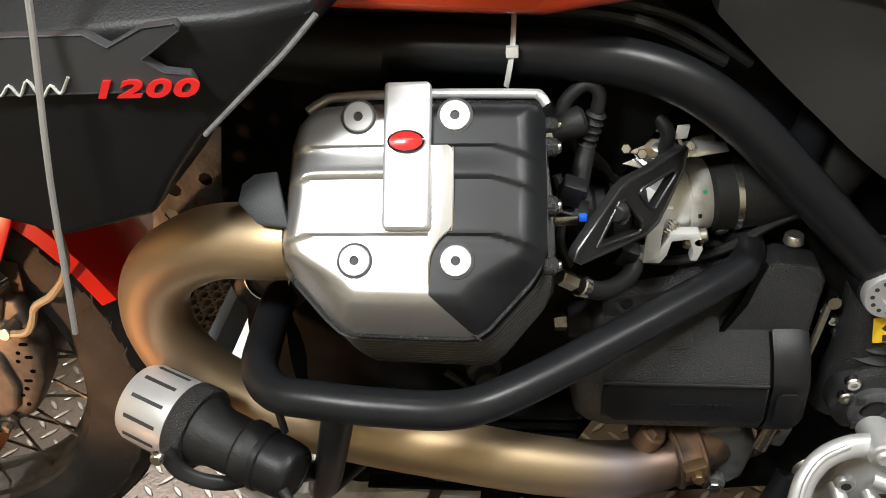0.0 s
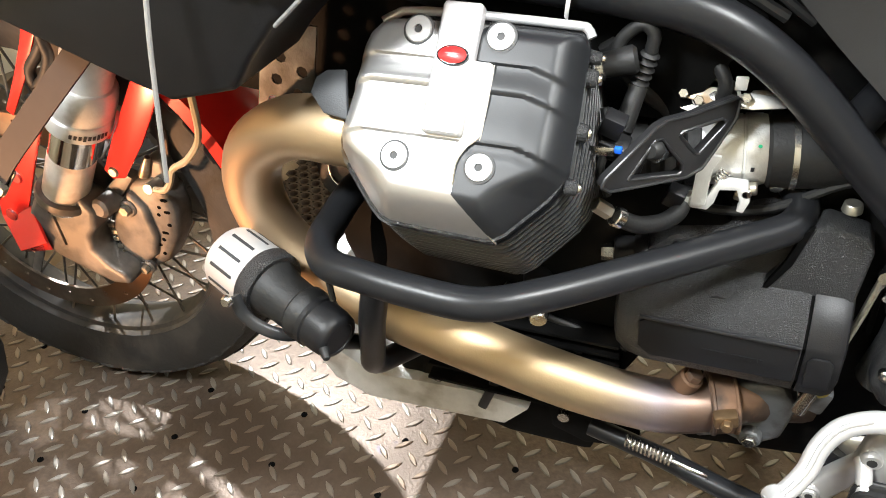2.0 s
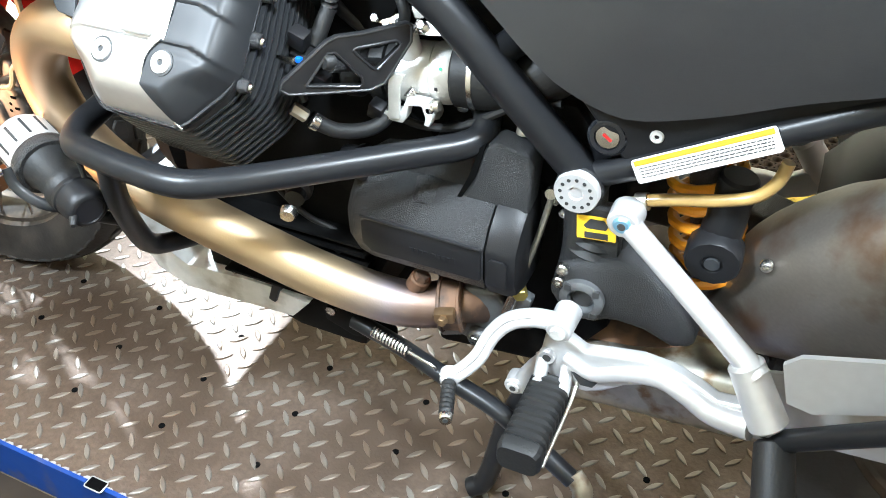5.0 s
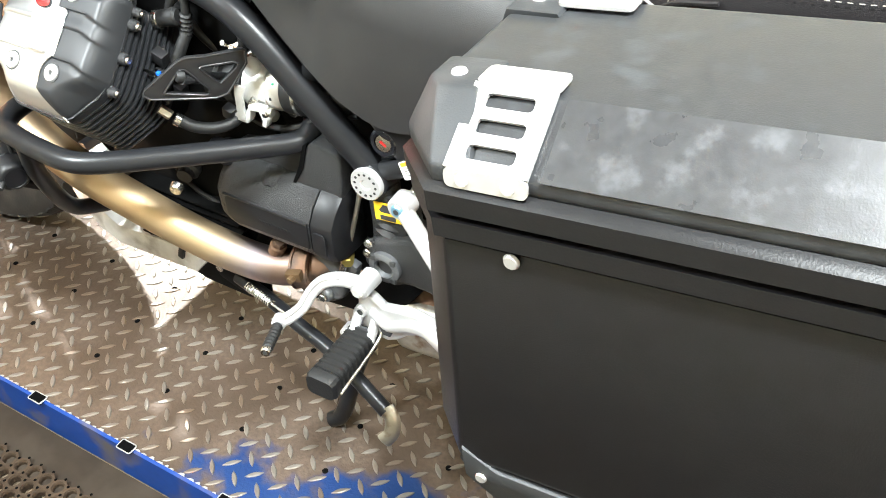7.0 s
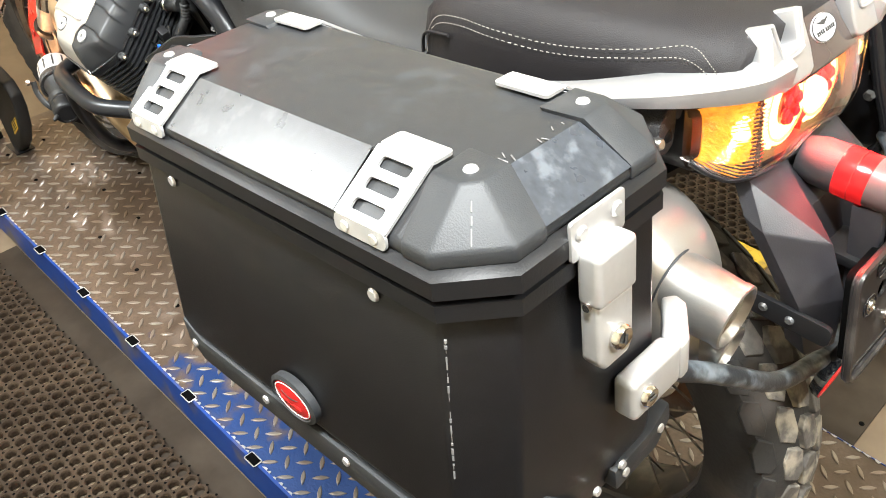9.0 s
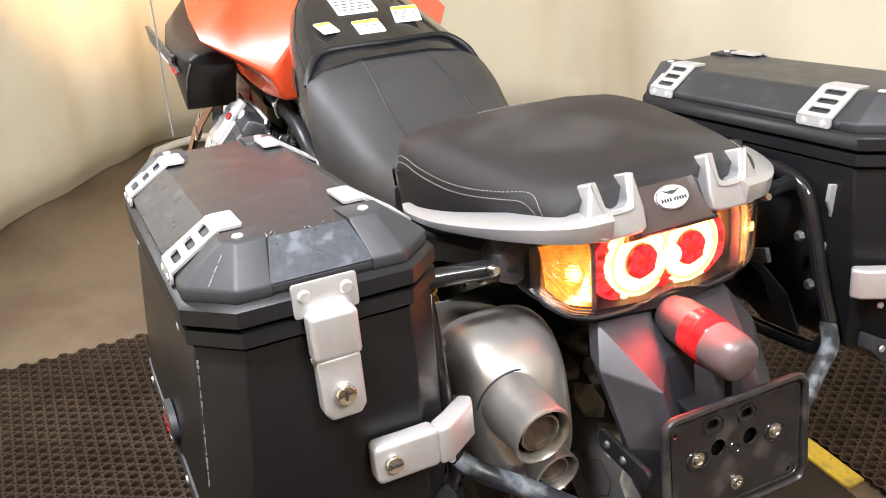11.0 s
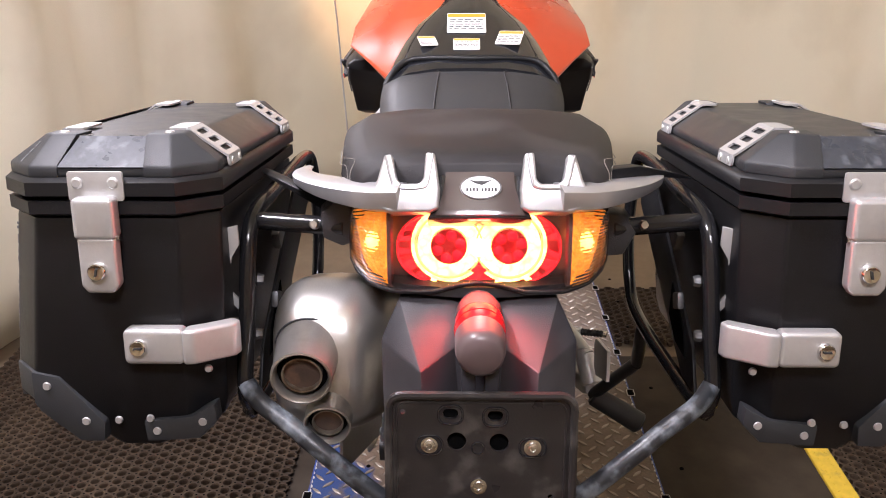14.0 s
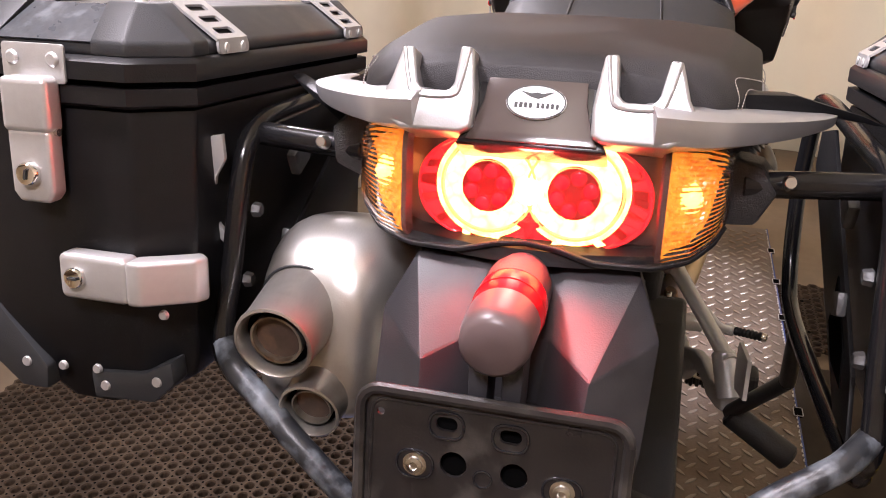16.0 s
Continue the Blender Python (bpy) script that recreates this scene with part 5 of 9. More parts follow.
def build_frame(s):
    pts = mirrored([(0.10, -0.085, 0.800), (0.22, -0.105, 0.768), (0.36, -0.116, 0.750), (0.48, -0.120, 0.744), (0.56, -0.121, 0.738), (0.625, -0.121, 0.722), (0.68, -0.120, 0.686), (0.745, -0.116, 0.618), (0.822, -0.104, 0.530)], s)
    fr = part("frame_tube", tube(pts, 0.0185, 20, 6), BLACK_TUBE, bike, "satin black main frame tube")
    rear = mirrored([(0.822, -0.104, 0.528), (0.90, -0.108, 0.571), (1.00, -0.108, 0.628), (1.14, -0.10, 0.70), (1.40, -0.09, 0.82)], s)
    part("subframe_tube", tube(rear, 0.0130, 16, 5), BLACK_TUBE, fr)
    part("cross_tube", rod(*mirrored([(0.728, -0.118, 0.640), (0.765, -0.05, 0.662)], s), 0.015), BLACK_TUBE, fr)
    j = Vector(mirrored([(0.823, -0.104, 0.524)], s)[0])
    o = Vector((0, -1 if s < 0 else 1, 0))
    lug = part("frame_lug", rod(j - o * 0.03, j + o * 0.018, 0.026, 0.024, 22, bevel=0.004), BLACK_TUBE, fr)
    m, _ = along(j + o * 0.016, j + o * 0.05)
    disc = part("lug_cap", lathe([(0.0225, 0), (0.0225, 0.0075), (0.0215, 0.009), (0.0075, 0.009), (0.0065, 0.0075), (0.0028, 0.0075)], m, 32), SATIN, bike, "drilled round alloy frame cap")
    for k in range(12):
        a = 2 * math.pi * k / 12
        part("hole", lathe([(0.0019, 0.0091), (0.0019, 0.0096)], m @ pose(0.0155 * math.cos(a), 0.0155 * math.sin(a), 0), 10), INK_SHADE, disc)
    # down tube behind the starter
    part("lower_frame", tube(mirrored([(0.823, -0.09, 0.51), (0.825, -0.085, 0.43), (0.815, -0.08, 0.36)], s), 0.022, 14, 4), BLACK_CAST, fr)
    # brake and wiring along the tube
    part("wiring", tube(mirrored([(0.38, -0.105, 0.776), (0.50, -0.11, 0.772), (0.60, -0.105, 0.758), (0.67, -0.10, 0.722)], s), 0.005, 8, 5), RUBBER, fr)
    part("wiring", tube(mirrored([(0.36, -0.10, 0.788), (0.50, -0.105, 0.783), (0.62, -0.10, 0.762), (0.69, -0.095, 0.718)], s), 0.004, 8, 5), RUBBER, fr)
    if s < 0:
        zt = part("cable_tie", tube([(0.514, -0.100, 0.770), (0.514, -0.128, 0.768), (0.513, -0.142, 0.752), (0.510, -0.141, 0.733), (0.508, -0.136, 0.722)], 0.0026, 8, 4, flat=0.5), STICKER, fr, "white cable tie")
        part("tie_head", box((0.009, 0.006, 0.008), pose(0.513, -0.143, 0.751), 0.001), STICKER, zt)


def build_small_parts():
    """Looms, hoses, brackets and bolts round the engine."""
    loom = part("wiring_loom", tube([(0.535, -0.105, 0.690), (0.560, -0.098, 0.655), (0.590, -0.092, 0.628), (0.600, -0.080, 0.600)], 0.008, 10, 5), RUBBER, bike, "black taped wiring loom")
    for pts, r in (([(0.545, -0.150, 0.655), (0.552, -0.158, 0.632), (0.548, -0.168, 0.608), (0.556, -0.170, 0.585)], 0.0038),
                   ([(0.600, -0.090, 0.545), (0.640, -0.092, 0.535), (0.690, -0.090, 0.545), (0.740, -0.085, 0.575), (0.790, -0.085, 0.590)], 0.0045),
                   ([(0.480, -0.075, 0.360), (0.520, -0.088, 0.345), (0.560, -0.094, 0.352), (0.600, -0.094, 0.372), (0.640, -0.092, 0.360)], 0.0048),
                   ([(0.440, -0.092, 0.400), (0.480, -0.096, 0.372), (0.530, -0.098, 0.360), (0.575, -0.095, 0.345)], 0.0040)):
        part("cable", tube(pts, r, 8, 5), RUBBER, loom)
    for x, y, z, w in ((0.556, -0.166, 0.650, 0.018), (0.572, -0.160, 0.606, 0.014), (0.606, -0.118, 0.560, 0.016)):
        part("connector", box((w, 0.014, 0.020), pose(x, y, z, 15, 20, 0), 0.002), BLACK_PLASTIC, loom)
    part("metal_tab", box((0.022, 0.002, 0.008), pose(0.550, -0.182, 0.634, 0, -4, 0), 0.001), STEEL, loom, "bright metal tab")
    part("hose_nut", rod((0.655, -0.098, 0.562), (0.668, -0.100, 0.560), 0.008, 0.008, 8, bevel=0.001), ZINC, loom)
    # Invented clutter: hides the warm-lit engine case behind the header bend.
    filler_horn = part("filler_horn", lathe([(0.010, -0.03), (0.032, -0.02), (0.036, -0.006), (0.036, 0.004), (0.028, 0.007), (0.012, 0.004), (0.010, 0.008)], along((0.305, -0.150, 0.560), (0.300, -0.200, 0.575))[0], 24), BLACK_PLASTIC, bike, "made-up round black horn that covers the lit gap behind the header bend")
    part("horn_ring", tube([along((0.305, -0.150, 0.560), (0.300, -0.200, 0.575))[0] @ Vector((0.020 * math.cos(a), 0.020 * math.sin(a), 0.0075)) for a in spread(0, 2 * math.pi, 24)], 0.0012, 6, 1, smooth=False), STEEL, filler_horn)
    # gearbox ribs and lower mount castings
    mount = part("lower_mount", prism([(0.690, 0.330), (0.735, 0.338), (0.752, 0.310), (0.742, 0.262), (0.715, 0.240), (0.680, 0.252), (0.672, 0.290)], 0.060, 0.098, axes((0, 0, 0), (1, 0, 0), (0, -1, 0)), 0.008, 3), GREY_CAST, bike, "grimy grey mounting casting")
    part("mount_bolt", rod((0.712, -0.096, 0.262), (0.712, -0.108, 0.262), 0.013, 0.012, 16, bevel=0.002), GREY_CAST, mount)
    part("mount_nut", rod((0.712, -0.107, 0.262), (0.712, -0.113, 0.262), 0.008, 0.0075, 6, bevel=0.001), STEEL, mount)
    part("mount_web", prism([(0.640, 0.262), (0.690, 0.275), (0.700, 0.250), (0.660, 0.232)], 0.080, 0.092, axes((0, 0, 0), (1, 0, 0), (0, -1, 0)), 0.003), GREY_CAST, mount)
    for k in range(5):
        part("gearbox_rib", box((0.006, 0.016, 0.070), pose(0.795 - 0.022 * k, -0.066, 0.44 + 0.004 * k), 0.002), DARK, mount)
    for x, z in ((0.800, 0.462), (0.806, 0.448), (0.79, 0.475)):
        screw((x, -0.082, z), (0, -1, 0), 0.0055, mount, STEEL)
    # case bolts on the engine block
    for x, z in ((0.36, 0.335), (0.42, 0.318), (0.575, 0.40)):
        screw((x, -0.092, z), (0, -1, 0), 0.006, mount, ZINC)


build_engine_block()
build_small_parts()
build_starter_cover()
build_throttle()
for side in (-1, 1):
    build_frame(side)

# ---- the motorcycle: wheels, fork, body ----
def build_wheel(name, m, radius, width, rim_r, spokes, knobs, label, discs=(), block=None):
    """m: at the axle, z along the axle."""
    wheel = part(name, lathe([(0.020, -0.075), (0.030, -0.060), (0.030, -0.045), (0.022, -0.035), (0.022, 0.035), (0.030, 0.045), (0.030, 0.060), (0.020, 0.075)], m, 24), RIM, bike, label)
    w = width / 2
    prof = [(rim_r - 0.004, -w * 0.72), (rim_r + 0.012, -w * 0.80), (rim_r + (radius - rim_r) * 0.5, -w), (radius - 0.020, -w * 0.93), (radius - 0.006, -w * 0.62), (radius, 0),
            (radius - 0.006, w * 0.62), (radius - 0.020, w * 0.93), (rim_r + (radius - rim_r) * 0.5, w), (rim_r + 0.012, w * 0.80), (rim_r - 0.004, w * 0.72)]
    tyre = part("tyre", lathe(prof, m, 72, close=True), TYRE, wheel, "dusty black tyre")
    rim = part("rim", lathe([(rim_r - 0.004, -w * 0.70), (rim_r + 0.006, -w * 0.72), (rim_r + 0.006, -w * 0.64), (rim_r - 0.012, -w * 0.5), (rim_r - 0.020, 0), (rim_r - 0.012, w * 0.5), (rim_r + 0.006, w * 0.64), (rim_r + 0.006, w * 0.72), (rim_r - 0.004, w * 0.70), (rim_r - 0.014, 0)], m, 56, close=True), RIM, wheel, "dull wheel rim")
    for k in range(spokes):
        a = 2 * math.pi * k / spokes
        side = 1 if k % 2 else -1
        b = a + radians(38 if (k // 2) % 2 else -38)
        p0 = m @ Vector((0.030 * math.cos(b), 0.030 * math.sin(b), 0.050 * side))
        p1 = m @ Vector(((rim_r - 0.012) * math.cos(a), (rim_r - 0.012) * math.sin(a), w * 0.35 * -side))
        part("spoke", rod(p0, p1, 0.0020, 0.0020, 6), SPOKE, wheel)
    n, rows = knobs
    crown, shoulder = bmesh.new(), bmesh.new()
    lay = Matrix(((0, 0, 1, 0), (1, 0, 0, 0), (0, 1, 0, 0), (0, 0, 0, 1)))
    rnd = random.Random(3)
    for i in range(n):
        for r, (lat, wide, rad) in enumerate(rows):
            a = 2 * math.pi * (i + (0.5 if r % 2 else 0)) / n
            L, W = 2 * math.pi * radius / n * 0.46, wide * w * 0.5
            e = rnd.uniform(-0.0010, 0.0010)
            j = lambda: rnd.uniform(0.90, 1.08)  # noqa: E731
            poly = [(-L * j(), -W * 0.35 * j()), (-L * 0.55 * j(), -W * j()), (L * 0.60 * j(), -W * j()), (L * j(), W * 0.30 * j()), (L * 0.50 * j(), W * j()), (-L * 0.60 * j(), W * j())]
            t = m @ Matrix.Rotation(a, 4, "Z") @ pose(rad + e, 0, lat * w) @ Matrix.Rotation(-lat * 0.75, 4, "Y") @ lay
            prism(poly, -0.008, 0.006, t, 0.0012, 1, crown if abs(lat) < 0.6 else shoulder)
    part("tread_block", crown, block or TYRE_BLOCK, wheel, "worn muddy tread blocks", smooth=0)["kind"] = "stuff"
    part("tread_block", shoulder, TYRE, wheel, "dark shoulder blocks", smooth=0)["kind"] = "stuff"
    for z, r0, r1 in discs:
        holes = []
        for k in range(26):
            a = 2 * math.pi * k / 26
            rr = r0 - 0.012 - 0.011 * (k % 2)
            holes.append([(rr * math.cos(a) + 0.0035 * math.cos(q * 1.05), rr * math.sin(a) + 0.0035 * math.sin(q * 1.05)) for q in range(6)])
        d = part("brake_disc", punched([(r0 * math.cos(2 * math.pi * k / 72), r0 * math.sin(2 * math.pi * k / 72)) for k in range(72)],
                 holes + [[(r1 * math.cos(2 * math.pi * k / 48), r1 * math.sin(2 * math.pi * k / 48)) for k in range(48)]], -0.0022, 0.0022, m @ pose(0, 0, z)), BRAKE, wheel, "drilled brake disc with surface rust", smooth=25)
        for k in range(6):
            a = 2 * math.pi * k / 6
            part("disc_arm", box((r1 - 0.02, 0.014, 0.004), m @ Matrix.Rotation(a, 4, "Z") @ pose((r1 + 0.03) / 2, 0, z * 0.94), 0.002), CALIPER, d)
    return wheel


STEER = 4.4
TURN_AXIS = Vector((0.455, 0, 0.89)).normalized()
AXLE_F = Vector((-0.240, 0.003, 0.341))
PIVOT = Matrix.Translation((-0.160, 0, 0.29)) @ Matrix.Rotation(radians(STEER), 4, TURN_AXIS) @ Matrix.Translation((0.160, 0, -0.29))


def rounded_at(x, z, w, h):
    """A small oblong outline round a point."""
    return [(x + p, z + q) for p, q in rounded(w, h, min(w, h) * 0.45, 2)]


def build_front():
    m = PIVOT @ axes(AXLE_F, (1, 0, 0), (0, -1, 0))
    build_wheel("front_wheel", m, 0.336, 0.112, 0.252, 40, (52, ((-0.80, 0.30, 0.3145), (-0.30, 0.40, 0.3305), (0.30, 0.40, 0.3305), (0.80, 0.30, 0.3145))), "spoked front wheel with dusty road tyre", ((0.060, 0.166, 0.132), (-0.060, 0.166, 0.132)), TYRE)
    u = Vector((0.49, 0, 0.872))
    for s in (-1, 1):
        base = Vector((-0.1385 - (0.015 if s > 0 else 0), s * 0.098, 0.419))
        back = Matrix.Translation((-0.015 if s > 0 else 0, 0, 0))
        side = back @ axes((0, 0, 0), (1, 0, 0), (0, -1, 0))

        def plate(poly, near, far, bevel=0.002, segments=2):
            """A plate in the wheel's plane, between two distances from the middle."""
            return prism(poly, near, far, side if s < 0 else side @ pose(0, 0, -near - far), bevel, segments)
        lm, _ = along(base, base + u)
        leg = part("fork_leg", lathe([(0.024, 0.180), (0.0305, 0.182), (0.0305, 0.62), (0.024, 0.622)], lm, 28), CAST_ALU, bike, "pale alloy upper fork leg")
        part("fork_collar", lathe([(0.028, 0.120), (0.0345, 0.1205), (0.0385, 0.124), (0.0390, 0.126), (0.0390, 0.143), (0.0380, 0.145), (0.0360, 0.146), (0.0360, 0.150), (0.0385, 0.153), (0.0390, 0.170), (0.0375, 0.184), (0.0335, 0.191), (0.030, 0.192)], lm, 36), CAST_ALU, leg, "turned alloy collar")
        for k in range(9):
            a = -2.72 + 0.135 * k
            h = 0.0085 if k in (3, 6, 7) else 0.0060
            part("collar_print", box((0.0034, 0.0008, h), lm @ Matrix.Rotation(a if s < 0 else a + math.pi, 4, "Z") @ pose(0.0391, 0, 0.1345, 0, 0, 90)), INK_SHADE, leg, "dark lettering as plain bars" if k == 0 else "")
        part("stanchion", lathe([(0.020, -0.02), (0.0285, -0.02), (0.0285, 0.124), (0.020, 0.125)], lm, 30), CHROME, leg, "bright chromed fork tube, its dusty foot coloured paler for warm light")
        part("stanchion_lit_dust", lathe([(0.0285, -0.001), (0.02875, 0.0), (0.02875, 0.062), (0.0285, 0.071)], lm, 30), LIT_DUSTY_CHROME, leg)
        part("fork_seal", lathe([(0.029, -0.008), (0.0365, -0.008), (0.0375, -0.003), (0.0355, 0.003), (0.029, 0.004)], lm, 30), CALIPER, leg)
        foot = [(-0.212, 0.372), (-0.174, 0.424), (-0.106, 0.420), (-0.092, 0.400), (-0.098, 0.376), (-0.112, 0.360), (-0.116, 0.338), (-0.098, 0.318), (-0.074, 0.306), (-0.070, 0.290), (-0.100, 0.286), (-0.146, 0.302), (-0.182, 0.316), (-0.214, 0.342)]
        casting = part("fork_foot", plate(foot, 0.070, 0.112, 0.010, 3), CALIPER, leg, "grimy cast fork foot")
        part("foot_rib", plate([(-0.168, 0.418), (-0.160, 0.420), (-0.156, 0.340), (-0.166, 0.336)], 0.108, 0.1155, 0.002), CALIPER, casting)
        part("foot_boss", rod(back @ Vector((-0.085, s * 0.070, 0.402)), back @ Vector((-0.088, s * 0.106, 0.404)), 0.0150, 0.0135, 16, bevel=0.004), CALIPER, casting)
        part("axle_clamp", rod(PIVOT @ (AXLE_F + Vector((0, s * 0.062, 0))), PIVOT @ (AXLE_F + Vector((0, s * 0.104, 0))), 0.030, 0.027, 20, bevel=0.004), CALIPER, casting)
        # caliper behind the leg, its face full of small holes
        body = [(-0.060, 0.432), (-0.102, 0.386), (-0.120, 0.352), (-0.118, 0.318), (-0.100, 0.292), (-0.070, 0.284), (-0.036, 0.306), (-0.008, 0.352), (0.000, 0.390), (-0.004, 0.418), (-0.022, 0.440)]
        cal = part("brake_caliper", plate(body, 0.030, 0.072, 0.012, 3), CALIPER, bike, "grimy brown brake caliper")
        part("caliper_half", plate([(-0.060, 0.420), (-0.092, 0.384), (-0.104, 0.350), (-0.098, 0.318), (-0.070, 0.300), (-0.046, 0.320), (-0.034, 0.352), (-0.040, 0.396)], 0.060, 0.080, 0.007, 3), CALIPER, cal)
        part("caliper_neck", plate([(-0.052, 0.430), (-0.028, 0.466), (-0.006, 0.462), (-0.004, 0.420)], 0.040, 0.064, 0.006, 3), CALIPER, cal)
        for x, z, r in ((-0.064, 0.395, 0.0125), (-0.063, 0.300, 0.0105), (-0.112, 0.378, 0.008)):
            bolt = part("caliper_bolt", rod(back @ Vector((x, s * 0.074, z)), back @ Vector((x, s * 0.0835, z)), r, r, 18, bevel=0.002), CALIPER, cal)
            part("bolt_head", rod(back @ Vector((x, s * 0.083, z)), back @ Vector((x, s * 0.091, z)), r * 0.62, r * 0.58, 6, bevel=0.001), ZINC, bolt)
        for x, z, w, h in ((-0.012, 0.410, 0.010, 0.004), (-0.022, 0.398, 0.005, 0.005), (-0.012, 0.392, 0.009, 0.004), (-0.026, 0.386, 0.005, 0.005), (-0.014, 0.372, 0.006, 0.005), (-0.024, 0.358, 0.010, 0.004), (-0.030, 0.346, 0.006, 0.005), (-0.040, 0.336, 0.009, 0.004), (-0.036, 0.322, 0.005, 0.005)):
            part("pad_hole", plate(rounded_at(x, z, w, h), 0.0715, 0.0726, 0.0), PIT, cal)
        for k in range(6):
            z = 0.362 - 0.0108 * k
            x = -0.1085 + 0.0009 * k + (0.002 if k % 2 else 0)
            part("caliper_print", plate([(x, z), (x + 0.0085, z + 0.0015), (x + 0.0085, z - 0.0045), (x, z - 0.006)], 0.0722, 0.0806, 0.0), ZINC, cal, "pale cast lettering as plain bars" if k == 0 else "")
        mount = part("caliper_mount", plate([(-0.100, 0.412), (-0.060, 0.448), (-0.044, 0.440), (-0.080, 0.398)], 0.060, 0.078, 0.005), CALIPER, cal)
        part("pad_spring", plate([(-0.018, 0.462), (-0.004, 0.462), (0.002, 0.500), (-0.012, 0.504)], 0.046, 0.050, 0.001), RUST, mount)
        part("bleed_nipple", rod(back @ Vector((-0.036, s * 0.066, 0.440)), back @ Vector((-0.020, s * 0.068, 0.470)), 0.0075, 0.0045, 10, bevel=0.001), ZINC, cal)
        # red fork guard with a bent foot, ahead of the leg
        guard = part("fork_guard", plate([(-0.127, 0.537), (-0.122, 0.524), (-0.159, 0.463), (-0.200, 0.390), (-0.229, 0.372), (-0.256, 0.366), (-0.250, 0.390), (-0.212, 0.448), (-0.172, 0.500)], 0.106, 0.111, 0.002), RED_PAINT, bike, "red fork guard with a bent foot")
        part("guard_foot", loft([[side @ Vector(p) for p in ring] for ring in ([(-0.200, 0.391, 0.1085), (-0.258, 0.366, 0.1085), (-0.258, 0.364, 0.1045), (-0.200, 0.388, 0.1045)], [(-0.178, 0.347, 0.124), (-0.232, 0.322, 0.124), (-0.232, 0.320, 0.120), (-0.178, 0.344, 0.120)], [(-0.186, 0.328, 0.116), (-0.226, 0.316, 0.116), (-0.226, 0.314, 0.112), (-0.186, 0.325, 0.112)])]) if s < 0 else plate([(-0.200, 0.390), (-0.178, 0.346), (-0.189, 0.326), (-0.229, 0.324), (-0.256, 0.364)], 0.104, 0.110, 0.002), RED_PAINT, guard)
        for x, z in ((-0.199, 0.437), (-0.236, 0.372)):
            part("guard_bolt", rod(back @ Vector((x, s * 0.110, z)), back @ Vector((x, s * 0.1135, z)), 0.0095, 0.0085, 16, bevel=0.001), RED_DARK, guard)
        part("brake_hose", tube([(0.078, s * 0.080, 0.640), (0.083, s * 0.085, 0.566), (0.078, s * 0.085, 0.520), (0.054, s * 0.085, 0.488), (0.030, s * 0.085, 0.472), (0.020, s * 0.085, 0.452), (0.008, s * 0.085, 0.438), (-0.014, s * 0.083, 0.434)], 0.0042, 8, 5), TAN_HOSE if s < 0 else RUBBER, cal)
        part("hose_banjo", rod((-0.016, s * 0.066, 0.434), (-0.016, s * 0.088, 0.436), 0.0075, 0.0075, 10, bevel=0.001), ZINC, cal)
        stay = part("fender_stay", plate([(-0.064, 0.444), (-0.044, 0.448), (-0.002, 0.502), (0.020, 0.536), (0.041, 0.570), (0.060, 0.610), (0.020, 0.610), (0.008, 0.584), (-0.045, 0.503), (-0.073, 0.456)], 0.085, 0.089, 0.0015), RED_PAINT, bike, "red mudguard stay")
        part("stay_bolt", rod(back @ Vector((-0.059, s * 0.088, 0.455)), back @ Vector((-0.059, s * 0.092, 0.455)), 0.0075, 0.0065, 14, bevel=0.001), ZINC, stay)
        part("fender_upright", plate([(-0.112, 0.660), (-0.084, 0.664), (-0.123, 0.606), (-0.150, 0.566), (-0.192, 0.512), (-0.200, 0.520), (-0.166, 0.568), (-0.136, 0.615)], 0.083, 0.087, 0.0015), RED_PAINT, stay)
        part("side_reflector", plate([(-0.027, 0.655), (-0.004, 0.645), (-0.024, 0.604), (-0.046, 0.604)], 0.118, 0.124, 0.002), REFLECTOR, leg, "amber side reflector")
        part("sensor_cable", tube([(-0.040, s * 0.122, 0.690), (-0.059, s * 0.120, 0.646), (-0.080, s * 0.119, 0.620), (-0.100, s * 0.117, 0.600), (-0.103, s * 0.115, 0.580), (-0.086, s * 0.116, 0.590), (-0.064, s * 0.119, 0.620), (-0.062, s * 0.122, 0.645), (-0.048, s * 0.122, 0.690)], 0.0065, 10, 4), RUBBER, leg)
    part("front_axle", rod(PIVOT @ (AXLE_F + Vector((0, -0.108, 0))), PIVOT @ (AXLE_F + Vector((0, 0.108, 0))), 0.012, 0.012, 14), STEEL, bike, "bright wheel axle")
    # mudguard hugging the tyre
    rings = []
    for k in range(15):
        a = radians(20 + 106 * k / 14)
        ring = []
        for y, dr in ((-0.076, -0.003), (-0.074, 0.014), (-0.045, 0.030), (0, 0.036), (0.045, 0.030), (0.074, 0.014), (0.076, -0.003), (0.071, -0.003), (0.069, 0.010), (0.042, 0.025), (0, 0.031), (-0.042, 0.025), (-0.069, 0.010), (-0.071, -0.003)):
            rr = 0.345 + dr
            ring.append(PIVOT @ (AXLE_F + Vector((rr * math.cos(a), y, rr * math.sin(a)))))
        rings.append(ring)
    part("front_mudguard", loft(rings), RED_PAINT, bike, "red front mudguard")
    part("lower_yoke", box((0.07, 0.26, 0.035), axes((0.150, 0, 0.905), (0.89, 0, -0.455), (0.455, 0, 0.89)), 0.01), BLACK_CAST, bike, "black fork yoke")


def loop(x, pts):
    """A closed cross-section at x from half of it: (y, z) from the top centre to the bottom centre."""
    return [(x, -y, z) for y, z in pts] + [(x, y, z) for y, z in pts[::-1] if y > 1e-6]


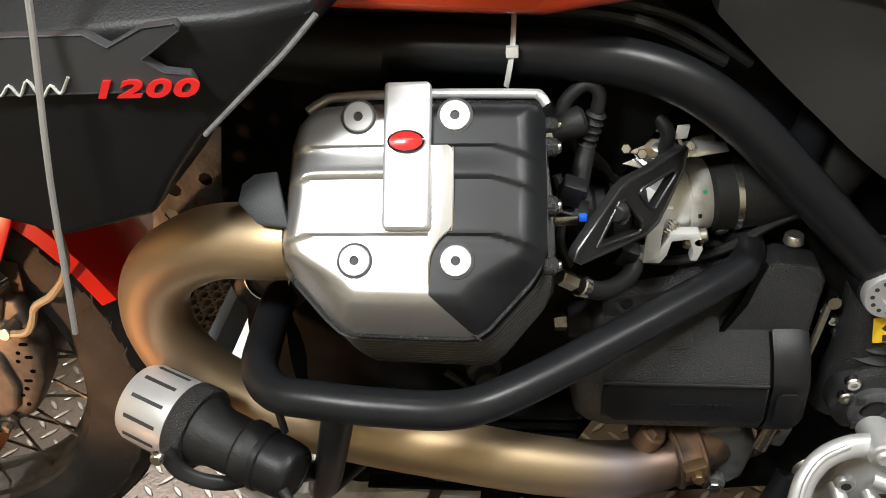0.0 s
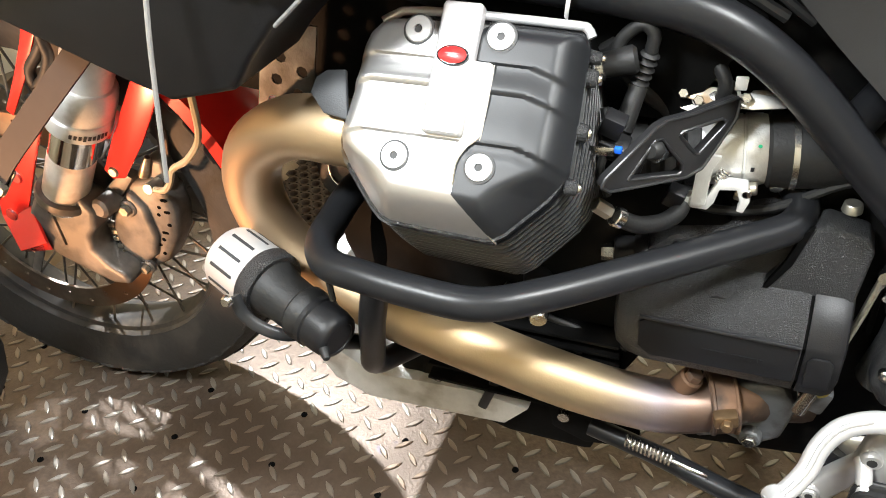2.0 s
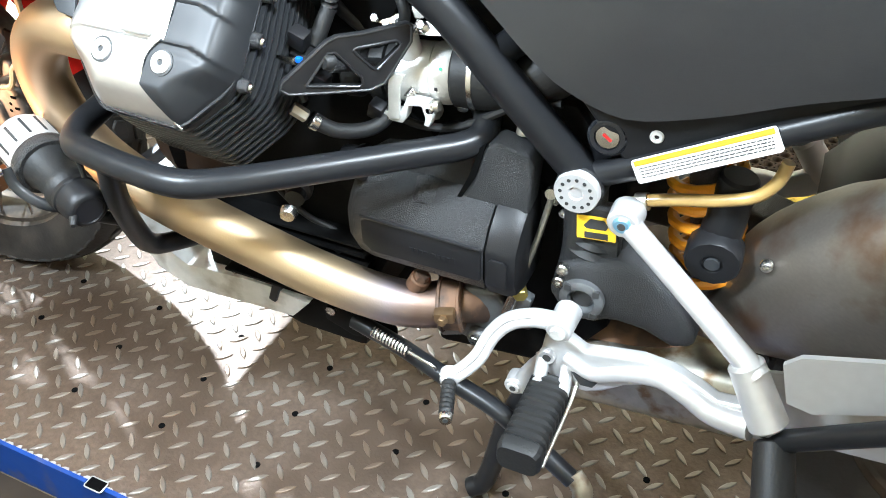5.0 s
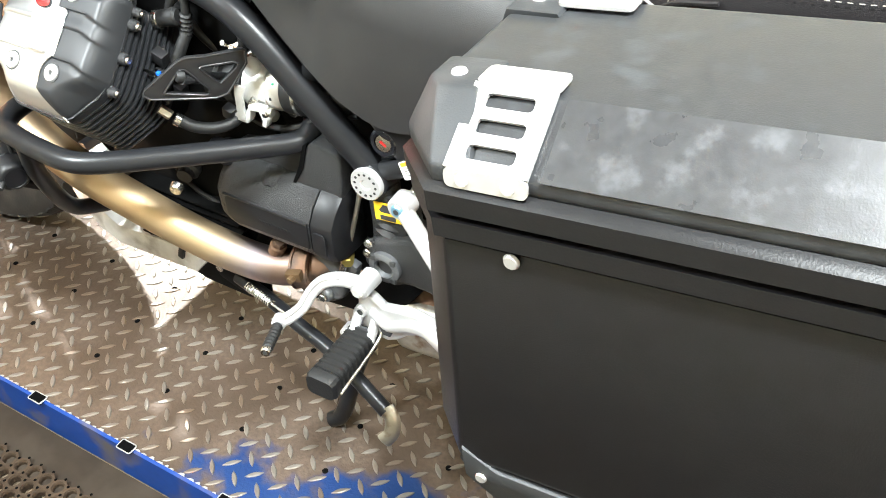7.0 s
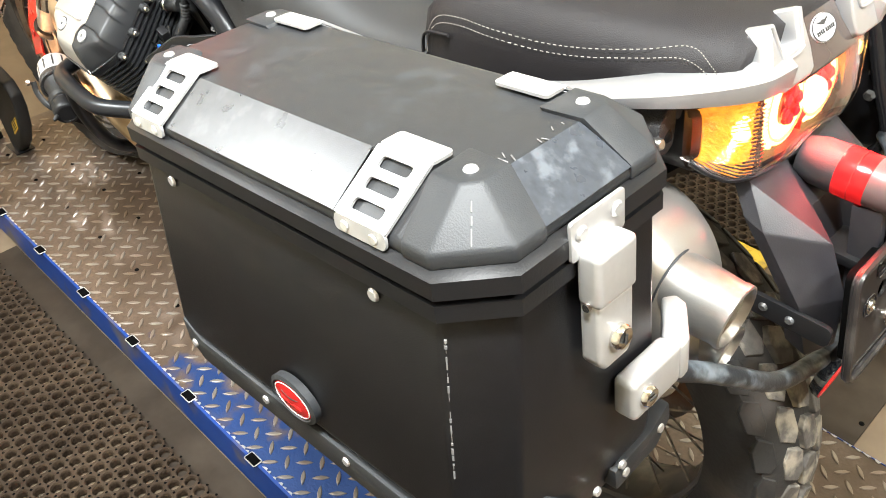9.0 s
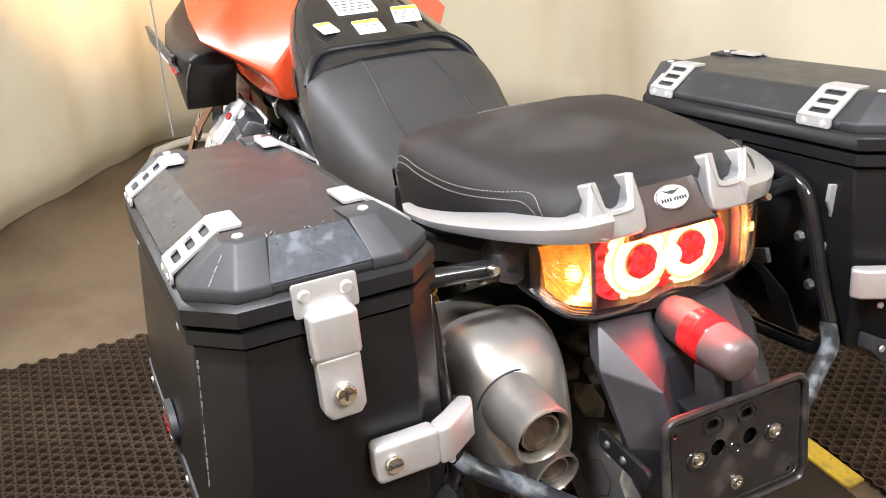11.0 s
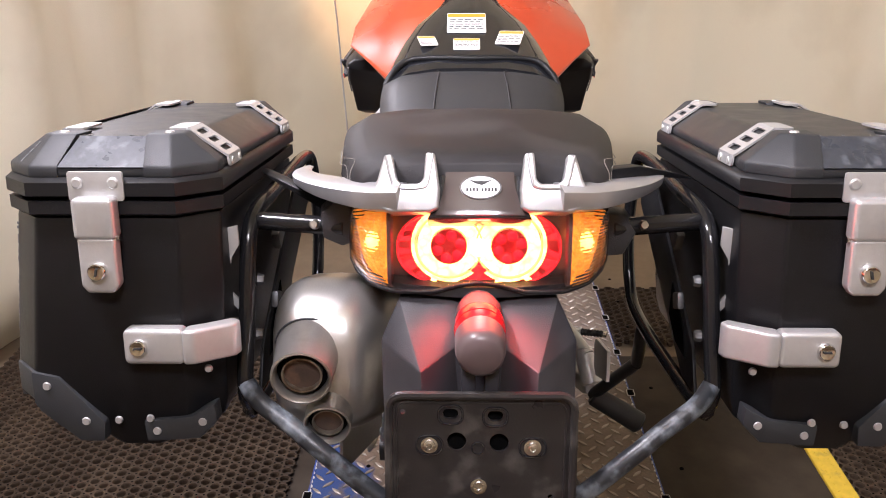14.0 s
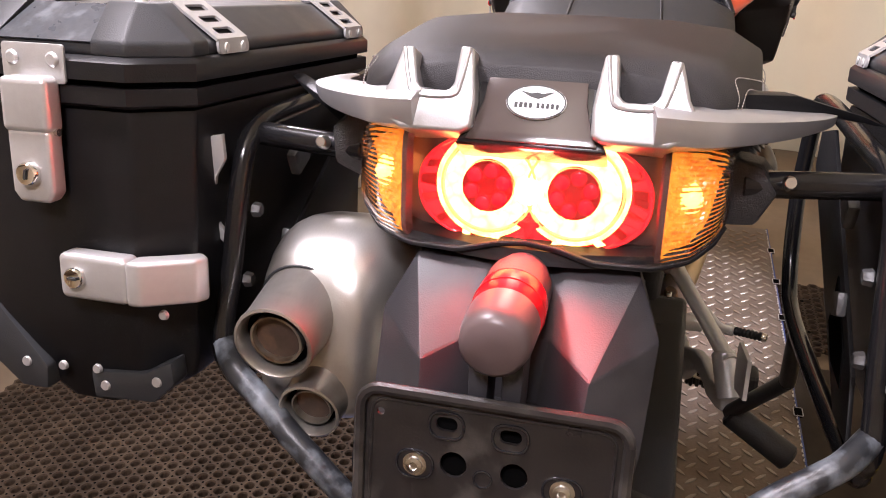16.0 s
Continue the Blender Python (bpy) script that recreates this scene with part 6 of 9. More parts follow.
def glyph(text):
    """Slanted bold characters as a mesh."""
    cu = bpy.data.curves.new("number", "FONT")
    cu.body, cu.size, cu.extrude, cu.shear, cu.offset = text, 0.0150, 0.0008, 0.3, 0.0005
    cu.space_character = 1.12
    tmp = bpy.data.objects.new("tmp", cu)
    me = bpy.data.meshes.new_from_object(tmp)
    bpy.data.objects.remove(tmp)
    return me


def build_pods():
    """Side fairings below the tank."""
    for s in (-1, 1):
        secs = [(-0.12, [(0.15, 0.86), (0.185, 0.855), (0.20, 0.82), (0.19, 0.775), (0.15, 0.765)]),
                (0.02, [(0.16, 0.858), (0.235, 0.850), (0.256, 0.825), (0.245, 0.725), (0.17, 0.715)]),
                (0.16, [(0.16, 0.858), (0.262, 0.846), (0.282, 0.822), (0.262, 0.690), (0.17, 0.685)]),
                (0.215, [(0.16, 0.858), (0.268, 0.846), (0.290, 0.822), (0.266, 0.676), (0.17, 0.672)]),
                (0.285, [(0.16, 0.858), (0.270, 0.846), (0.292, 0.826), (0.274, 0.698), (0.17, 0.694)]),
                (0.302, [(0.16, 0.858), (0.270, 0.846), (0.291, 0.827), (0.276, 0.722), (0.17, 0.716)]),
                (0.332, [(0.16, 0.858), (0.268, 0.847), (0.289, 0.828), (0.277, 0.757), (0.175, 0.745)]),
                (0.366, [(0.16, 0.858), (0.266, 0.848), (0.287, 0.829), (0.278, 0.786), (0.18, 0.772)]),
                (0.410, [(0.16, 0.850), (0.258, 0.846), (0.277, 0.834), (0.273, 0.826), (0.19, 0.812)])]
        rings = [[(x, s * y, z) for y, z in sec] for x, sec in secs]
        bm = loft(rings)
        bmesh.ops.recalc_face_normals(bm, faces=bm.faces)
        soften(bm, 0.006, 3, 25)
        pod = part("side_fairing", bm, BLACK_PLASTIC, bike, "matt black side fairing with grey and red lettering")
        part("fairing_edge", tube([(0.334, s * 0.2785, 0.757), (0.352, s * 0.279, 0.773), (0.368, s * 0.2795, 0.787), (0.390, s * 0.278, 0.806), (0.411, s * 0.275, 0.827)], 0.0017, 8, 4), SCUFF, pod, "pale scuffed lower edge")
        # lettering lies on the outer face
        f = axes((0.250, s * 0.2915, 0.790), (1, 0, 0), (0, s * 0.985, -0.15))
        if s > 0:
            f = f @ Matrix.Diagonal((1, -1, 1, 1))
        grey = [(-0.24, 0.0), (-0.24, 0.037), (0.038, 0.038), (0.049, 0.030), (0.072, 0.041), (0.0905, 0.043), (0.092, 0.039), (0.066, 0.022), (0.076, 0.014), (0.090, 0.012), (0.092, 0.006), (0.089, 0.002)]
        rim = [f @ Vector((x, y, 0.0012)) for x, y in grey]
        part("model_mark", prism(grey, -0.006, 0.0012, f, 0.0006, 1), GREY_INK, pod, "dark grey badge shape")
        part("mark_outline", tube(rim + [rim[0]], 0.0007, 6, 1, smooth=False), GREY_PLASTIC, pod)
        wave = [(-0.112 + 0.0062 * k + (0.0022 if k % 2 else 0), (0.0015, 0.0120, 0.0005, 0.0075)[k % 4] + 0.0008 * math.sin(k), 0.0020) for k in range(22)]
        part("script_mark", tube([f @ Vector(p) for p in wave], 0.0010, 6, 4), WHITE_INK, pod, "pale script wordmark as a plain stroke")
        step = max(v.co.x for v in glyph("00").vertices) - max(v.co.x for v in glyph("0").vertices)
        for k, digit in enumerate("1200"):
            me = glyph(digit)
            me.materials.append(RED_INK)
            me.transform((f if s < 0 else f @ Matrix.Diagonal((-1, 1, 1, 1))) @ pose(0.029 if s < 0 else -0.090, -0.0005, 0.0022) @ Matrix.Diagonal((1.90, 1, 1, 1)) @ Matrix.Translation((step * k, 0, 0)))
            ob = new("number", me)
            ob.parent, ob.matrix_parent_inverse = pod, parent_world(pod).inverted()
            ob["label"] = "red digit of the lettering 1200"


def build_tank():
    secs = []
    #       x, half width of top, z top, wing y, wing z, lower y, lower z
    for x, tw, zt, wy, wz, ly, lz in ((-0.10, 0.07, 0.98, 0.12, 0.93, 0.12, 0.84), (0.05, 0.10, 1.055, 0.19, 0.985, 0.17, 0.84), (0.22, 0.10, 1.045, 0.240, 0.950, 0.19, 0.83), (0.38, 0.070, 1.015, 0.262, 0.912, 0.185, 0.80),
                                     (0.47, 0.058, 0.986, 0.263, 0.886, 0.175, 0.79), (0.535, 0.080, 0.960, 0.218, 0.862, 0.165, 0.783), (0.62, 0.10, 0.920, 0.168, 0.842, 0.15, 0.79)):
        secs.append(loop(x, [(0, zt + 0.006), (tw, zt), ((tw + wy) / 2, (zt + wz) / 2 + 0.002), (wy, wz), (ly + 0.01, (wz + lz) / 2), (ly, lz), (0, lz - 0.01)]))
    bm = loft(secs)
    bmesh.ops.recalc_face_normals(bm, faces=bm.faces)
    soften(bm, 0.008, 3, 24)
    tank = part("fuel_tank", bm, ORANGE_PAINT, bike, "orange-red painted fuel tank with winged sides")
    secs = []
    for x, w, zt, ze in ((0.490, 0.056, 0.994, 0.982), (0.530, 0.068, 0.986, 0.968), (0.600, 0.116, 0.963, 0.935), (0.660, 0.140, 0.944, 0.905), (0.720, 0.155, 0.925, 0.882), (0.775, 0.160, 0.909, 0.868), (0.800, 0.158, 0.900, 0.862)):
        secs.append(loop(x, [(0, zt), (w * 0.40, zt - 0.001), (w * 0.72, zt - 0.004 - 0.12 * (zt - ze)), (w * 0.92, zt * 0.45 + ze * 0.55), (w, ze), (w * 0.98, ze - 0.09), (0, ze - 0.10)]))
    bm = loft(secs)
    bmesh.ops.recalc_face_normals(bm, faces=bm.faces)
    panel = part("tank_panel", bm, BLACK_GLOSS, bike, "glossy black rear panel of the tank with warning stickers", smooth=60)

    def sticker(x, y, z, w, h, yaw, slope, lean=0.0):
        m = pose(x, y, z, 0, slope, 0) @ pose(0, 0, 0, lean, 0, yaw) @ pose(0, 0, 0, 0, 0, 90)
        st = part("warning_sticker", prism(rounded(w, h, 0.003), -0.0005, 0.0008, m), STICKER, panel, "white warning sticker with an orange header", smooth=0)
        part("header_band", prism([(-w / 2 + 0.001, h * 0.28), (w / 2 - 0.001, h * 0.28), (w / 2 - 0.001, h * 0.46), (-w / 2 + 0.001, h * 0.46)], 0.0008, 0.0011, m), STICKER_ORANGE, st, smooth=0)
        bars(m @ pose(0, 0, 0.0008), -w * 0.44, w * 0.44, [h * k for k in (0.16, 0.04, -0.08, -0.20, -0.32)], h * 0.045, st, GREY_INK)
    sticker(0.628, -0.009, 0.9555, 0.076, 0.084, 0, 17.9)
    sticker(0.713, -0.009, 0.9285, 0.050, 0.046, 0, 17.3)
    sticker(0.702, -0.083, 0.9325, 0.034, 0.038, 14, 17.3, -6)
    sticker(0.690, 0.073, 0.9365, 0.048, 0.056, -12, 17.3, 5)
    part("panel_rim", tube([(0.800, -0.158, 0.866), (0.785, -0.145, 0.888), (0.762, -0.115, 0.907), (0.768, -0.05, 0.912), (0.772, 0, 0.912), (0.768, 0.05, 0.912), (0.762, 0.115, 0.907), (0.785, 0.145, 0.888), (0.800, 0.158, 0.866)], 0.006, 10, 5), BLACK_PLASTIC, panel)


def build_seat():
    secs = []
    rows = ((0.655, 0.140, 0.880, 0.862, 0.768, 0.125), (0.70, 0.146, 0.884, 0.868, 0.722, 0.128), (0.735, 0.148, 0.886, 0.870, 0.689, 0.130), (0.770, 0.150, 0.888, 0.872, 0.656, 0.130), (0.805, 0.160, 0.894, 0.870, 0.630, 0.128), (0.86, 0.163, 0.878, 0.845, 0.613, 0.126), (0.93, 0.152, 0.846, 0.815, 0.630, 0.124), (1.00, 0.146, 0.828, 0.800, 0.660, 0.126), (1.08, 0.150, 0.832, 0.805, 0.69, 0.130), (1.16, 0.158, 0.850, 0.820, 0.73, 0.135))
    for x, w, zt, ze, zb, wb in rows:
        secs.append(loop(x, [(0, zt), (w * 0.45, zt - 0.001), (w * 0.80, zt - 0.008), (w, ze), (w * 1.0, (ze * 2 + zb) / 3), (wb, zb), (0, zb)]))
    bm = loft([[tuple(p) for p in r] for r in zip(*[smooth_path([s[k] for s in secs], 4) for k in range(len(secs[0]))])])
    rider = part("rider_seat", bm, SEAT_SIDE, bike, "dark grey vinyl rider seat flowing into matt side panels", smooth=70)
    for s in (-1, 1):
        part("seam", tube([(x, s * (0.058 + 0.01 * math.sin((x - 0.8) * 8)), zt + 0.0006) for x, w, zt, ze, zb, wb in rows[4:-1]], 0.0018, 6, 5), VINYL, rider, "welted seam")
        part("seam", tube([(0.800, s * 0.060, 0.8945), (0.790, s * 0.095, 0.889), (0.795, s * 0.135, 0.878)], 0.0018, 6, 5), VINYL, rider)
    rows = ((1.135, 0.120, 0.860, 0.842, 0.79), (1.155, 0.150, 0.892, 0.855, 0.79), (1.20, 0.165, 0.920, 0.868, 0.80), (1.27, 0.170, 0.933, 0.880, 0.82), (1.36, 0.165, 0.939, 0.892, 0.84), (1.44, 0.152, 0.943, 0.906, 0.865), (1.485, 0.140, 0.943, 0.914, 0.88), (1.508, 0.128, 0.935, 0.912, 0.89))
    secs = [loop(x, [(0, zt), (w * 0.5, zt - 0.001), (w * 0.82, zt - 0.007), (w * 0.97, zt - 0.022), (w, ze - 0.01), (w * 0.97, zb), (0, zb)]) for x, w, zt, ze, zb in rows]
    bm = loft([[tuple(p) for p in r] for r in zip(*[smooth_path([s[k] for s in secs], 4) for k in range(len(secs[0]))])])
    pill = part("passenger_seat", bm, VINYL, bike, "dark grey vinyl passenger seat with pale double stitching", smooth=70)

    def stitch(pts, name="stitching"):
        path = smooth_path(pts, 16)
        b = bmesh.new()
        for i in range(0, len(path) - 1, 2):
            rod(path[i], path[i + 1], 0.00042, 0.00042, 5, b)
        part(name, b, THREAD, pill, "pale stitching", smooth=0)
    def skin(x, z, s):
        """A point on the passenger seat's side."""
        for lo, hi in zip(rows, rows[1:]):
            if lo[0] <= x <= hi[0]:
                break
        k = max(0.0, min(1.0, (x - lo[0]) / (hi[0] - lo[0])))
        w, zt, ze, zb = (lo[i] + (hi[i] - lo[i]) * k for i in (1, 2, 3, 4))
        prof = [(zb, 0.97), (ze - 0.01, 1.0), (zt - 0.022, 0.97), (zt - 0.007, 0.82), (zt - 0.001, 0.5)]
        f = 0.97
        for (z0, f0), (z1, f1) in zip(prof, prof[1:]):
            if z0 <= z <= z1:
                f = f0 + (f1 - f0) * (z - z0) / (z1 - z0)
        return (x, s * (w * f + 0.0030), z)
    for s in (-1, 1):
        for d in (0.0, 0.008):
            stitch([skin(x, z - d, s) for x, z in ((1.160, 0.824), (1.166, 0.852), (1.186, 0.876), (1.225, 0.888), (1.27, 0.892), (1.33, 0.897), (1.38, 0.906), (1.43, 0.919), (1.465, 0.927), (1.488, 0.918), (1.500, 0.904))])
    def crown(x, y):
        for lo, hi in zip(rows, rows[1:]):
            if lo[0] <= x <= hi[0]:
                break
        k = (x - lo[0]) / (hi[0] - lo[0])
        w, zt = (lo[i] + (hi[i] - lo[i]) * k for i in (1, 2))
        f = abs(y) / w
        return (x, y, zt + 0.0026 - (0.002 * f if f < 0.5 else 0.001 + 0.006 * (f - 0.5) / 0.32))
    stitch([crown(1.162 + 0.022 * (1 - (y / 0.11) ** 2), y) for y in (-0.11, -0.07, -0.03, 0, 0.03, 0.07, 0.11)])
    stitch([crown(1.170 + 0.022 * (1 - (y / 0.11) ** 2), y) for y in (-0.11, -0.07, -0.03, 0, 0.03, 0.07, 0.11)])
    part("piping", tube([(1.150, -0.150, 0.812), (1.165, -0.160, 0.850), (1.21, -0.1705, 0.8655)], 0.002, 6, 6), VINYL, pill)
    for s in (-1, 1):
        pan = part("side_panel", prism([(0.742, 0.702), (0.80, 0.630), (0.862, 0.556), (0.90, 0.566), (1.00, 0.628), (1.15, 0.70), (1.10, 0.74), (0.90, 0.70), (0.80, 0.72)], 0.06, 0.112, axes((0, 0, 0), (1, 0, 0), (0, -1, 0)) if s < 0 else axes((0, 0, 0), (1, 0, 0), (0, -1, 0)) @ Matrix.Diagonal((1, 1, -1, 1)), 0.008, 3), BLACK_PLASTIC, bike, "matt black side panel")
        if s < 0:
            lock = part("panel_lock", lathe([(0.0195, 0), (0.0195, 0.003), (0.0165, 0.0055), (0.0125, 0.0055), (0.0125, 0.003)], along((0.843, -0.108, 0.582), (0.843, -0.2, 0.59))[0], 24), BLACK_GLOSS, pan)
            part("lock_face", lathe([(0.0110, 0.002), (0.0110, 0.0045), (0.002, 0.0048)], along((0.843, -0.108, 0.582), (0.843, -0.2, 0.59))[0], 22), STEEL, lock)
            part("lock_mark", box((0.010, 0.001, 0.0022), pose(0.843, -0.1134, 0.5825, 0, 35, 0)), RED_INK, lock)
            screw((0.887, -0.111, 0.594), (0, -1, 0.05), 0.0065, pan, CAST_ALU)
            # warning label on the subframe tube
            t = axes((0.931, -0.1215, 0.591), (0.868, 0, 0.497), (0, -1, 0.15))
            lab = part("frame_label", prism(rounded(0.131, 0.0235, 0.003), 0, 0.0012, t), STICKER, bike, "white warning label with an orange band on the subframe", smooth=0)
            part("header_band", prism([(-0.063, 0.0055), (0.063, 0.0055), (0.063, 0.0105), (-0.063, 0.0105)], 0.0012, 0.0016, t), STICKER_ORANGE, lab, smooth=0)
            bars(t @ pose(0, 0, 0.0012), -0.060, 0.060, (0.0025, -0.0005, -0.0035, -0.0065), 0.0011, lab, GREY_INK)


def build_bars():
    bar = part("handlebar", tube([(0.42, -0.42, 1.085), (0.36, -0.34, 1.10), (0.27, -0.20, 1.10), (0.22, -0.10, 1.06), (0.21, 0, 1.055), (0.22, 0.10, 1.06), (0.27, 0.20, 1.10), (0.36, 0.34, 1.10), (0.42, 0.42, 1.085)], 0.011, 12, 5), BLACK_TUBE, bike, "black handlebar with rubber grips")
    for s in (-1, 1):
        part("grip", rod((0.365, s * 0.345, 1.10), (0.425, s * 0.43, 1.084), 0.017, 0.017, 14, bevel=0.003), RUBBER, bar)
        part("mirror_stem", rod((0.32, s * 0.28, 1.10), (0.26, s * 0.33, 1.20), 0.005, 0.005, 8), BLACK_TUBE, bar)
    secs = []
    for k in range(7):
        t = k / 6
        secs.append([(-0.22 + 0.24 * t, y * (0.20 - 0.02 * t), 0.98 + 0.30 * t - 0.10 * y * y) for y in [i / 6 for i in range(-6, 7)]])
    front = [[(x - 0.004, y, z) for x, y, z in r] for r in secs]
    bm = loft([a + b[::-1] for a, b in zip(secs, front)])
    part("windscreen", bm, SMOKE, bike, "smoked windscreen", smooth=60)
    cowl = [loop(x, [(0, zt), (w * 0.6, zt - 0.02), (w, zt - 0.08), (w * 0.8, zb), (0, zb - 0.01)]) for x, w, zt, zb in ((-0.34, 0.10, 0.93, 0.80), (-0.28, 0.16, 1.0, 0.78), (-0.15, 0.20, 1.02, 0.80), (-0.02, 0.20, 1.02, 0.82))]
    part("front_cowl", soften(loft(cowl), 0.01, 2, 20), ORANGE_PAINT, bike, "orange front cowl")
    part("headlamp", lathe([(0.075, 0), (0.070, 0.03), (0.02, 0.04)], along((-0.315, 0, 0.90), (-0.45, 0, 0.89))[0], 24), glow("headlamp_glow", (1.0, 0.75, 0.45), 1.5, (0.8, 0.7, 0.6)), bike, "lit headlamp")


build_front()
build_pods()
build_tank()
build_seat()
build_bars()
cord = tagged(part("cord", tube([(0.330, -0.322, 1.098), (0.295, -0.314, 0.960), (0.272, -0.311, 0.850), (0.254, -0.311, 0.771), (0.243, -0.310, 0.720), (0.225, -0.308, 0.627)], 0.0020, 8, 8), STRAP_ALU), "thin pale cord hanging free from the handlebar", "cord")

# ---- the motorcycle: rear ----
def build_rearset(s):
    """Cast hanger that flares outwards to the rear, with footrest, lever and strut."""
    q = lambda *pts: mirrored(pts, s)  # noqa: E731
    o = -1 if s < 0 else 1
    lie = lambda x, z, t=0.0: (x, o * (0.147 + 0.285 * (x - 0.813) + t), z)  # noqa: E731
    shape = [(0.768, 0.240), (0.789, 0.283), (0.805, 0.310), (0.810, 0.345), (0.820, 0.361), (0.838, 0.361), (0.858, 0.356), (0.886, 0.371), (0.919, 0.387), (0.952, 0.394), (0.976, 0.391), (0.995, 0.386), (1.022, 0.398), (1.048, 0.400),
             (1.052, 0.372), (1.030, 0.362), (0.992, 0.355), (0.970, 0.362), (0.952, 0.363), (0.930, 0.358), (0.905, 0.338), (0.884, 0.314), (0.866, 0.299), (0.848, 0.293), (0.826, 0.290), (0.815, 0.296), (0.808, 0.272), (0.794, 0.240), (0.780, 0.228)]
    bm = loft([[lie(x, z, t) for x, z in shape] for t in (-0.012, 0.004)])
    bmesh.ops.recalc_face_normals(bm, faces=bm.faces)
    rs = part("footrest_hanger", soften(bm, 0.0045, 3, 40), SATIN, bike, "satin silver cast footrest hanger", smooth=45)
    part("hanger_rib", tube([lie(x, z, 0.004) for x, z in ((0.838, 0.335), (0.870, 0.332), (0.905, 0.358), (0.940, 0.378), (0.968, 0.377), (0.995, 0.371), (1.030, 0.380))], lambda t: 0.007 + 0.007 * t, 12, 4), SATIN, rs)
    # Dark sheet on the face paints the shade of a recess.
    part("web_shade", loft([[lie(x, z, t) for x, z in ((0.846, 0.318), (0.880, 0.330), (0.872, 0.312), (0.858, 0.306))] for t in (0.003, 0.0046)]), GREY_PLASTIC, rs, "dark sheet for the shade in the casting's web")
    for x, z, r, mt in ((0.776, 0.243, 0.0085, CAST_ALU), (0.817, 0.324, 0.0105, SATIN), (0.889, 0.342, 0.0050, INK_SHADE), (1.040, 0.384, 0.009, SATIN)):
        a = Vector(lie(x, z, 0.003))
        n = Vector((0.274 * 0, o, 0))
        part("hanger_bolt", rod(a, a + n * 0.007, r, r * 0.9, 18, bevel=0.0012), mt, rs)
        part("bolt_socket", rod(a + n * 0.0071, a + n * 0.0077, r * 0.45), INK_SHADE, rs)
    part("lug_ring", rod(Vector(lie(0.776, 0.243, -0.014)), Vector(lie(0.776, 0.243, 0.008)), 0.0125, 0.0120, 18, bevel=0.002), SATIN, rs)
    top, low = Vector(q((0.872, -0.122, 0.503))[0]), Vector(lie(1.024, 0.436, 0.0))
    part("hanger_strut", tube([top, top.lerp(low, 0.33), top.lerp(low, 0.66), low], lambda t: 0.0118 - 0.001 * math.sin(t * 3.1), 18, 4), SATIN, rs)
    part("strut_clamp", rod(top.lerp(low, 0.90), Vector(lie(1.044, 0.388, 0.002)), 0.0165, 0.0185, 20, bevel=0.003), SATIN, rs)
    part("strut_eye", rod(*q((0.872, -0.106, 0.505), (0.872, -0.134, 0.505)), 0.0170, 0.0160, 22, bevel=0.003), SATIN, rs)
    bolt = bpy.data.materials["blue_lock"] if "blue_lock" in bpy.data.materials else material("blue_lock", (0.25, 0.45, 0.6), 0.3, 0.6)
    part("strut_bolt", rod(*q((0.872, -0.133, 0.505), (0.872, -0.137, 0.505)), 0.0095, 0.008, 16, bevel=0.001), bolt, rs)
    part("bolt_socket", rod(*q((0.872, -0.137, 0.505), (0.872, -0.1374, 0.505)), 0.004), INK_SHADE, rs)
    # ribbed footrest
    a, b = (Vector(p) for p in q((0.827, -0.162, 0.291), (0.829, -0.272, 0.292)))
    m, d = along(a, b)
    up = (m.to_3x3().inverted() @ Vector((0, 0, 1))).to_2d()
    m = m @ Matrix.Rotation(math.atan2(up.y, up.x), 4, "Z")
    block = lambda f, h: [m @ Vector((x * f, y * f, h)) for x, y in rounded(0.036, 0.046, 0.010, 3)]  # noqa: E731
    rows = [block(0.80, 0.0), block(0.90, 0.004)]
    for k in range(9):
        h = 0.006 + 0.0100 * k
        rows += [block(0.84, h), block(1.0, h + 0.0018), block(1.0, h + 0.0056), block(0.84, h + 0.0074)]
    rows += [block(1.03, 0.097), block(1.03, 0.107), block(0.90, 0.113)]
    part("footrest", loft(rows), RUBBER, rs, "black ribbed rubber footrest", smooth=25)
    for dx in (-0.013, 0.015):
        part("footrest_fork", tube(q((0.822 + dx, -0.148, 0.318), (0.826 + dx, -0.160, 0.312), (0.828 + dx, -0.178, 0.296)), 0.0075, 10, 4), SATIN, rs)
    part("footrest_pin", tube(q((0.851, -0.150, 0.318), (0.855, -0.175, 0.300), (0.852, -0.262, 0.280)), 0.0022, 8, 4), ZINC, rs)
    # gear or brake lever: a flat bar with a groove along it
    line = q((0.830, -0.163, 0.387), (0.802, -0.170, 0.389), (0.779, -0.179, 0.382), (0.765, -0.190, 0.366), (0.757, -0.205, 0.346), (0.745, -0.220, 0.334), (0.730, -0.236, 0.327))
    lev = part("foot_lever", tube(line, lambda t: 0.0105 - 0.0015 * t, 16, 6, flat=0.62), SATIN, bike, "cast silver foot lever with a groove")
    for dz in (0.0072, -0.0072):
        part("lever_ridge", tube([(x, y - 0.004 * (1 if s < 0 else -1), z + dz * 0.8) for x, y, z in line[1:]], 0.0024, 8, 5), SATIN, lev)
    part("lever_pivot", rod(*q((0.832, -0.140, 0.386), (0.832, -0.178, 0.386)), 0.0145, 0.0135, 20, bevel=0.002), SATIN, lev)
    part("pivot_bolt", rod(*q((0.832, -0.178, 0.386), (0.832, -0.182, 0.386)), 0.0085, 0.0075, 16, bevel=0.001), CAST_ALU, lev)
    a, b = (Vector(p) for p in q((0.735, -0.230, 0.329), (0.757, -0.288, 0.334)))
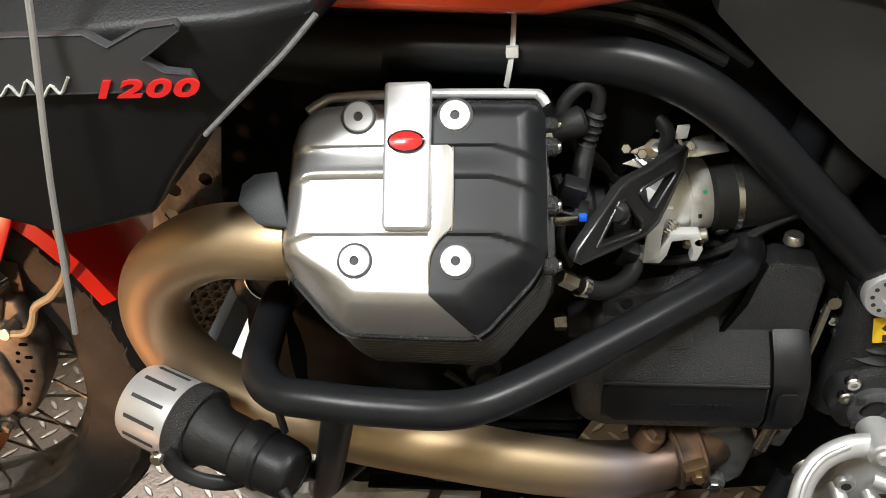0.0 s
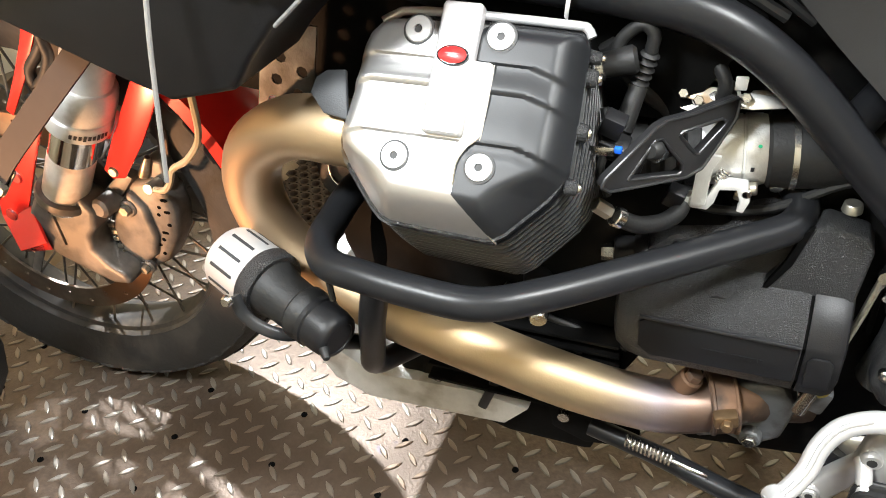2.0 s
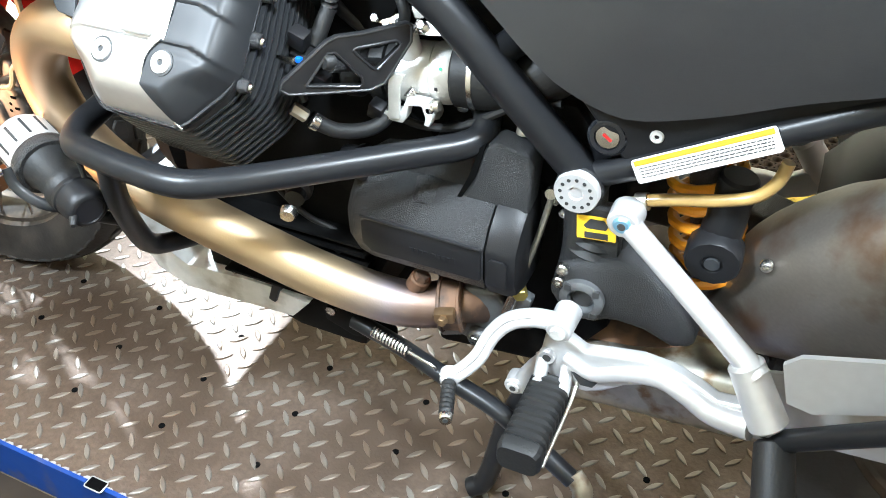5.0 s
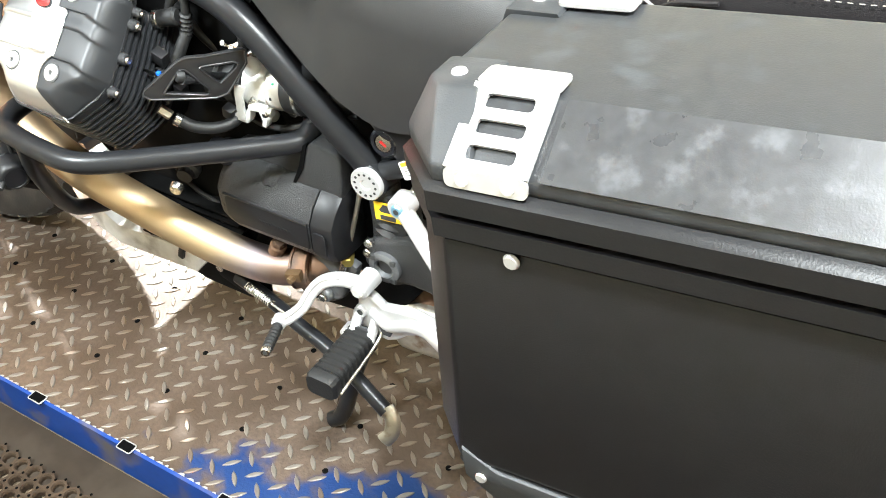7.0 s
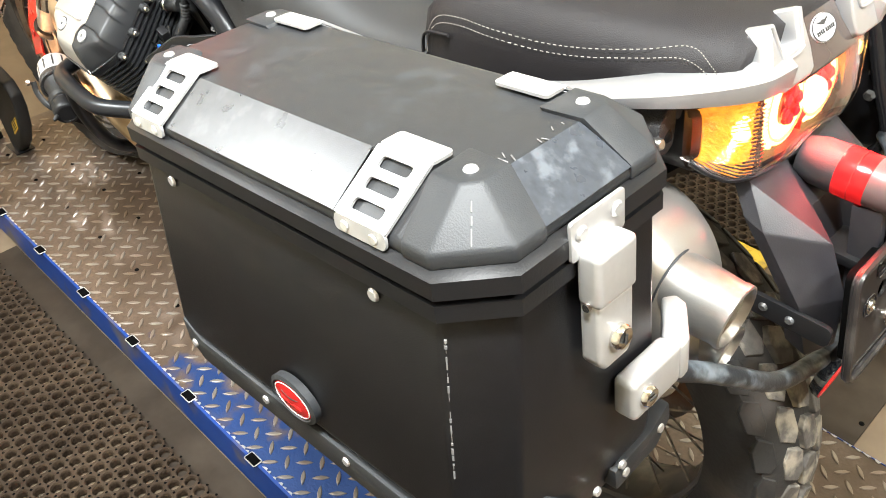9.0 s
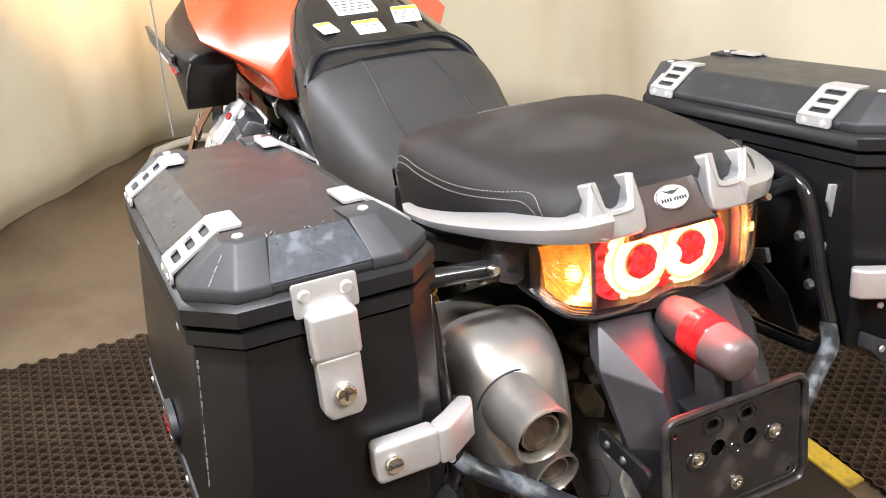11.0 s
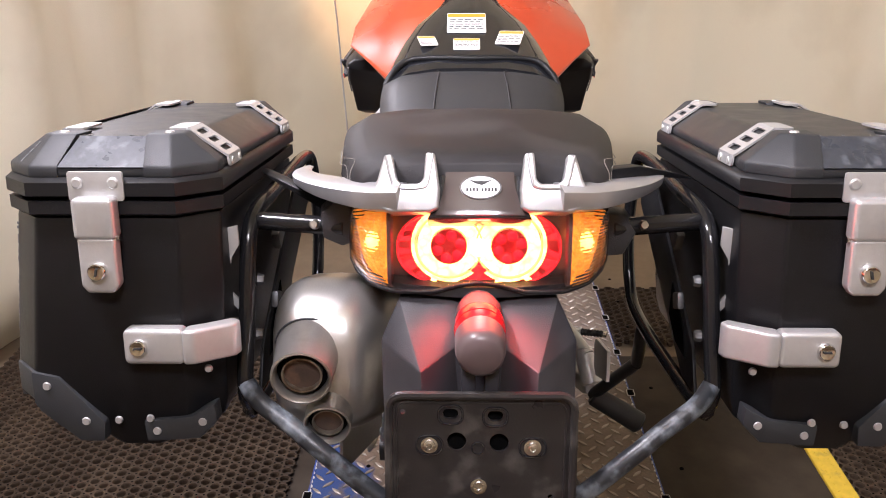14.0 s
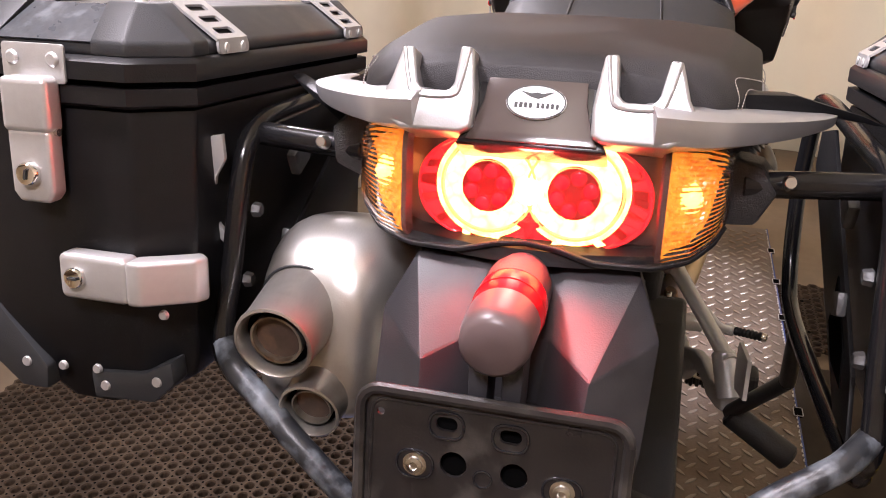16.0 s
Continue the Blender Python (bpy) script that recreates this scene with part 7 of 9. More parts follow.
    part("toe_eye", rod(a - (b - a) * 0.15, a + (b - a) * 0.12, 0.0105, 0.0100, 16, bevel=0.002), SATIN, lev)
    m, d = along(a, b)
    prof = []
    for k in range(7):
        prof += [(0.0062, 0.008 + 0.0066 * k), (0.0078, 0.010 + 0.0066 * k), (0.0078, 0.0122 + 0.0066 * k), (0.0062, 0.0142 + 0.0066 * k)]
    tip = part("toe_peg", lathe(prof, m, 14), RUBBER, lev, "ribbed rubber toe peg")
    part("toe_cap", rod(b - (b - a).normalized() * 0.008, b, 0.0074, 0.0068, 16, bevel=0.001), STEEL, tip)
    part("toe_hole", rod(b, b + (b - a).normalized() * 0.0006, 0.0028), INK_SHADE, tip)
    if s < 0:
        r = part("gear_rod", tube([(0.790, -0.092, 0.492), (0.778, -0.098, 0.43), (0.757, -0.104, 0.345)], 0.0036, 8, 4), ZINC, bike, "thin gear linkage rod")
        part("rod_end", rod((0.760, -0.104, 0.354), (0.750, -0.106, 0.318), 0.0072, 0.0072, 12, bevel=0.001), STEEL, r)
        part("rod_nut", rod((0.757, -0.092, 0.357), (0.768, -0.112, 0.356), 0.0085, 0.0085, 6, bevel=0.001), YELLOW_ZINC, r)
        part("rod_top", rod((0.790, -0.084, 0.493), (0.790, -0.102, 0.496), 0.006, 0.006, 10), STEEL, r)
        part("rod_joint", box((0.024, 0.016, 0.030), pose(0.764, -0.098, 0.335, 0, 15, 0), 0.004), GREY_CAST, r)
    # passenger footrest with its plate
    rest = part("passenger_footrest", rod(lie(1.052, 0.372, 0.0), (1.072, o * 0.300, 0.325), 0.0185, 0.0195, 16, bevel=0.004), RUBBER, bike, "black rubber passenger footrest")
    heel = [(1.038, 0.470), (1.050, 0.484), (1.160, 0.520), (1.170, 0.470), (1.072, 0.424), (1.050, 0.428)]
    part("heel_plate", soften(loft([[(x, o * (0.214 + t), z) for x, z in heel] for t in (0, 0.005)]), 0.0015, 2, 40), SATIN, rest, "smooth pale heel plate")


def build_swingarm():
    m = axes((0, 0, 0), (1, 0, 0), (0, -1, 0))
    for s in (-1, 1):
        mm = m if s < 0 else m @ Matrix.Diagonal((1, 1, -1, 1))
        shape = [(0.792, 0.392), (0.800, 0.412), (0.835, 0.424), (0.900, 0.418), (1.00, 0.392), (1.12, 0.362), (1.33, 0.352), (1.36, 0.32), (1.33, 0.288), (1.12, 0.305), (1.00, 0.330), (0.90, 0.345), (0.845, 0.348), (0.810, 0.362)]
        if s < 0:
            shape = [(0.800, 0.382), (0.806, 0.414), (0.832, 0.432), (0.872, 0.444), (0.902, 0.442), (0.930, 0.422), (0.952, 0.388), (0.962, 0.360), (0.938, 0.348), (0.905, 0.362), (0.872, 0.364), (0.850, 0.352), (0.815, 0.356)]
        arm = part("swingarm", prism(shape, 0.060 if s < 0 else 0.085, 0.118 if s < 0 else 0.150, mm, 0.013, 4), BLACK_CAST, bike, "satin black swingarm")
        o = -1 if s < 0 else 1
        ring = part("pivot_ring", lathe([(0.024, -0.004), (0.024, 0.009), (0.021, 0.011), (0.0150, 0.011), (0.0125, 0.003), (0.006, 0.003)], along((0.839, o * 0.116, 0.388), (0.839, o * 0.2, 0.389))[0], 28), GREY_CAST, arm, "notched grey pivot ring")
        for k in range(4):
            a = radians(45 + 90 * k)
            part("ring_notch", box((0.007, 0.007, 0.004), along((0.839, o * 0.116, 0.388), (0.839, o * 0.2, 0.389))[0] @ pose(0.0215 * math.cos(a), 0.0215 * math.sin(a), 0.0100)), INK_SHADE, ring, smooth=0)
        part("pivot_core", lathe([(0.011, 0.003), (0.011, 0.0045), (0.004, 0.0048)], along((0.839, o * 0.116, 0.388), (0.839, o * 0.2, 0.389))[0], 8), INK_SHADE, ring)
        for x, z in ((0.815, 0.420), (0.812, 0.402)):
            screw((x, o * 0.121, z), (0, o, 0), 0.0070, arm, STEEL)
        part("arm_bolt", rod((0.905, o * 0.1, 0.412), (0.905, o * 0.113, 0.412), 0.008, 0.007, 6), BLACK_CAST, arm)
    part("bellows", lathe([(0.028, 0.0), (0.033, 0.006), (0.027, 0.012), (0.032, 0.018), (0.026, 0.024), (0.030, 0.030), (0.024, 0.036)], along((0.838, -0.082, 0.428), (0.842, -0.080, 0.48))[0], 24), RUBBER, bike, "ribbed rubber drive bellows")
    st = part("maker_sticker", prism(rounded(0.040, 0.026, 0.001), 0, 0.001, axes((0.843, -0.112, 0.477), (0.97, 0, 0.12), (0, -1, 0.1))), STICKER_YELLOW, bike, "yellow sticker with a black emblem shape", smooth=0)
    bm = prism([(-0.013, 0.002), (-0.006, 0.010), (0.008, 0.010), (0.013, 0.004), (0.010, -0.001), (-0.010, -0.001)], 0.001, 0.0014, axes((0.843, -0.112, 0.477), (0.97, 0, 0.12), (0, -1, 0.1)))
    prism([(-0.012, -0.012), (0.012, -0.012), (0.012, -0.005), (-0.012, -0.005)], 0.001, 0.0014, axes((0.843, -0.112, 0.477), (0.97, 0, 0.12), (0, -1, 0.1)), bm=bm)
    part("emblem", bm, INK_SHADE, st, smooth=0)
    part("sticker_bracket", box((0.05, 0.02, 0.07), pose(0.842, -0.098, 0.462), 0.006), BLACK_CAST, bike, "black bracket")
    # shock absorber with yellow spring
    a, b = Vector((0.925, -0.040, 0.545)), Vector((0.955, -0.030, 0.36))
    mm, d = along(a, b)
    shock = part("shock_absorber", lathe([(0.018, -0.03), (0.022, 0.0), (0.017, 0.02), (0.017, d)], mm, 18), BLACK_CAST, bike, "shock absorber with a yellow spring")
    pts = [mm @ Vector((0.034 * math.cos(2 * math.pi * k / 14), 0.034 * math.sin(2 * math.pi * k / 14), 0.01 + 0.024 * k / 14)) for k in range(14 * 6)]
    part("spring", tube(pts, 0.0062, 8, 1, smooth=False), SPRING, shock, "yellow coil spring")
    km = along((0.955, -0.070, 0.462), (0.957, -0.105, 0.459))[0]
    knob = part("preload_knob", lathe([(0.026, 0), (0.028, 0.003), (0.028, 0.026), (0.026, 0.030), (0.011, 0.030), (0.010, 0.028)], km, 14), BLACK_PLASTIC, bike, "notched black adjuster knob")
    part("knob_screw", lathe([(0.0075, 0.026), (0.0075, 0.031), (0.002, 0.031)], km, 12), GREY_PLASTIC, knob)
    part("knob_post", rod((0.955, -0.070, 0.462), (0.962, -0.068, 0.545), 0.021, 0.019, 16, bevel=0.003), BLACK_PLASTIC, knob)
    hose = part("breather_hose", tube([(0.862, -0.098, 0.500), (0.880, -0.100, 0.513), (0.91, -0.098, 0.522), (0.95, -0.094, 0.530), (0.98, -0.092, 0.542), (0.995, -0.090, 0.562), (0.999, -0.088, 0.582)], 0.0062, 12, 5), HOSE, bike, "amber translucent breather hose")
    part("hose_clip", rod((0.876, -0.100, 0.511), (0.887, -0.100, 0.515), 0.009, 0.009, 12), ZINC, hose)
    # side stand, folded
    leg = part("side_stand", tube([(0.545, -0.112, 0.232), (0.62, -0.125, 0.225), (0.69, -0.145, 0.222), (0.76, -0.160, 0.215), (0.815, -0.175, 0.196), (0.868, -0.186, 0.170)], 0.0115, 14, 5), BLACK_TUBE, bike, "black folded side stand")
    part("stand_foot", tube([(0.868, -0.186, 0.180), (0.882, -0.192, 0.166), (0.884, -0.200, 0.145), (0.874, -0.208, 0.130)], 0.012, 10, 4, flat=0.4), ZINC, leg, "worn bent foot")
    part("stand_bracket", prism([(0.49, 0.27), (0.52, 0.255), (0.60, 0.228), (0.60, 0.212), (0.54, 0.200), (0.50, 0.215)], 0.096, 0.112, m, 0.004), DARK, leg)
    part("stand_bolt", rod((0.515, -0.112, 0.243), (0.515, -0.121, 0.243), 0.008, 0.007, 8), STEEL, leg)
    a, b = Vector((0.588, -0.140, 0.254)), Vector((0.640, -0.146, 0.246))
    mm, d = along(a, b)
    part("spring", tube([mm @ Vector((0.0058 * math.cos(2 * math.pi * k / 8), 0.0058 * math.sin(2 * math.pi * k / 8), d * k / 96)) for k in range(97)], 0.0014, 6, 1, smooth=False), STEEL, leg, "bright coil spring")
    part("spring_hook", tube([b, b + Vector((0.02, -0.002, -0.004)), b + Vector((0.034, -0.002, -0.008)), b + Vector((0.038, -0.001, -0.014))], 0.0022, 8, 4), STEEL, leg)
    # centre stand and exhaust collector under the gearbox
    for s in (-1, 1):
        part("centre_stand", tube([(0.80, s * 0.07, 0.24), (0.76, s * 0.10, 0.14), (0.74, s * 0.13, 0.03), (0.72, s * 0.14, 0.008)], 0.014, 12, 4), BLACK_TUBE, bike, "black centre stand leg")
    part("exhaust_collector", soften(box((0.26, 0.15, 0.10), pose(0.93, 0.0, 0.225, 0, -6, 0), 0.03, 4), 0.002, 1), ZINC, bike, "rusty brown exhaust collector box")


def build_muffler():
    ax = [(0.955, -0.020, 0.345, 0.030, 0.045), (1.00, -0.042, 0.405, 0.048, 0.080), (1.08, -0.075, 0.470, 0.060, 0.100), (1.22, -0.118, 0.560, 0.068, 0.102), (1.34, -0.142, 0.628, 0.071, 0.098), (1.43, -0.160, 0.674, 0.071, 0.093)]

    def hull(rows, power):
        secs = [[(x + k * b, y + a, z + b) for a, b in ring_of(0, 0, ry, rz, 32, power)] for x, y, z, ry, rz, k in rows]
        return loft([[tuple(p) for p in r] for r in zip(*[smooth_path([q[i] for q in secs], 4) for i in range(32)])])
    muf = part("muffler", hull([(*r, 0.0) for r in ax], 2.6), MUFFLER, bike, "brushed steel twin-outlet muffler, scuffed", smooth=60)
    cap = [(1.405, -0.155, 0.662, 0.0725, 0.0955, -0.1), (1.440, -0.162, 0.681, 0.0725, 0.0945, -0.15), (1.482, -0.168, 0.697, 0.0690, 0.0880, -0.22), (1.518, -0.172, 0.703, 0.0590, 0.0740, -0.28), (1.540, -0.174, 0.702, 0.0460, 0.0580, -0.30), (1.548, -0.174, 0.700, 0.030, 0.040, -0.30)]
    part("end_cap", hull(cap, 3.2), CAP_STEEL, muf, "pale satin end cap", smooth=50)
    for x0, y0, z0, ry, rz, w in ((1.400, -0.154, 0.659, 0.0735, 0.0965, 0.004), (1.150, -0.098, 0.517, 0.0655, 0.1025, 0.003)):
        bm = loft([[(x0 + dx, y0 + a, z0 + dx * 0.45 + b) for a, b in ring_of(0, 0, ry * f, rz * f, 28, 2.8)] for dx, f in ((-w, 0.985), (-w * 0.5, 1.008), (w * 0.5, 1.008), (w, 0.985))])
        part("muffler_seam", bm, SATIN, muf, "raised seam", smooth=60)

    def tip(c, way, r, root, cut):
        """A sleeve that widens out of the cap, its mouth cut aslant."""
        m, _ = along(c, Vector(c) + Vector(way))
        up = (m.to_3x3().inverted() @ Vector((0, 0, 1))).to_2d().normalized()
        slant = lambda p, h: m @ Vector((p[0], p[1], h - cut * (p[0] * up.x + p[1] * up.y)))  # noqa: E731
        ring = lambda rad, h, full=True: [slant((rad * math.cos(t), rad * math.sin(t)), h) if full else m @ Vector((rad * math.cos(t), rad * math.sin(t), h)) for t in spread(0, 2 * math.pi, 36)[:-1]]  # noqa: E731
        own = loft([ring(r * 1.16, -root, False), ring(r * 1.10, -root * 0.55), ring(r * 1.0, -0.006), ring(r * 1.03, -0.002), ring(r * 1.02, 0.002), ring(r * 0.95, 0.003), ring(r * 0.88, 0.000), ring(r * 0.86, -0.014)])
        t = part("muffler_tip", own, CAP_STEEL, muf, "tapered outlet sleeve, mouth cut aslant")
        # Black sheet closes the mouth and paints the bore's shade.
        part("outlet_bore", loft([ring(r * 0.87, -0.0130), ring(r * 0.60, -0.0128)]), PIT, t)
        part("outlet_pipe", loft([ring(r * 0.68, -0.0135), ring(r * 0.68, -0.0040), ring(r * 0.62, -0.0040), ring(r * 0.60, -0.020)]), ZINC, t, "inner pipe")
        part("outlet_soot", loft([ring(r * 0.61, -0.0110), ring(r * 0.30, -0.0112)]), RUST, t)
        part("sleeve_seam", tube(ring(r * 1.165, -root * 0.72) + ring(r * 1.165, -root * 0.72)[:1], 0.0012, 6, 1, smooth=False), GREY_PLASTIC, t)
    tip((1.582, -0.187, 0.724), (0.95, 0.03, -0.02), 0.0320, 0.088, -0.04)
    tip((1.575, -0.164, 0.660), (0.95, 0.03, -0.05), 0.0255, 0.078, -0.04)
    sh = [(1.030, 0.328), (1.12, 0.322), (1.32, 0.385), (1.32, 0.47), (1.12, 0.418), (1.048, 0.385)]
    part("heat_shield", prism(sh, -0.003, 0.003, axes((0, 0.062, 0), (1, -0.20, 0), (-0.20, -1, 0)), 0.004), STRAP_ALU, muf, "smooth bright heat shield")
    screw((1.005, -0.095, 0.470), (0, -1, 0), 0.006, muf, STEEL)
    part("muffler_strap", box((0.02, 0.004, 0.10), pose(1.36, -0.220, 0.64, 0, -30, 0), 0.001), SATIN, muf)


AXLE_R = Vector((1.330, 0.0, 0.320))


LAMP = axes((1.535, 0, 0.8505), (0, 1, 0), (0.985, 0, 0.12))      # x across, y up, z rearwards


def between(x, table):
    """Straight lines through the (x, y) pairs of a table."""
    for (x0, y0), (x1, y1) in zip(table, table[1:]):
        if x <= x1:
            return y0 + (y1 - y0) * max(0.0, x - x0) / (x1 - x0)
    return table[-1][1]


def lens_point(u, v, depth=0.0):
    """On the tail light's bowed lens: u across, v 0..1 from its lower to its upper edge, depth below the surface."""
    a = abs(u)
    low = between(a, ((0, -0.038), (0.022, -0.041), (0.050, -0.049), (0.092, -0.050), (0.118, -0.044), (0.134, -0.032), (0.142, -0.020)))
    top = between(a, ((0, 0.046), (0.080, 0.045), (0.120, 0.042), (0.134, 0.037), (0.142, 0.030)))
    back = -0.062 * (1 - (1 - min(1.0, a / 0.1421) ** 2.7) ** (1 / 2.7)) + 0.006
    edge = -0.013 * abs(2 * v - 1) ** 7
    squeeze = 1 - depth * 2.2
    return LAMP @ Vector((u * squeeze, (low + (top - low) * v) * squeeze, back + edge - depth))


def lens_sheet(us, vs, depth, thick, relief=None):
    """A curved sheet that follows the lens, with its own thickness."""
    bm = bmesh.new()
    front = [[bm.verts.new(lens_point(u, v, depth - (relief(u, v) if relief else 0.0))) for u in us] for v in vs]
    back = [[bm.verts.new(lens_point(u, v, depth + thick)) for u in us] for v in vs]
    for j in range(len(vs) - 1):
        for i in range(len(us) - 1):
            bm.faces.new((front[j][i], front[j][i + 1], front[j + 1][i + 1], front[j + 1][i]))
            bm.faces.new((back[j][i], back[j + 1][i], back[j + 1][i + 1], back[j][i + 1]))
    n, k = len(vs) - 1, len(us) - 1
    for i in range(k):
        bm.faces.new((front[0][i], back[0][i], back[0][i + 1], front[0][i + 1]))
        bm.faces.new((front[n][i], front[n][i + 1], back[n][i + 1], back[n][i]))
    for j in range(n):
        bm.faces.new((front[j][0], front[j + 1][0], back[j + 1][0], back[j][0]))
        bm.faces.new((front[j][k], back[j][k], back[j + 1][k], front[j + 1][k]))
    return bm


def build_tail_light():
    m = LAMP
    edge = [(-0.141, 0.028), (-0.133, 0.038), (-0.080, 0.047), (0.080, 0.047), (0.133, 0.038), (0.141, 0.028), (0.142, -0.022), (0.134, -0.034), (0.118, -0.046), (0.092, -0.052), (0.050, -0.051), (0.022, -0.043),
            (0.0, -0.040), (-0.022, -0.043), (-0.050, -0.051), (-0.092, -0.052), (-0.118, -0.046), (-0.134, -0.034), (-0.142, -0.022)]
    lamp = part("tail_light", prism(edge, -0.098, -0.058, m, 0.006), BLACK_PLASTIC, bike, "lit red tail light between amber indicators under one clear lens")
    part("shell", lens_sheet(spread(-0.136, 0.136, 48), spread(0.02, 0.98, 14), 0.030, 0.003), SHELL, lamp, "smoky mirror shell behind the lens, red glow tinted in", smooth=50)
    base = ring_of(0, -0.0045, 0.0860, 0.0435, 48, 2.4)
    part("red_reflector", prism(base, -0.034, -0.0255, m, 0.002), RED_LENS, lamp, "glowing red reflector behind the lens")
    part("reflector_rim", tube([m @ Vector((x * 1.012, y * 1.02, -0.026)) for x, y in base + base[:1]], 0.0016, 8, 1, smooth=False), RED_LENS, lamp)
    for s in (-1, 1):
        c = m @ pose(s * 0.0320, 0.000, 0)
        ring = part("lamp_ring", lathe([(0.0335, -0.027), (0.0335, -0.0175), (0.0300, -0.0190), (0.0240, -0.0195), (0.0205, -0.0165), (0.0200, -0.024)], c, 40), RED_HOT, lamp, "bright lit reflector bowl")
        part("ring_edge", lathe([(0.0362, -0.027), (0.0362, -0.0165), (0.0345, -0.0165), (0.0345, -0.027)], c, 40, close=True), RING_EDGE, ring)
        part("outer_ring", lathe([(0.0405, -0.027), (0.0400, -0.0180), (0.0370, -0.0170), (0.0370, -0.027)], c, 40, close=True), RED_HOT, ring)
        led = part("diode_disc", lathe([(0.0196, -0.024), (0.0192, -0.0145), (0.003, -0.0140)], c, 24), RED_DIM, lamp, "dark red disc with small diodes")
        for k in range(6):
            a = 2 * math.pi * k / 6 + 0.3
            q = c @ pose(0.0126 * math.cos(a), 0.0126 * math.sin(a), 0)
            part("diode", lathe([(0.0056, -0.0145), (0.0052, -0.0112), (0.0022, -0.0098)], q, 12), DIODE, led)
            part("diode_bezel", lathe([(0.0064, -0.0144), (0.0064, -0.0128), (0.0057, -0.0128), (0.0057, -0.0144)], q, 14, close=True), RED_BADGE, led)
        rnd = random.Random(4)
        for k in range(17):
            a = radians(-100 + 8.0 * k) if s > 0 else radians(280 - 8.0 * k)
            r0 = 0.0412 + 0.0015 * rnd.random()
            r1 = r0 + 0.010 + 0.009 * rnd.random()
            while r1 > r0 and abs((0.0320 + r1 * math.cos(a) * s) / 0.0860) ** 2.3 + abs((0.84 * r1 * math.sin(a) + 0.0045) / 0.0425) ** 2.3 > 1:
                r1 -= 0.0005
            if r1 < r0 + 0.0015:
                continue
            u, w2 = radians(3.4 + 0.8 * rnd.random()), radians(rnd.uniform(-5, 5))
            q4 = [(r0 * math.cos(a - u), 0.86 * r0 * math.sin(a - u)), (r1 * math.cos(a - u + w2), 0.84 * r1 * math.sin(a - u + w2)), (r1 * math.cos(a + u + w2), 0.84 * r1 * math.sin(a + u + w2)), (r0 * math.cos(a + u), 0.86 * r0 * math.sin(a + u))]
            part("facet", prism(q4, -0.027, -0.021 - rnd.uniform(0, 0.003), c), (RED_DIM, RED_LENS, RED_DIM, RED_HOT, RED_LENS, RED_BADGE)[rnd.randrange(6)], ring, smooth=0)
        # indicator: amber bowl with a bulb, behind the ribbed end of the lens
        us = [s * u for u in spread(0.0985, 0.1385, 22)]
        ind = part("indicator", lens_sheet(us, spread(0.05, 0.95, 20), 0.0085, 0.002, lambda u, v: 0.0016 * math.sin(v * 52) * math.sin(abs(u) * 900)), AMBER, lamp, "amber indicator behind a ribbed clear lens", smooth=0)
        part("bulb", lathe([(0.0070, 0), (0.0085, 0.008), (0.006, 0.015), (0.002, 0.018)], m @ pose(s * 0.113, 0.004, -0.028), 16), AMBER_LIT, ind)
        part("divider", lens_sheet([s * u for u in spread(0.0945, 0.0985, 2)], spread(0.04, 0.96, 12), 0.006, 0.010), SHELL, lamp)
    star = [(0, 0.014), (0.004, 0.004), (0.0125, 0.0), (0.004, -0.004), (0, -0.014), (-0.004, -0.004), (-0.0125, 0.0), (-0.004, 0.004)]
    part("centre_web", prism(star, -0.026, -0.0165, m @ pose(0, -0.0265, 0), 0.001), RED_BADGE, lamp, "dark red star between the bowls")
    part("centre_web", prism([(-0.007, 0.005), (0.007, 0.005), (0, -0.009)], -0.026, -0.0165, m @ pose(0, 0.0310, 0), 0.001), RED_BADGE, lamp)
    ribs = lambda u, v: 0.0007 * math.cos(v * 2 * math.pi * 23) * ease((abs(u) - 0.096) / 0.006)  # noqa: E731
    us = spread(-0.1419, -0.096, 22) + spread(-0.094, 0.094, 30) + spread(0.096, 0.1419, 22)
    lens = part("outer_lens", lens_sheet(us, spread(0, 1, 92), 0.0, 0.0022, ribs), GLASS, lamp, "clear outer lens, ribbed over the indicators", smooth=60)
    lens.visible_shadow = False
    part("lens_frame", tube([lens_point(u, 1.0, 0.004) for u in spread(-0.140, 0.140, 40)], 0.0028, 8, 1, smooth=False), BLACK_GLOSS, lamp, "dark gloss upper edge")
    part("lens_frame", tube([lens_point(u, 0.0, 0.0012) for u in spread(-0.140, 0.140, 40)], 0.0030, 8, 1, smooth=False), BLACK_PLASTIC, lamp)
    part("lamp_chin", loft([[(1.470, y, 0.812), (1.532 - 1.6 * y * y, y, 0.812 - 0.006), (1.536 - 2.0 * y * y, y, 0.796), (1.470, y, 0.786)] for y in spread(-0.105, 0.105, 16)]), BLACK_PLASTIC, lamp, "matt black chin under the lens")


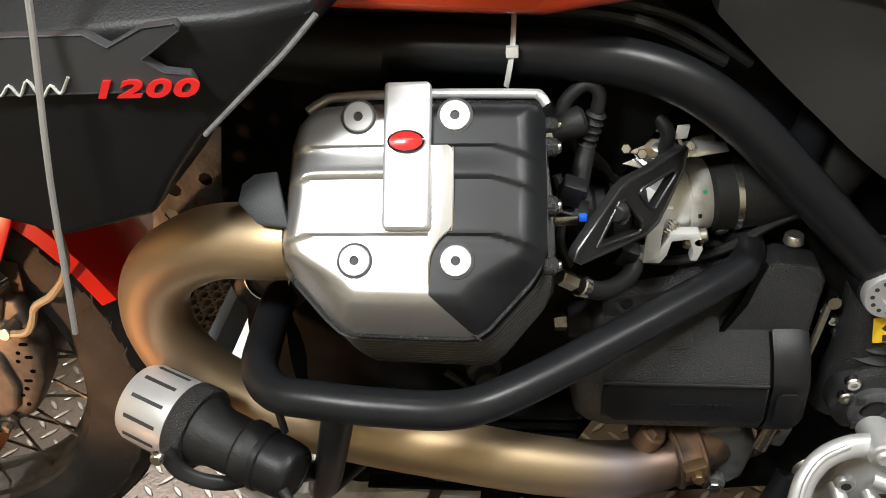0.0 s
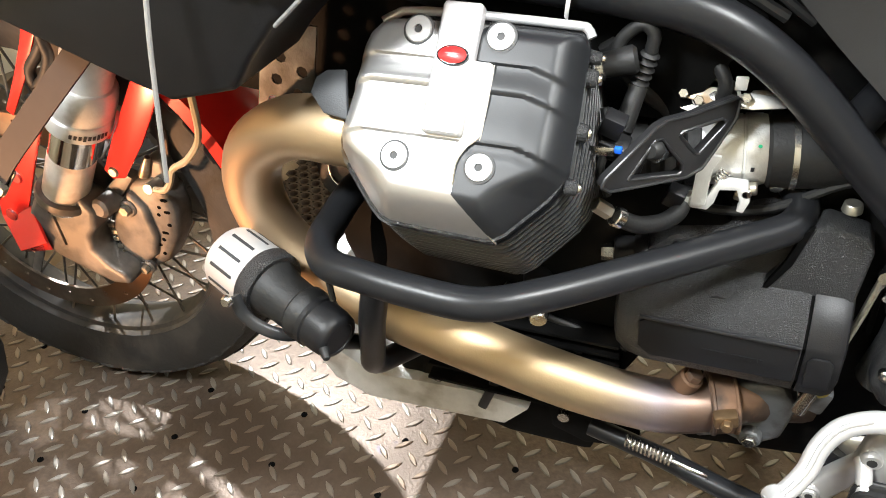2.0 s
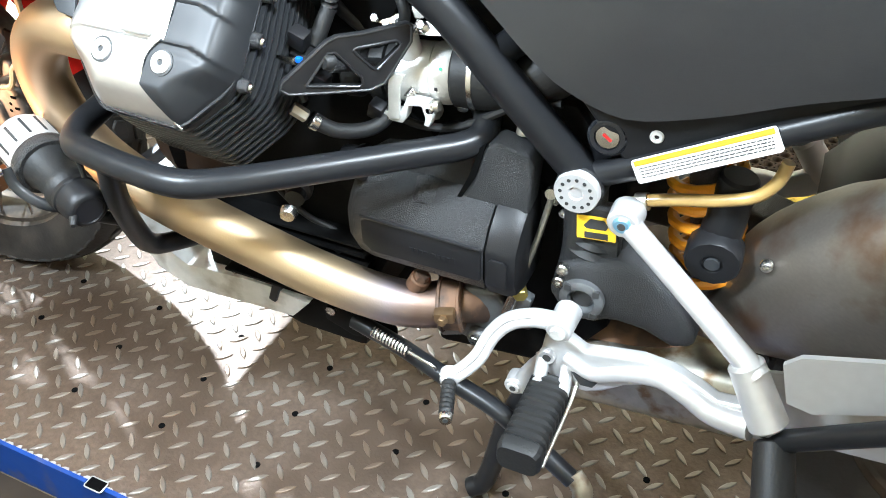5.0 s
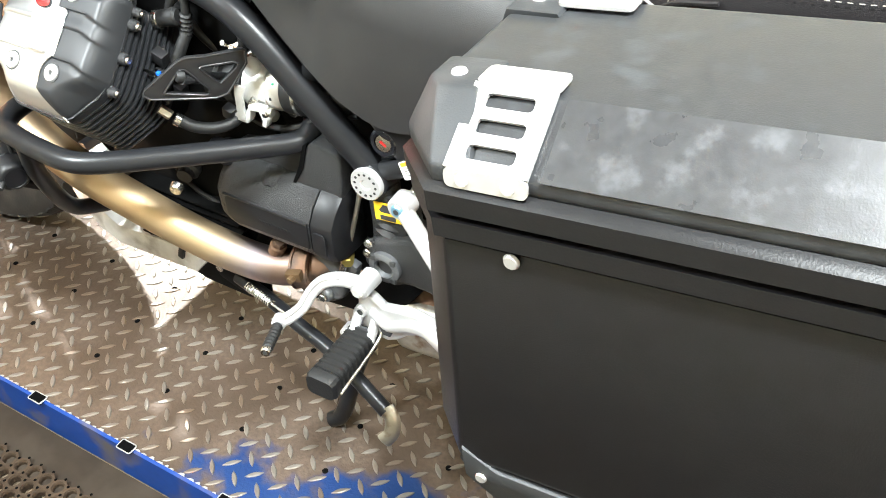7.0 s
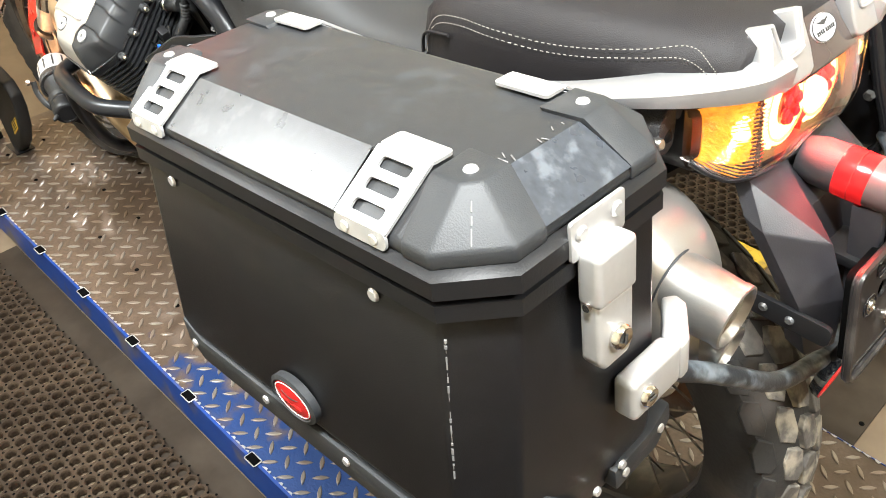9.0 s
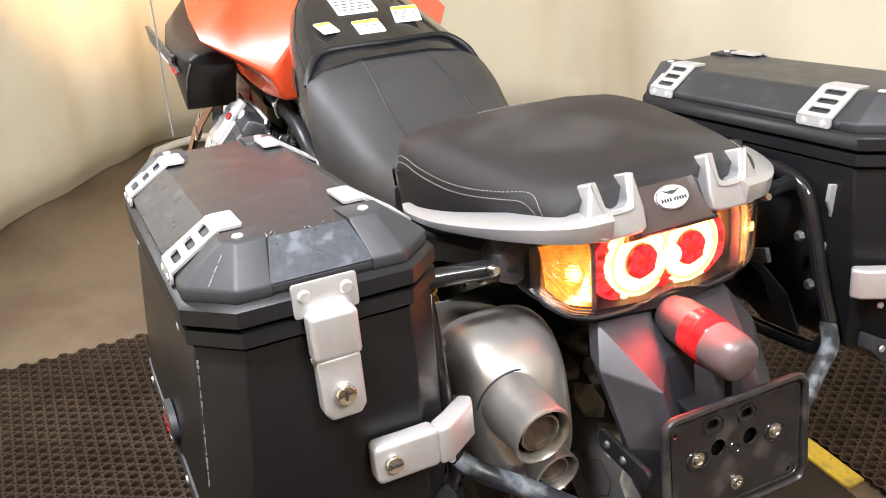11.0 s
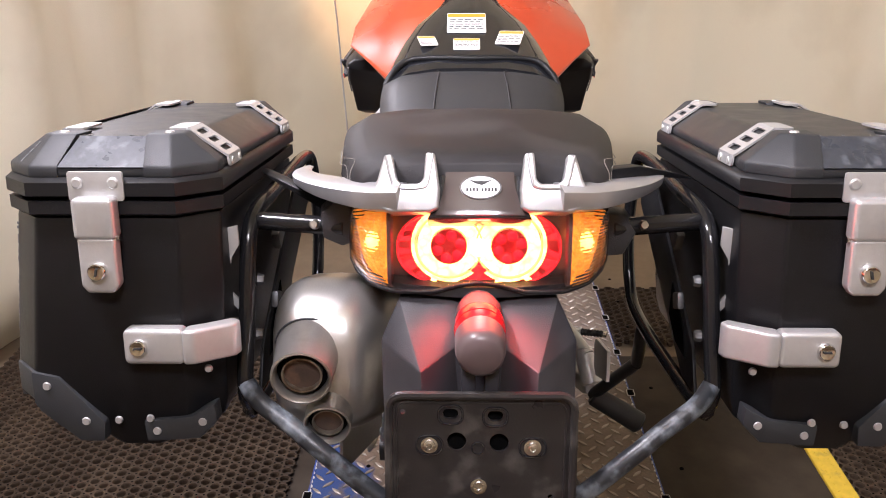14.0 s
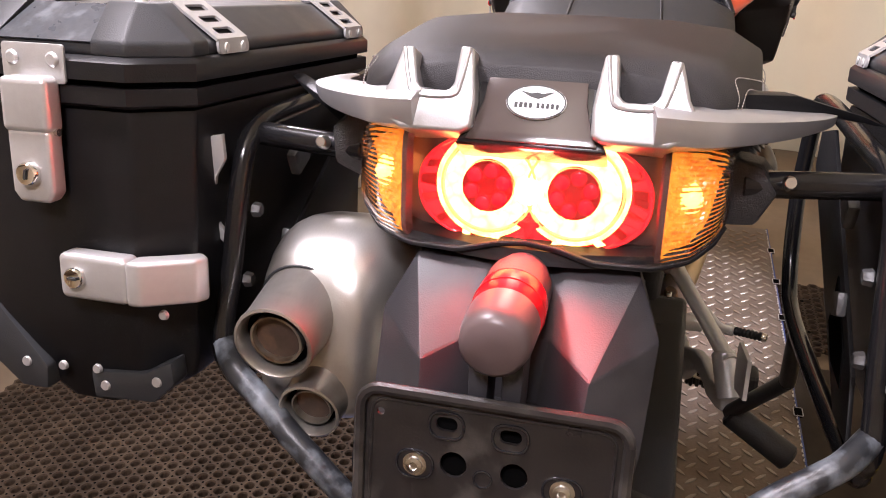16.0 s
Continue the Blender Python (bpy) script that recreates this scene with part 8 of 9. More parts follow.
def build_mudguard():
    f, r = Vector((1.545, 0, 0.785)), Vector((1.650, 0, 0.786))
    pm, _ = along(f, r)
    pod = part("number_lamp", lathe([(0.020, -0.010), (0.0245, 0.006), (0.0254, 0.030)], pm, 28), GREY_PLASTIC, bike, "grey lamp pod with a red band")
    part("red_band", lathe([(0.0252, 0.030), (0.0256, 0.032), (0.0254, 0.060), (0.0250, 0.061)], pm, 28), glow("red_band", (1.0, 0.02, 0.02), 0.22, (0.42, 0.008, 0.010)), pod, "lit red band")
    part("band_rib", tube([pm @ Vector((0.0257 * math.cos(t), 0.0257 * math.sin(t), 0.046)) for t in spread(0, 2 * math.pi, 28)], 0.0006, 6, 1, smooth=False), RED_BADGE, pod)
    part("pod_tip", lathe([(0.0252, 0.061), (0.0248, 0.086), (0.0228, 0.096), (0.0185, 0.1005), (0.006, 0.102)], pm, 28), POD_TIP, pod)
    # faceted wings either side of a deep centre groove
    front = []
    faces = []
    for s in (-1, 1):
        o = len(front)
        front += [(1.508, s * 0.022, 0.802), (1.524, s * 0.086, 0.790), (1.556, s * 0.104, 0.756), (1.606, s * 0.060, 0.745), (1.566, s * 0.026, 0.752),
                  (1.606, s * 0.099, 0.690), (1.632, s * 0.056, 0.690), (1.596, s * 0.020, 0.690), (1.622, s * 0.086, 0.625), (1.636, s * 0.050, 0.625), (1.610, s * 0.020, 0.625)]
        for q in ((0, 1, 3, 4), (1, 2, 3), (2, 5, 6, 3), (3, 6, 7, 4), (5, 8, 9, 6), (6, 9, 10, 7)):
            faces.append([o + k for k in q])
    faces += [(0, 4, 15, 11), (4, 7, 18, 15), (7, 10, 21, 18)]
    bm = bmesh.new()
    vs = [bm.verts.new(p) for p in front]
    for q in faces:
        bm.faces.new([vs[k] for k in q])
    rim = [0, 1, 2, 5, 8, 9, 10, 21, 20, 19, 16, 13, 12, 11]
    back = [bm.verts.new((front[k][0] - 0.024, front[k][1] * 0.95, front[k][2] + 0.004)) for k in rim]
    for i in range(len(rim)):
        j = (i + 1) % len(rim)
        bm.faces.new((vs[rim[i]], vs[rim[j]], back[j], back[i]))
    bmesh.ops.recalc_face_normals(bm, faces=bm.faces)
    guard = part("rear_mudguard", soften(bm, 0.0022, 2, 12), MUDGUARD, bike, "faceted dark grey rear mudguard", smooth=15)
    for s in (-1, 1):
        part("groove_rib", prism([(s * 0.004, 0.0), (s * 0.019, 0.0), (s * 0.017, -0.12), (s * 0.006, -0.12)], 0, 0.030, axes((1.598, 0, 0.765), (0, 1, 0), (1, 0, 0.18)), 0.003), MUDGUARD, guard)
    inner = [[(1.33 + 0.352 * math.cos(radians(a)), y, 0.32 + (0.352 + dz) * math.sin(radians(a))) for y, dz in ((-0.085, -0.02), (-0.06, 0.0), (0, 0.008), (0.06, 0.0), (0.085, -0.02), (0.08, -0.026), (0.055, -0.008), (0, 0.0), (-0.055, -0.008), (-0.08, -0.026))] for a in range(82, 150, 6)]
    part("inner_mudguard", loft(inner), BLACK_PLASTIC, bike, "black inner mudguard over the tyre")


def build_plate_holder():
    """The number plate's holder, empty."""
    m = axes((1.654, 0.001, 0.682), (0, 1, 0), (0.982, 0, 0.19))
    holes = []
    slots = ((-0.030, 0.042), (0.014, 0.040))
    for x, y in slots:
        holes.append([(x + a, y + b) for a, b in rounded(0.015, 0.010, 0.0045, 4)])
    for x, y, a in ((-0.024, 0.013, 0.0095), (0.018, 0.012, 0.0095), (-0.077, 0.044, 0.0028), (0.070, -0.046, 0.003)):
        holes.append(ring_of(x, y, a, a, 18))
    plate = part("plate_holder", punched(rounded(0.186, 0.128, 0.014), holes, -0.003, 0.0, m), PLATE_BLACK, bike, "empty dusty black number plate holder with slots and screws")
    rim = [m @ Vector((x, y, 0.002)) for x, y in rounded(0.182, 0.124, 0.014, 4)]
    part("holder_rim", tube(rim + [rim[0]], 0.0042, 8, 1, smooth=False), PLATE_BLACK, plate)
    inner = [m @ Vector((x, y, 0.0002)) for x, y in rounded(0.166, 0.108, 0.010, 4)]
    part("holder_step", tube(inner + [inner[0]], 0.0012, 6, 1, smooth=False), PLATE_BLACK, plate)
    for x, y in slots:
        oval = [m @ Vector((x + a, y + b - 0.001, 0.0006)) for a, b in rounded(0.024, 0.019, 0.008, 4)]
        part("slot_rim", tube(oval + [oval[0]], 0.0012, 6, 1, smooth=False), BLACK_GLOSS, plate)
    part("blind_hole", tube([m @ Vector((x, y, 0.0004)) for x, y in ring_of(-0.003, 0.006, 0.0062, 0.0062, 20)] + [m @ Vector((0.0032, 0.006, 0.0004))], 0.0008, 6, 1, smooth=False), BLACK_GLOSS, plate)
    part("holder_back", prism(rounded(0.150, 0.105, 0.01), -0.016, -0.008, m, 0.002), PIT, plate)
    for x, y in ((-0.051, 0.009), (0.051, 0.007)):
        oval = [m @ Vector((x + a, y + b, 0.0005)) for a, b in rounded(0.026, 0.020, 0.009, 4)]
        part("screw_rim", tube(oval + [oval[0]], 0.0010, 6, 1, smooth=False), BLACK_GLOSS, plate)
        part("plate_screw", lathe([(0.0085, -0.001), (0.0085, 0.0012), (0.0062, 0.0015), (0.0058, 0.0035), (0.003, 0.0045), (0.002, 0.003)], m @ pose(x, y, 0), 18), STEEL, plate)
    part("plate_nut", lathe([(0.0082, 0), (0.0082, 0.002), (0.0056, 0.0022), (0.0052, 0.0045), (0.003, 0.0045), (0.0026, 0.002)], m @ pose(-0.002, -0.034, 0), 18), STEEL, plate)
    arm = part("plate_arm", prism(rounded(0.085, 0.024, 0.008), -0.003, 0.003, axes((1.600, -0.098, 0.672), (1, 0, 0.02), (0, -1, 0)), 0.001), BLACK_PLASTIC, plate, "flat black bracket with two bolts")
    for x in (1.574, 1.602):
        part("arm_bolt", rod((x, -0.100, 0.672), (x, -0.104, 0.672), 0.005, 0.004, 10, bevel=0.001), GREY_CAST, arm)
    back = part("rear_reflector", lathe([(0.006, -0.012), (0.024, -0.010), (0.028, -0.002), (0.028, 0.004), (0.0255, 0.005), (0.0245, 0.002), (0.004, 0.002)], along((1.632, 0, 0.534), (1.70, 0, 0.522))[0], 28), BLACK_GLOSS, plate, "round black reflector under the plate")
    part("reflector_ring", tube([along((1.632, 0, 0.534), (1.70, 0, 0.522))[0] @ Vector((0.0270 * math.cos(t), 0.0270 * math.sin(t), 0.0045)) for t in spread(0, 2 * math.pi, 30)], 0.0016, 6, 1, smooth=False), RED_BADGE, back, "red rim")
    part("reflector_arm", tube([(1.628, 0, 0.556), (1.636, 0, 0.590), (1.640, 0, 0.625)], 0.006, 10, 4), BLACK_PLASTIC, back)
    part("plate_stay", box((0.040, 0.05, 0.012), pose(1.606, 0, 0.705), 0.003), BLACK_PLASTIC, plate)


def build_tail_trim():
    """Gloss panel between the grab rails, with an oval badge."""
    m = axes((1.519, 0, 0.909), (0, 1, 0), (0.80, 0, 0.60))
    shape = [(-0.035, 0.030), (0.035, 0.030), (0.037, 0.004), (0.043, -0.018), (0.047, -0.026), (-0.047, -0.026), (-0.043, -0.018), (-0.037, 0.004)]
    frame_shape = [(x * 1.16, y * 1.10) for x, y in shape]
    trim = part("tail_trim", prism(frame_shape, -0.035, 0.0, m, 0.003), BLACK_GLOSS, bike, "dark gloss tail trim with an oval badge")
    part("trim_panel", prism(shape, -0.004, 0.0022, m, 0.0015), TRIM_GLOSS, trim, "glossy brown-tinted panel")
    b = m @ pose(0.001, 0.004, 0)
    badge = part("badge", lathe([(1, 0.001), (1, 0.0036), (0.93, 0.0040), (0.05, 0.0040)], b @ Matrix.Diagonal((0.0215, 0.0130, 1, 1)), 32), BADGE_SILVER, trim, "silver oval badge with a wing shape")
    part("badge_line", lathe([(1.0, 0.0038), (1.0, 0.0044), (0.95, 0.0044), (0.95, 0.0038)], b @ Matrix.Diagonal((0.0212, 0.0127, 1, 1)), 36, close=True), INK_SHADE, badge)
    bm = prism([(-0.0120, 0.0080), (-0.004, 0.0062), (0, 0.0072), (0.004, 0.0062), (0.0120, 0.0080), (0.005, 0.0040), (0.001, 0.0024), (-0.005, 0.0040)], 0.0040, 0.0046, b)
    for k in range(9):
        x = -0.0150 + 0.0034 * k + (0.002 if k > 3 else 0)
        prism([(x, -0.0046), (x + 0.0022, -0.0046), (x + 0.0022, -0.0008), (x, -0.0008)], 0.0040, 0.0045, b, bm=bm)
    part("emblem", bm, INK_SHADE, badge, smooth=0)


def build_grab_rail(s):
    q = lambda *p: [(x, s * y, z) for x, y, z in p]  # noqa: E731
    secs = q((1.322, 0.210, 0.874), (1.350, 0.213, 0.877), (1.395, 0.202, 0.884), (1.440, 0.176, 0.891), (1.482, 0.146, 0.898), (1.514, 0.112, 0.903), (1.524, 0.080, 0.905))
    size = ((0.005, 0.003), (0.010, 0.0045), (0.016, 0.0060), (0.021, 0.0085), (0.022, 0.0115), (0.020, 0.0140), (0.016, 0.0150))
    rings = []
    for i, (p, (a, b)) in enumerate(zip(secs, size)):
        p = Vector(p)
        d = (Vector(secs[min(i + 1, 6)]) - Vector(secs[max(i - 1, 0)])).normalized()
        n = d.cross(Vector((0, 0, 1))).normalized() * s
        w = Vector((0, 0, 1))
        prof = [(-1.0, 0.70), (-0.5, 0.96), (0.2, 1.0), (0.82, 0.80), (1.0, 0.52), (0.92, 0.05), (0.30, -0.95), (-0.4, -1.0), (-0.95, -0.6)]
        rings.append([p + n * x * a + w * y * b for x, y in prof])
    bm = loft([[tuple(p) for p in r] for r in zip(*[smooth_path([r[k] for r in rings], 5) for k in range(9)])])
    bmesh.ops.recalc_face_normals(bm, faces=bm.faces)
    rail = part("grab_rail", soften(bm, 0.002, 2, 28), RAIL, bike, "silver cast grab rail with a notched end", smooth=32)
    shape = [(-0.030, -0.014), (-0.022, -0.018), (0.022, -0.018), (0.034, -0.012), (0.040, 0.002), (0.0330, 0.016), (0.0260, 0.041), (0.0180, 0.042), (0.0130, 0.016), (0.009, 0.0115), (-0.010, 0.0115), (-0.0140, 0.016), (-0.0165, 0.044), (-0.0260, 0.043), (-0.031, 0.006)]
    nm = axes((1.522, s * 0.072, 0.906), (0, 1, 0), (0.90, 0, 0.44))
    notch = part("rail_notch", prism([(x * s, y) for x, y in shape], -0.040, 0.010, nm, 0.0030, 3), RAIL, rail)
    lip = [nm @ Vector((x * s, y, 0.0105)) for x, y in ((0.0245, 0.040), (0.0195, 0.018), (0.013, 0.0075), (-0.014, 0.0075), (-0.0195, 0.018), (-0.0235, 0.042))]
    part("notch_lip", tube(lip, 0.0016, 8, 4), RAIL, notch)
    under = [(-0.150, 0.006), (-0.060, -0.008), (0.060, -0.012), (0.062, -0.030), (-0.02, -0.026), (-0.110, -0.006)]
    um = axes((1.440, s * 0.165, 0.885), (0.70, -0.70 * s, 0.10), (0.6 , 0.7 * s, 0))
    part("rail_under", prism(under, -0.012, 0.004, um, 0.003), BLACK_PLASTIC, rail, "black underside of the rail")


def build_tail():
    build_wheel("rear_wheel", axes(AXLE_R, (1, 0, 0), (0, -1, 0)), 0.322, 0.150, 0.218, 36, (34, ((-0.84, 0.36, 0.300), (-0.42, 0.39, 0.316), (0.0, 0.39, 0.3215), (0.42, 0.39, 0.316), (0.84, 0.36, 0.300))), "spoked rear wheel with a chunky muddy tyre", ((-0.07, 0.140, 0.105),))
    part("final_drive", rod((1.33, 0.07, 0.32), (1.33, 0.16, 0.32), 0.095, 0.08, 26, bevel=0.015), BLACK_CAST, bike, "black final drive housing")
    # tail, light unit
    secs = []
    for x, w, zt, zb in ((1.18, 0.13, 0.82, 0.70), (1.34, 0.125, 0.87, 0.76), (1.42, 0.122, 0.885, 0.79), (1.462, 0.115, 0.893, 0.80)):
        secs.append(loop(x, [(0, zt), (w * 0.8, zt), (w, zt - 0.02), (w * 0.95, zb + 0.02), (w * 0.7, zb), (0, zb)]))
    part("tail_cowl", soften(loft(secs), 0.006, 2, 25), BLACK_PLASTIC, bike, "matt black tail cowl")
    build_tail_light()
    build_mudguard()
    build_plate_holder()
    build_tail_trim()
    for s in (-1, 1):
        build_grab_rail(s)


def build_rack(s):
    q = lambda *p: [(x, s * y, z) for x, y, z in p]  # noqa: E731
    flat = axes((0, 0, 0), (1, 0, 0), (0, -1, 0)) if s < 0 else axes((0, 0, 0), (1, 0, 0), (0, -1, 0)) @ Matrix.Diagonal((1, 1, -1, 1))
    loop_pts = q((1.09, 0.246, 0.74), (1.10, 0.248, 0.81), (1.15, 0.250, 0.836), (1.36, 0.254, 0.852), (1.425, 0.256, 0.856), (1.462, 0.257, 0.846), (1.482, 0.258, 0.815), (1.510, 0.259, 0.745), (1.535, 0.260, 0.690), (1.528, 0.260, 0.658), (1.490, 0.258, 0.638), (1.20, 0.250, 0.600), (1.12, 0.248, 0.625), (1.09, 0.246, 0.70), (1.09, 0.246, 0.74))
    rack = part("pannier_rack", tube(loop_pts, 0.0092, 14, 5), RACK_GLOSS, bike, "gloss black tubular pannier rack")
    part("rack_arm", rod(*q((1.448, 0.250, 0.850), (1.462, 0.150, 0.848)), 0.0105, bevel=0.001), RACK_GLOSS, rack)
    part("arm_bolt", rod(*q((1.470, 0.182, 0.854), (1.480, 0.182, 0.858)), 0.006, 0.005, 10, bevel=0.001), STEEL, rack)
    part("arm_end", prism([(-0.030, 0.016), (0.012, 0.020), (0.030, 0.004), (0.024, -0.026), (0.004, -0.034), (-0.026, -0.012)], -0.016, 0.016, axes((1.452, s * 0.148, 0.848), (0.15, s, -0.25), (1, 0, 0)), 0.005), BLACK_CAST, rack)
    plate = part("rack_plate", prism([(1.13, 0.80), (1.20, 0.822), (1.47, 0.700), (1.50, 0.655), (1.44, 0.645), (1.13, 0.76)], 0.252, 0.256, flat, 0.001), BLACK_PLASTIC, rack)
    part("plate_slot", prism([(1.36, 0.735), (1.43, 0.704), (1.45, 0.675), (1.40, 0.672), (1.36, 0.69)], 0.2505, 0.2518, flat), PIT, plate)
    # bent silver bracket between the rack and the case's inner corner
    strip = [(0.262, 0.862), (0.290, 0.856), (0.292, 0.846), (0.281, 0.822), (0.284, 0.796), (0.276, 0.768), (0.262, 0.752), (0.258, 0.758), (0.274, 0.780), (0.277, 0.800), (0.272, 0.824), (0.262, 0.840)]
    part("rack_strip", prism([(y * s, z) for y, z in strip], 1.492, 1.497, Matrix(((0, 0, 1, 0), (1, 0, 0, 0), (0, 1, 0, 0), (0, 0, 0, 1))), 0.001), SATIN, rack, "bent silver bracket strip")
    for x, z in ((1.478, 0.79), (1.505, 0.735)):
        part("rack_bolt", rod(*q((x, 0.250, z), (x, 0.242, z)), 0.007, 0.006, 6, bevel=0.001), GREY_CAST, rack)
    part("rack_hook", box((0.030, 0.010, 0.024), pose(1.40, s * 0.240, 0.815, 0, 20, 0), 0.003), GREY_CAST, rack, "grey hook plate")
    part("rack_hook", box((0.026, 0.008, 0.020), pose(1.43, s * 0.241, 0.742, 0, -25, 0), 0.003), GREY_CAST, rack, "grey hook plate")
    cross = q((1.533, 0.260, 0.688), (1.558, 0.238, 0.677), (1.575, 0.200, 0.656), (1.590, 0.168, 0.636), (1.608, 0.090, 0.580), (1.620, 0.0, 0.556))
    part("rack_crossbar", tube(cross, 0.0105, 14, 5), WORN_TUBE, rack, "scuffed black cross tube behind the wheel")
    part("lower_stay", rod(*q((1.048, 0.216, 0.370), (1.16, 0.262, 0.500)), 0.0105, bevel=0.001), BLACK_TUBE, rack)
    part("stay_tube", rod(*q((1.16, 0.262, 0.500), (1.22, 0.252, 0.600)), 0.0100, bevel=0.001), BLACK_TUBE, rack)


for side in (-1, 1):
    build_rearset(side)
build_swingarm()
build_muffler()
build_tail()
for side in (-1, 1):
    build_rack(side)


# ---- panniers ----
def build_pannier(s):
    base = Matrix.Translation((1.340, 0.380 * s, 0.800)) @ Matrix.Rotation(radians(-8.0), 4, "Y")
    if s < 0:
        base = base @ Matrix.Diagonal((1, -1, 1, 1))       # local y always points outwards
    case = thing("pannier", (1.34, 0.38 * s, 0.62), "black aluminium pannier, silver straps and latches" + (", red oval badge" if s < 0 else ", scuffed lid"), "pannier", "panniers on the motorcycle")
    V = lambda x, y, z: base @ Vector((x, y, z))  # noqa: E731

    def outline(x0, x1, y0, y1, c):
        return [(x0 + c, y0), (x1 - c, y0), (x1, y0 + c), (x1, y1 - c), (x1 - c, y1), (x0 + c, y1), (x0, y1 - c), (x0, y0 + c)]
    rings = []
    for z, x0, x1, y0, y1, c in ((0.062, -0.226, 0.222, -0.108, 0.108, 0.036), (-0.118, -0.228, 0.226, -0.104, 0.126, 0.034), (-0.150, -0.222, 0.222, -0.102, 0.094, 0.034), (-0.172, -0.216, 0.216, -0.096, 0.070, 0.032), (-0.198, -0.206, 0.208, -0.058, 0.040, 0.030)):
        rings.append([V(x, y, z) for x, y in outline(x0, x1, y0, y1, c)])
    bm = loft(rings)
    bmesh.ops.recalc_face_normals(bm, faces=bm.faces)
    part("case_body", soften(bm, 0.004, 2, 12), PANNIER_BLACK, case, "satin black aluminium case body")
    bm = loft([[V(x, y, z) for x, y in outline(*o)] for z, o in ((0.0640, (-0.2275, 0.2240, -0.1095, 0.1095, 0.037)), (0.0665, (-0.2315, 0.228, -0.1125, 0.1125, 0.038)), (0.0795, (-0.2315, 0.228, -0.1125, 0.1125, 0.038)))])
    part("body_rim", soften(bm, 0.0012, 2), BLACK_PLASTIC, case, "dark moulded rim")
    bm = loft([[V(x, y, z) for x, y in outline(*o)] for z, o in ((0.0850, (-0.2325, 0.2295, -0.1135, 0.1135, 0.038)), (0.0985, (-0.2325, 0.2295, -0.1135, 0.1135, 0.038)), (0.103, (-0.228, 0.225, -0.110, 0.109, 0.038)))])
    part("lid_rim", soften(bm, 0.0015, 2), BLACK_PLASTIC, case, "dark moulded rim of the lid")
    # Black filler paints the shade between lid and case.
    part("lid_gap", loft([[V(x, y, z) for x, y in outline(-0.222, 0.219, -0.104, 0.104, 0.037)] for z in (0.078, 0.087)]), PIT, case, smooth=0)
    lid_out = outline(-0.226, 0.222, -0.107, 0.107, 0.037)
    lid_top = outline(-0.212, 0.186, -0.070, 0.066, 0.012)
    bm = loft([[V(x, y, 0.102) for x, y in lid_out], [V(x, y, 0.112) for x, y in lid_out], [V(x, y, 0.139) for x, y in lid_top]])
    bmesh.ops.recalc_face_normals(bm, faces=bm.faces)
    lid = part("lid", soften(bm, 0.004, 3, 12), LID_LIT, case, "black aluminium lid with bevelled edges")
    # moulded corner caps over the lid's corners
    for i, (sx, sy) in enumerate(((1, 1), (1, -1), (-1, -1), (-1, 1))):
        xo, yo = (0.224 if sx > 0 else 0.228), 0.109
        xt, yt = (0.190 if sx > 0 else 0.214), (0.070 if sy > 0 else 0.073)
        c = 0.037
        low = [(sx * (xo - 0.062), sy * yo), (sx * (xo - c), sy * yo), (sx * xo, sy * (yo - c)), (sx * xo, sy * (yo - 0.066))]
        top = [(sx * (xt - 0.036), sy * yt), (sx * (xt - 0.010), sy * yt), (sx * xt, sy * (yt - 0.010)), (sx * xt, sy * (yt - 0.036))]
        ctop = (sx * (xt - 0.038), sy * (yt - 0.038))
        ring0 = [V(x, y, 0.103) for x, y in low] + [V(sx * (xo - 0.06), sy * (yo - 0.06), 0.103)]
        ring1 = [V(x, y, 0.114) for x, y in low] + [V(sx * (xo - 0.06), sy * (yo - 0.06), 0.114)]
        ring2 = [V(x, y, 0.1425) for x, y in top] + [V(*ctop, 0.1425)]
        bm = loft([ring0, ring1, ring2])
        bmesh.ops.recalc_face_normals(bm, faces=bm.faces)
        cap = part("corner_cap", soften(bm, 0.0025, 2, 15), GREY_PLASTIC, lid, "dark grey moulded corner cap")
        px = V(sx * (xt - 0.016), sy * (yt - 0.016), 0.1425)
        part("cap_screw", rod(px, px + (V(0, 0, 1) - V(0, 0, 0)) * 0.0016, 0.0052, 0.0044, 14), STRAP_ALU, cap)
        if s < 0 and sx > 0 and sy > 0:
            for f0, f1, rr in ((0.25, 0.42, 0.0006), (0.48, 0.62, 0.0008), (0.66, 0.92, 0.0006)):
                pts = [V(sx * (xt - 0.004 + (xo - c * 0.5 - xt + 0.004) * f), sy * (yt - 0.004 + (yo - c * 0.5 - yt + 0.004) * f), 0.1420 - 0.028 * f) for f in (f0, f1)]
                part("scuff", tube(pts, rr, 5, 2), SCUFF, cap)
    # worn rear bevel and a few pale scratches
    worn = [V(0.2226, -0.046, 0.1128), V(0.2226, 0.044, 0.1128), V(0.1868, 0.032, 0.1396), V(0.1868, -0.036, 0.1396)]
    if s < 0:
        # Thin panel that puts the lamp's sheen on the long bevel.
        long = [V(-0.124, 0.1078, 0.1136), V(0.096, 0.1078, 0.1136), V(0.096, 0.0668, 0.1416), V(-0.124, 0.0668, 0.1416)]
        lift = (V(0, 0.56, 0.83) - V(0, 0, 0)).normalized() * 0.0003
        part("bevel_patch", loft([[p - lift for p in long], [p + lift for p in long]]), LID_SHEEN, lid, "glossier panel laid on the long bevel for the lamp's sheen", smooth=0)
    up = (V(0.6, 0, 0.8) - V(0, 0, 0)).normalized() * 0.0006
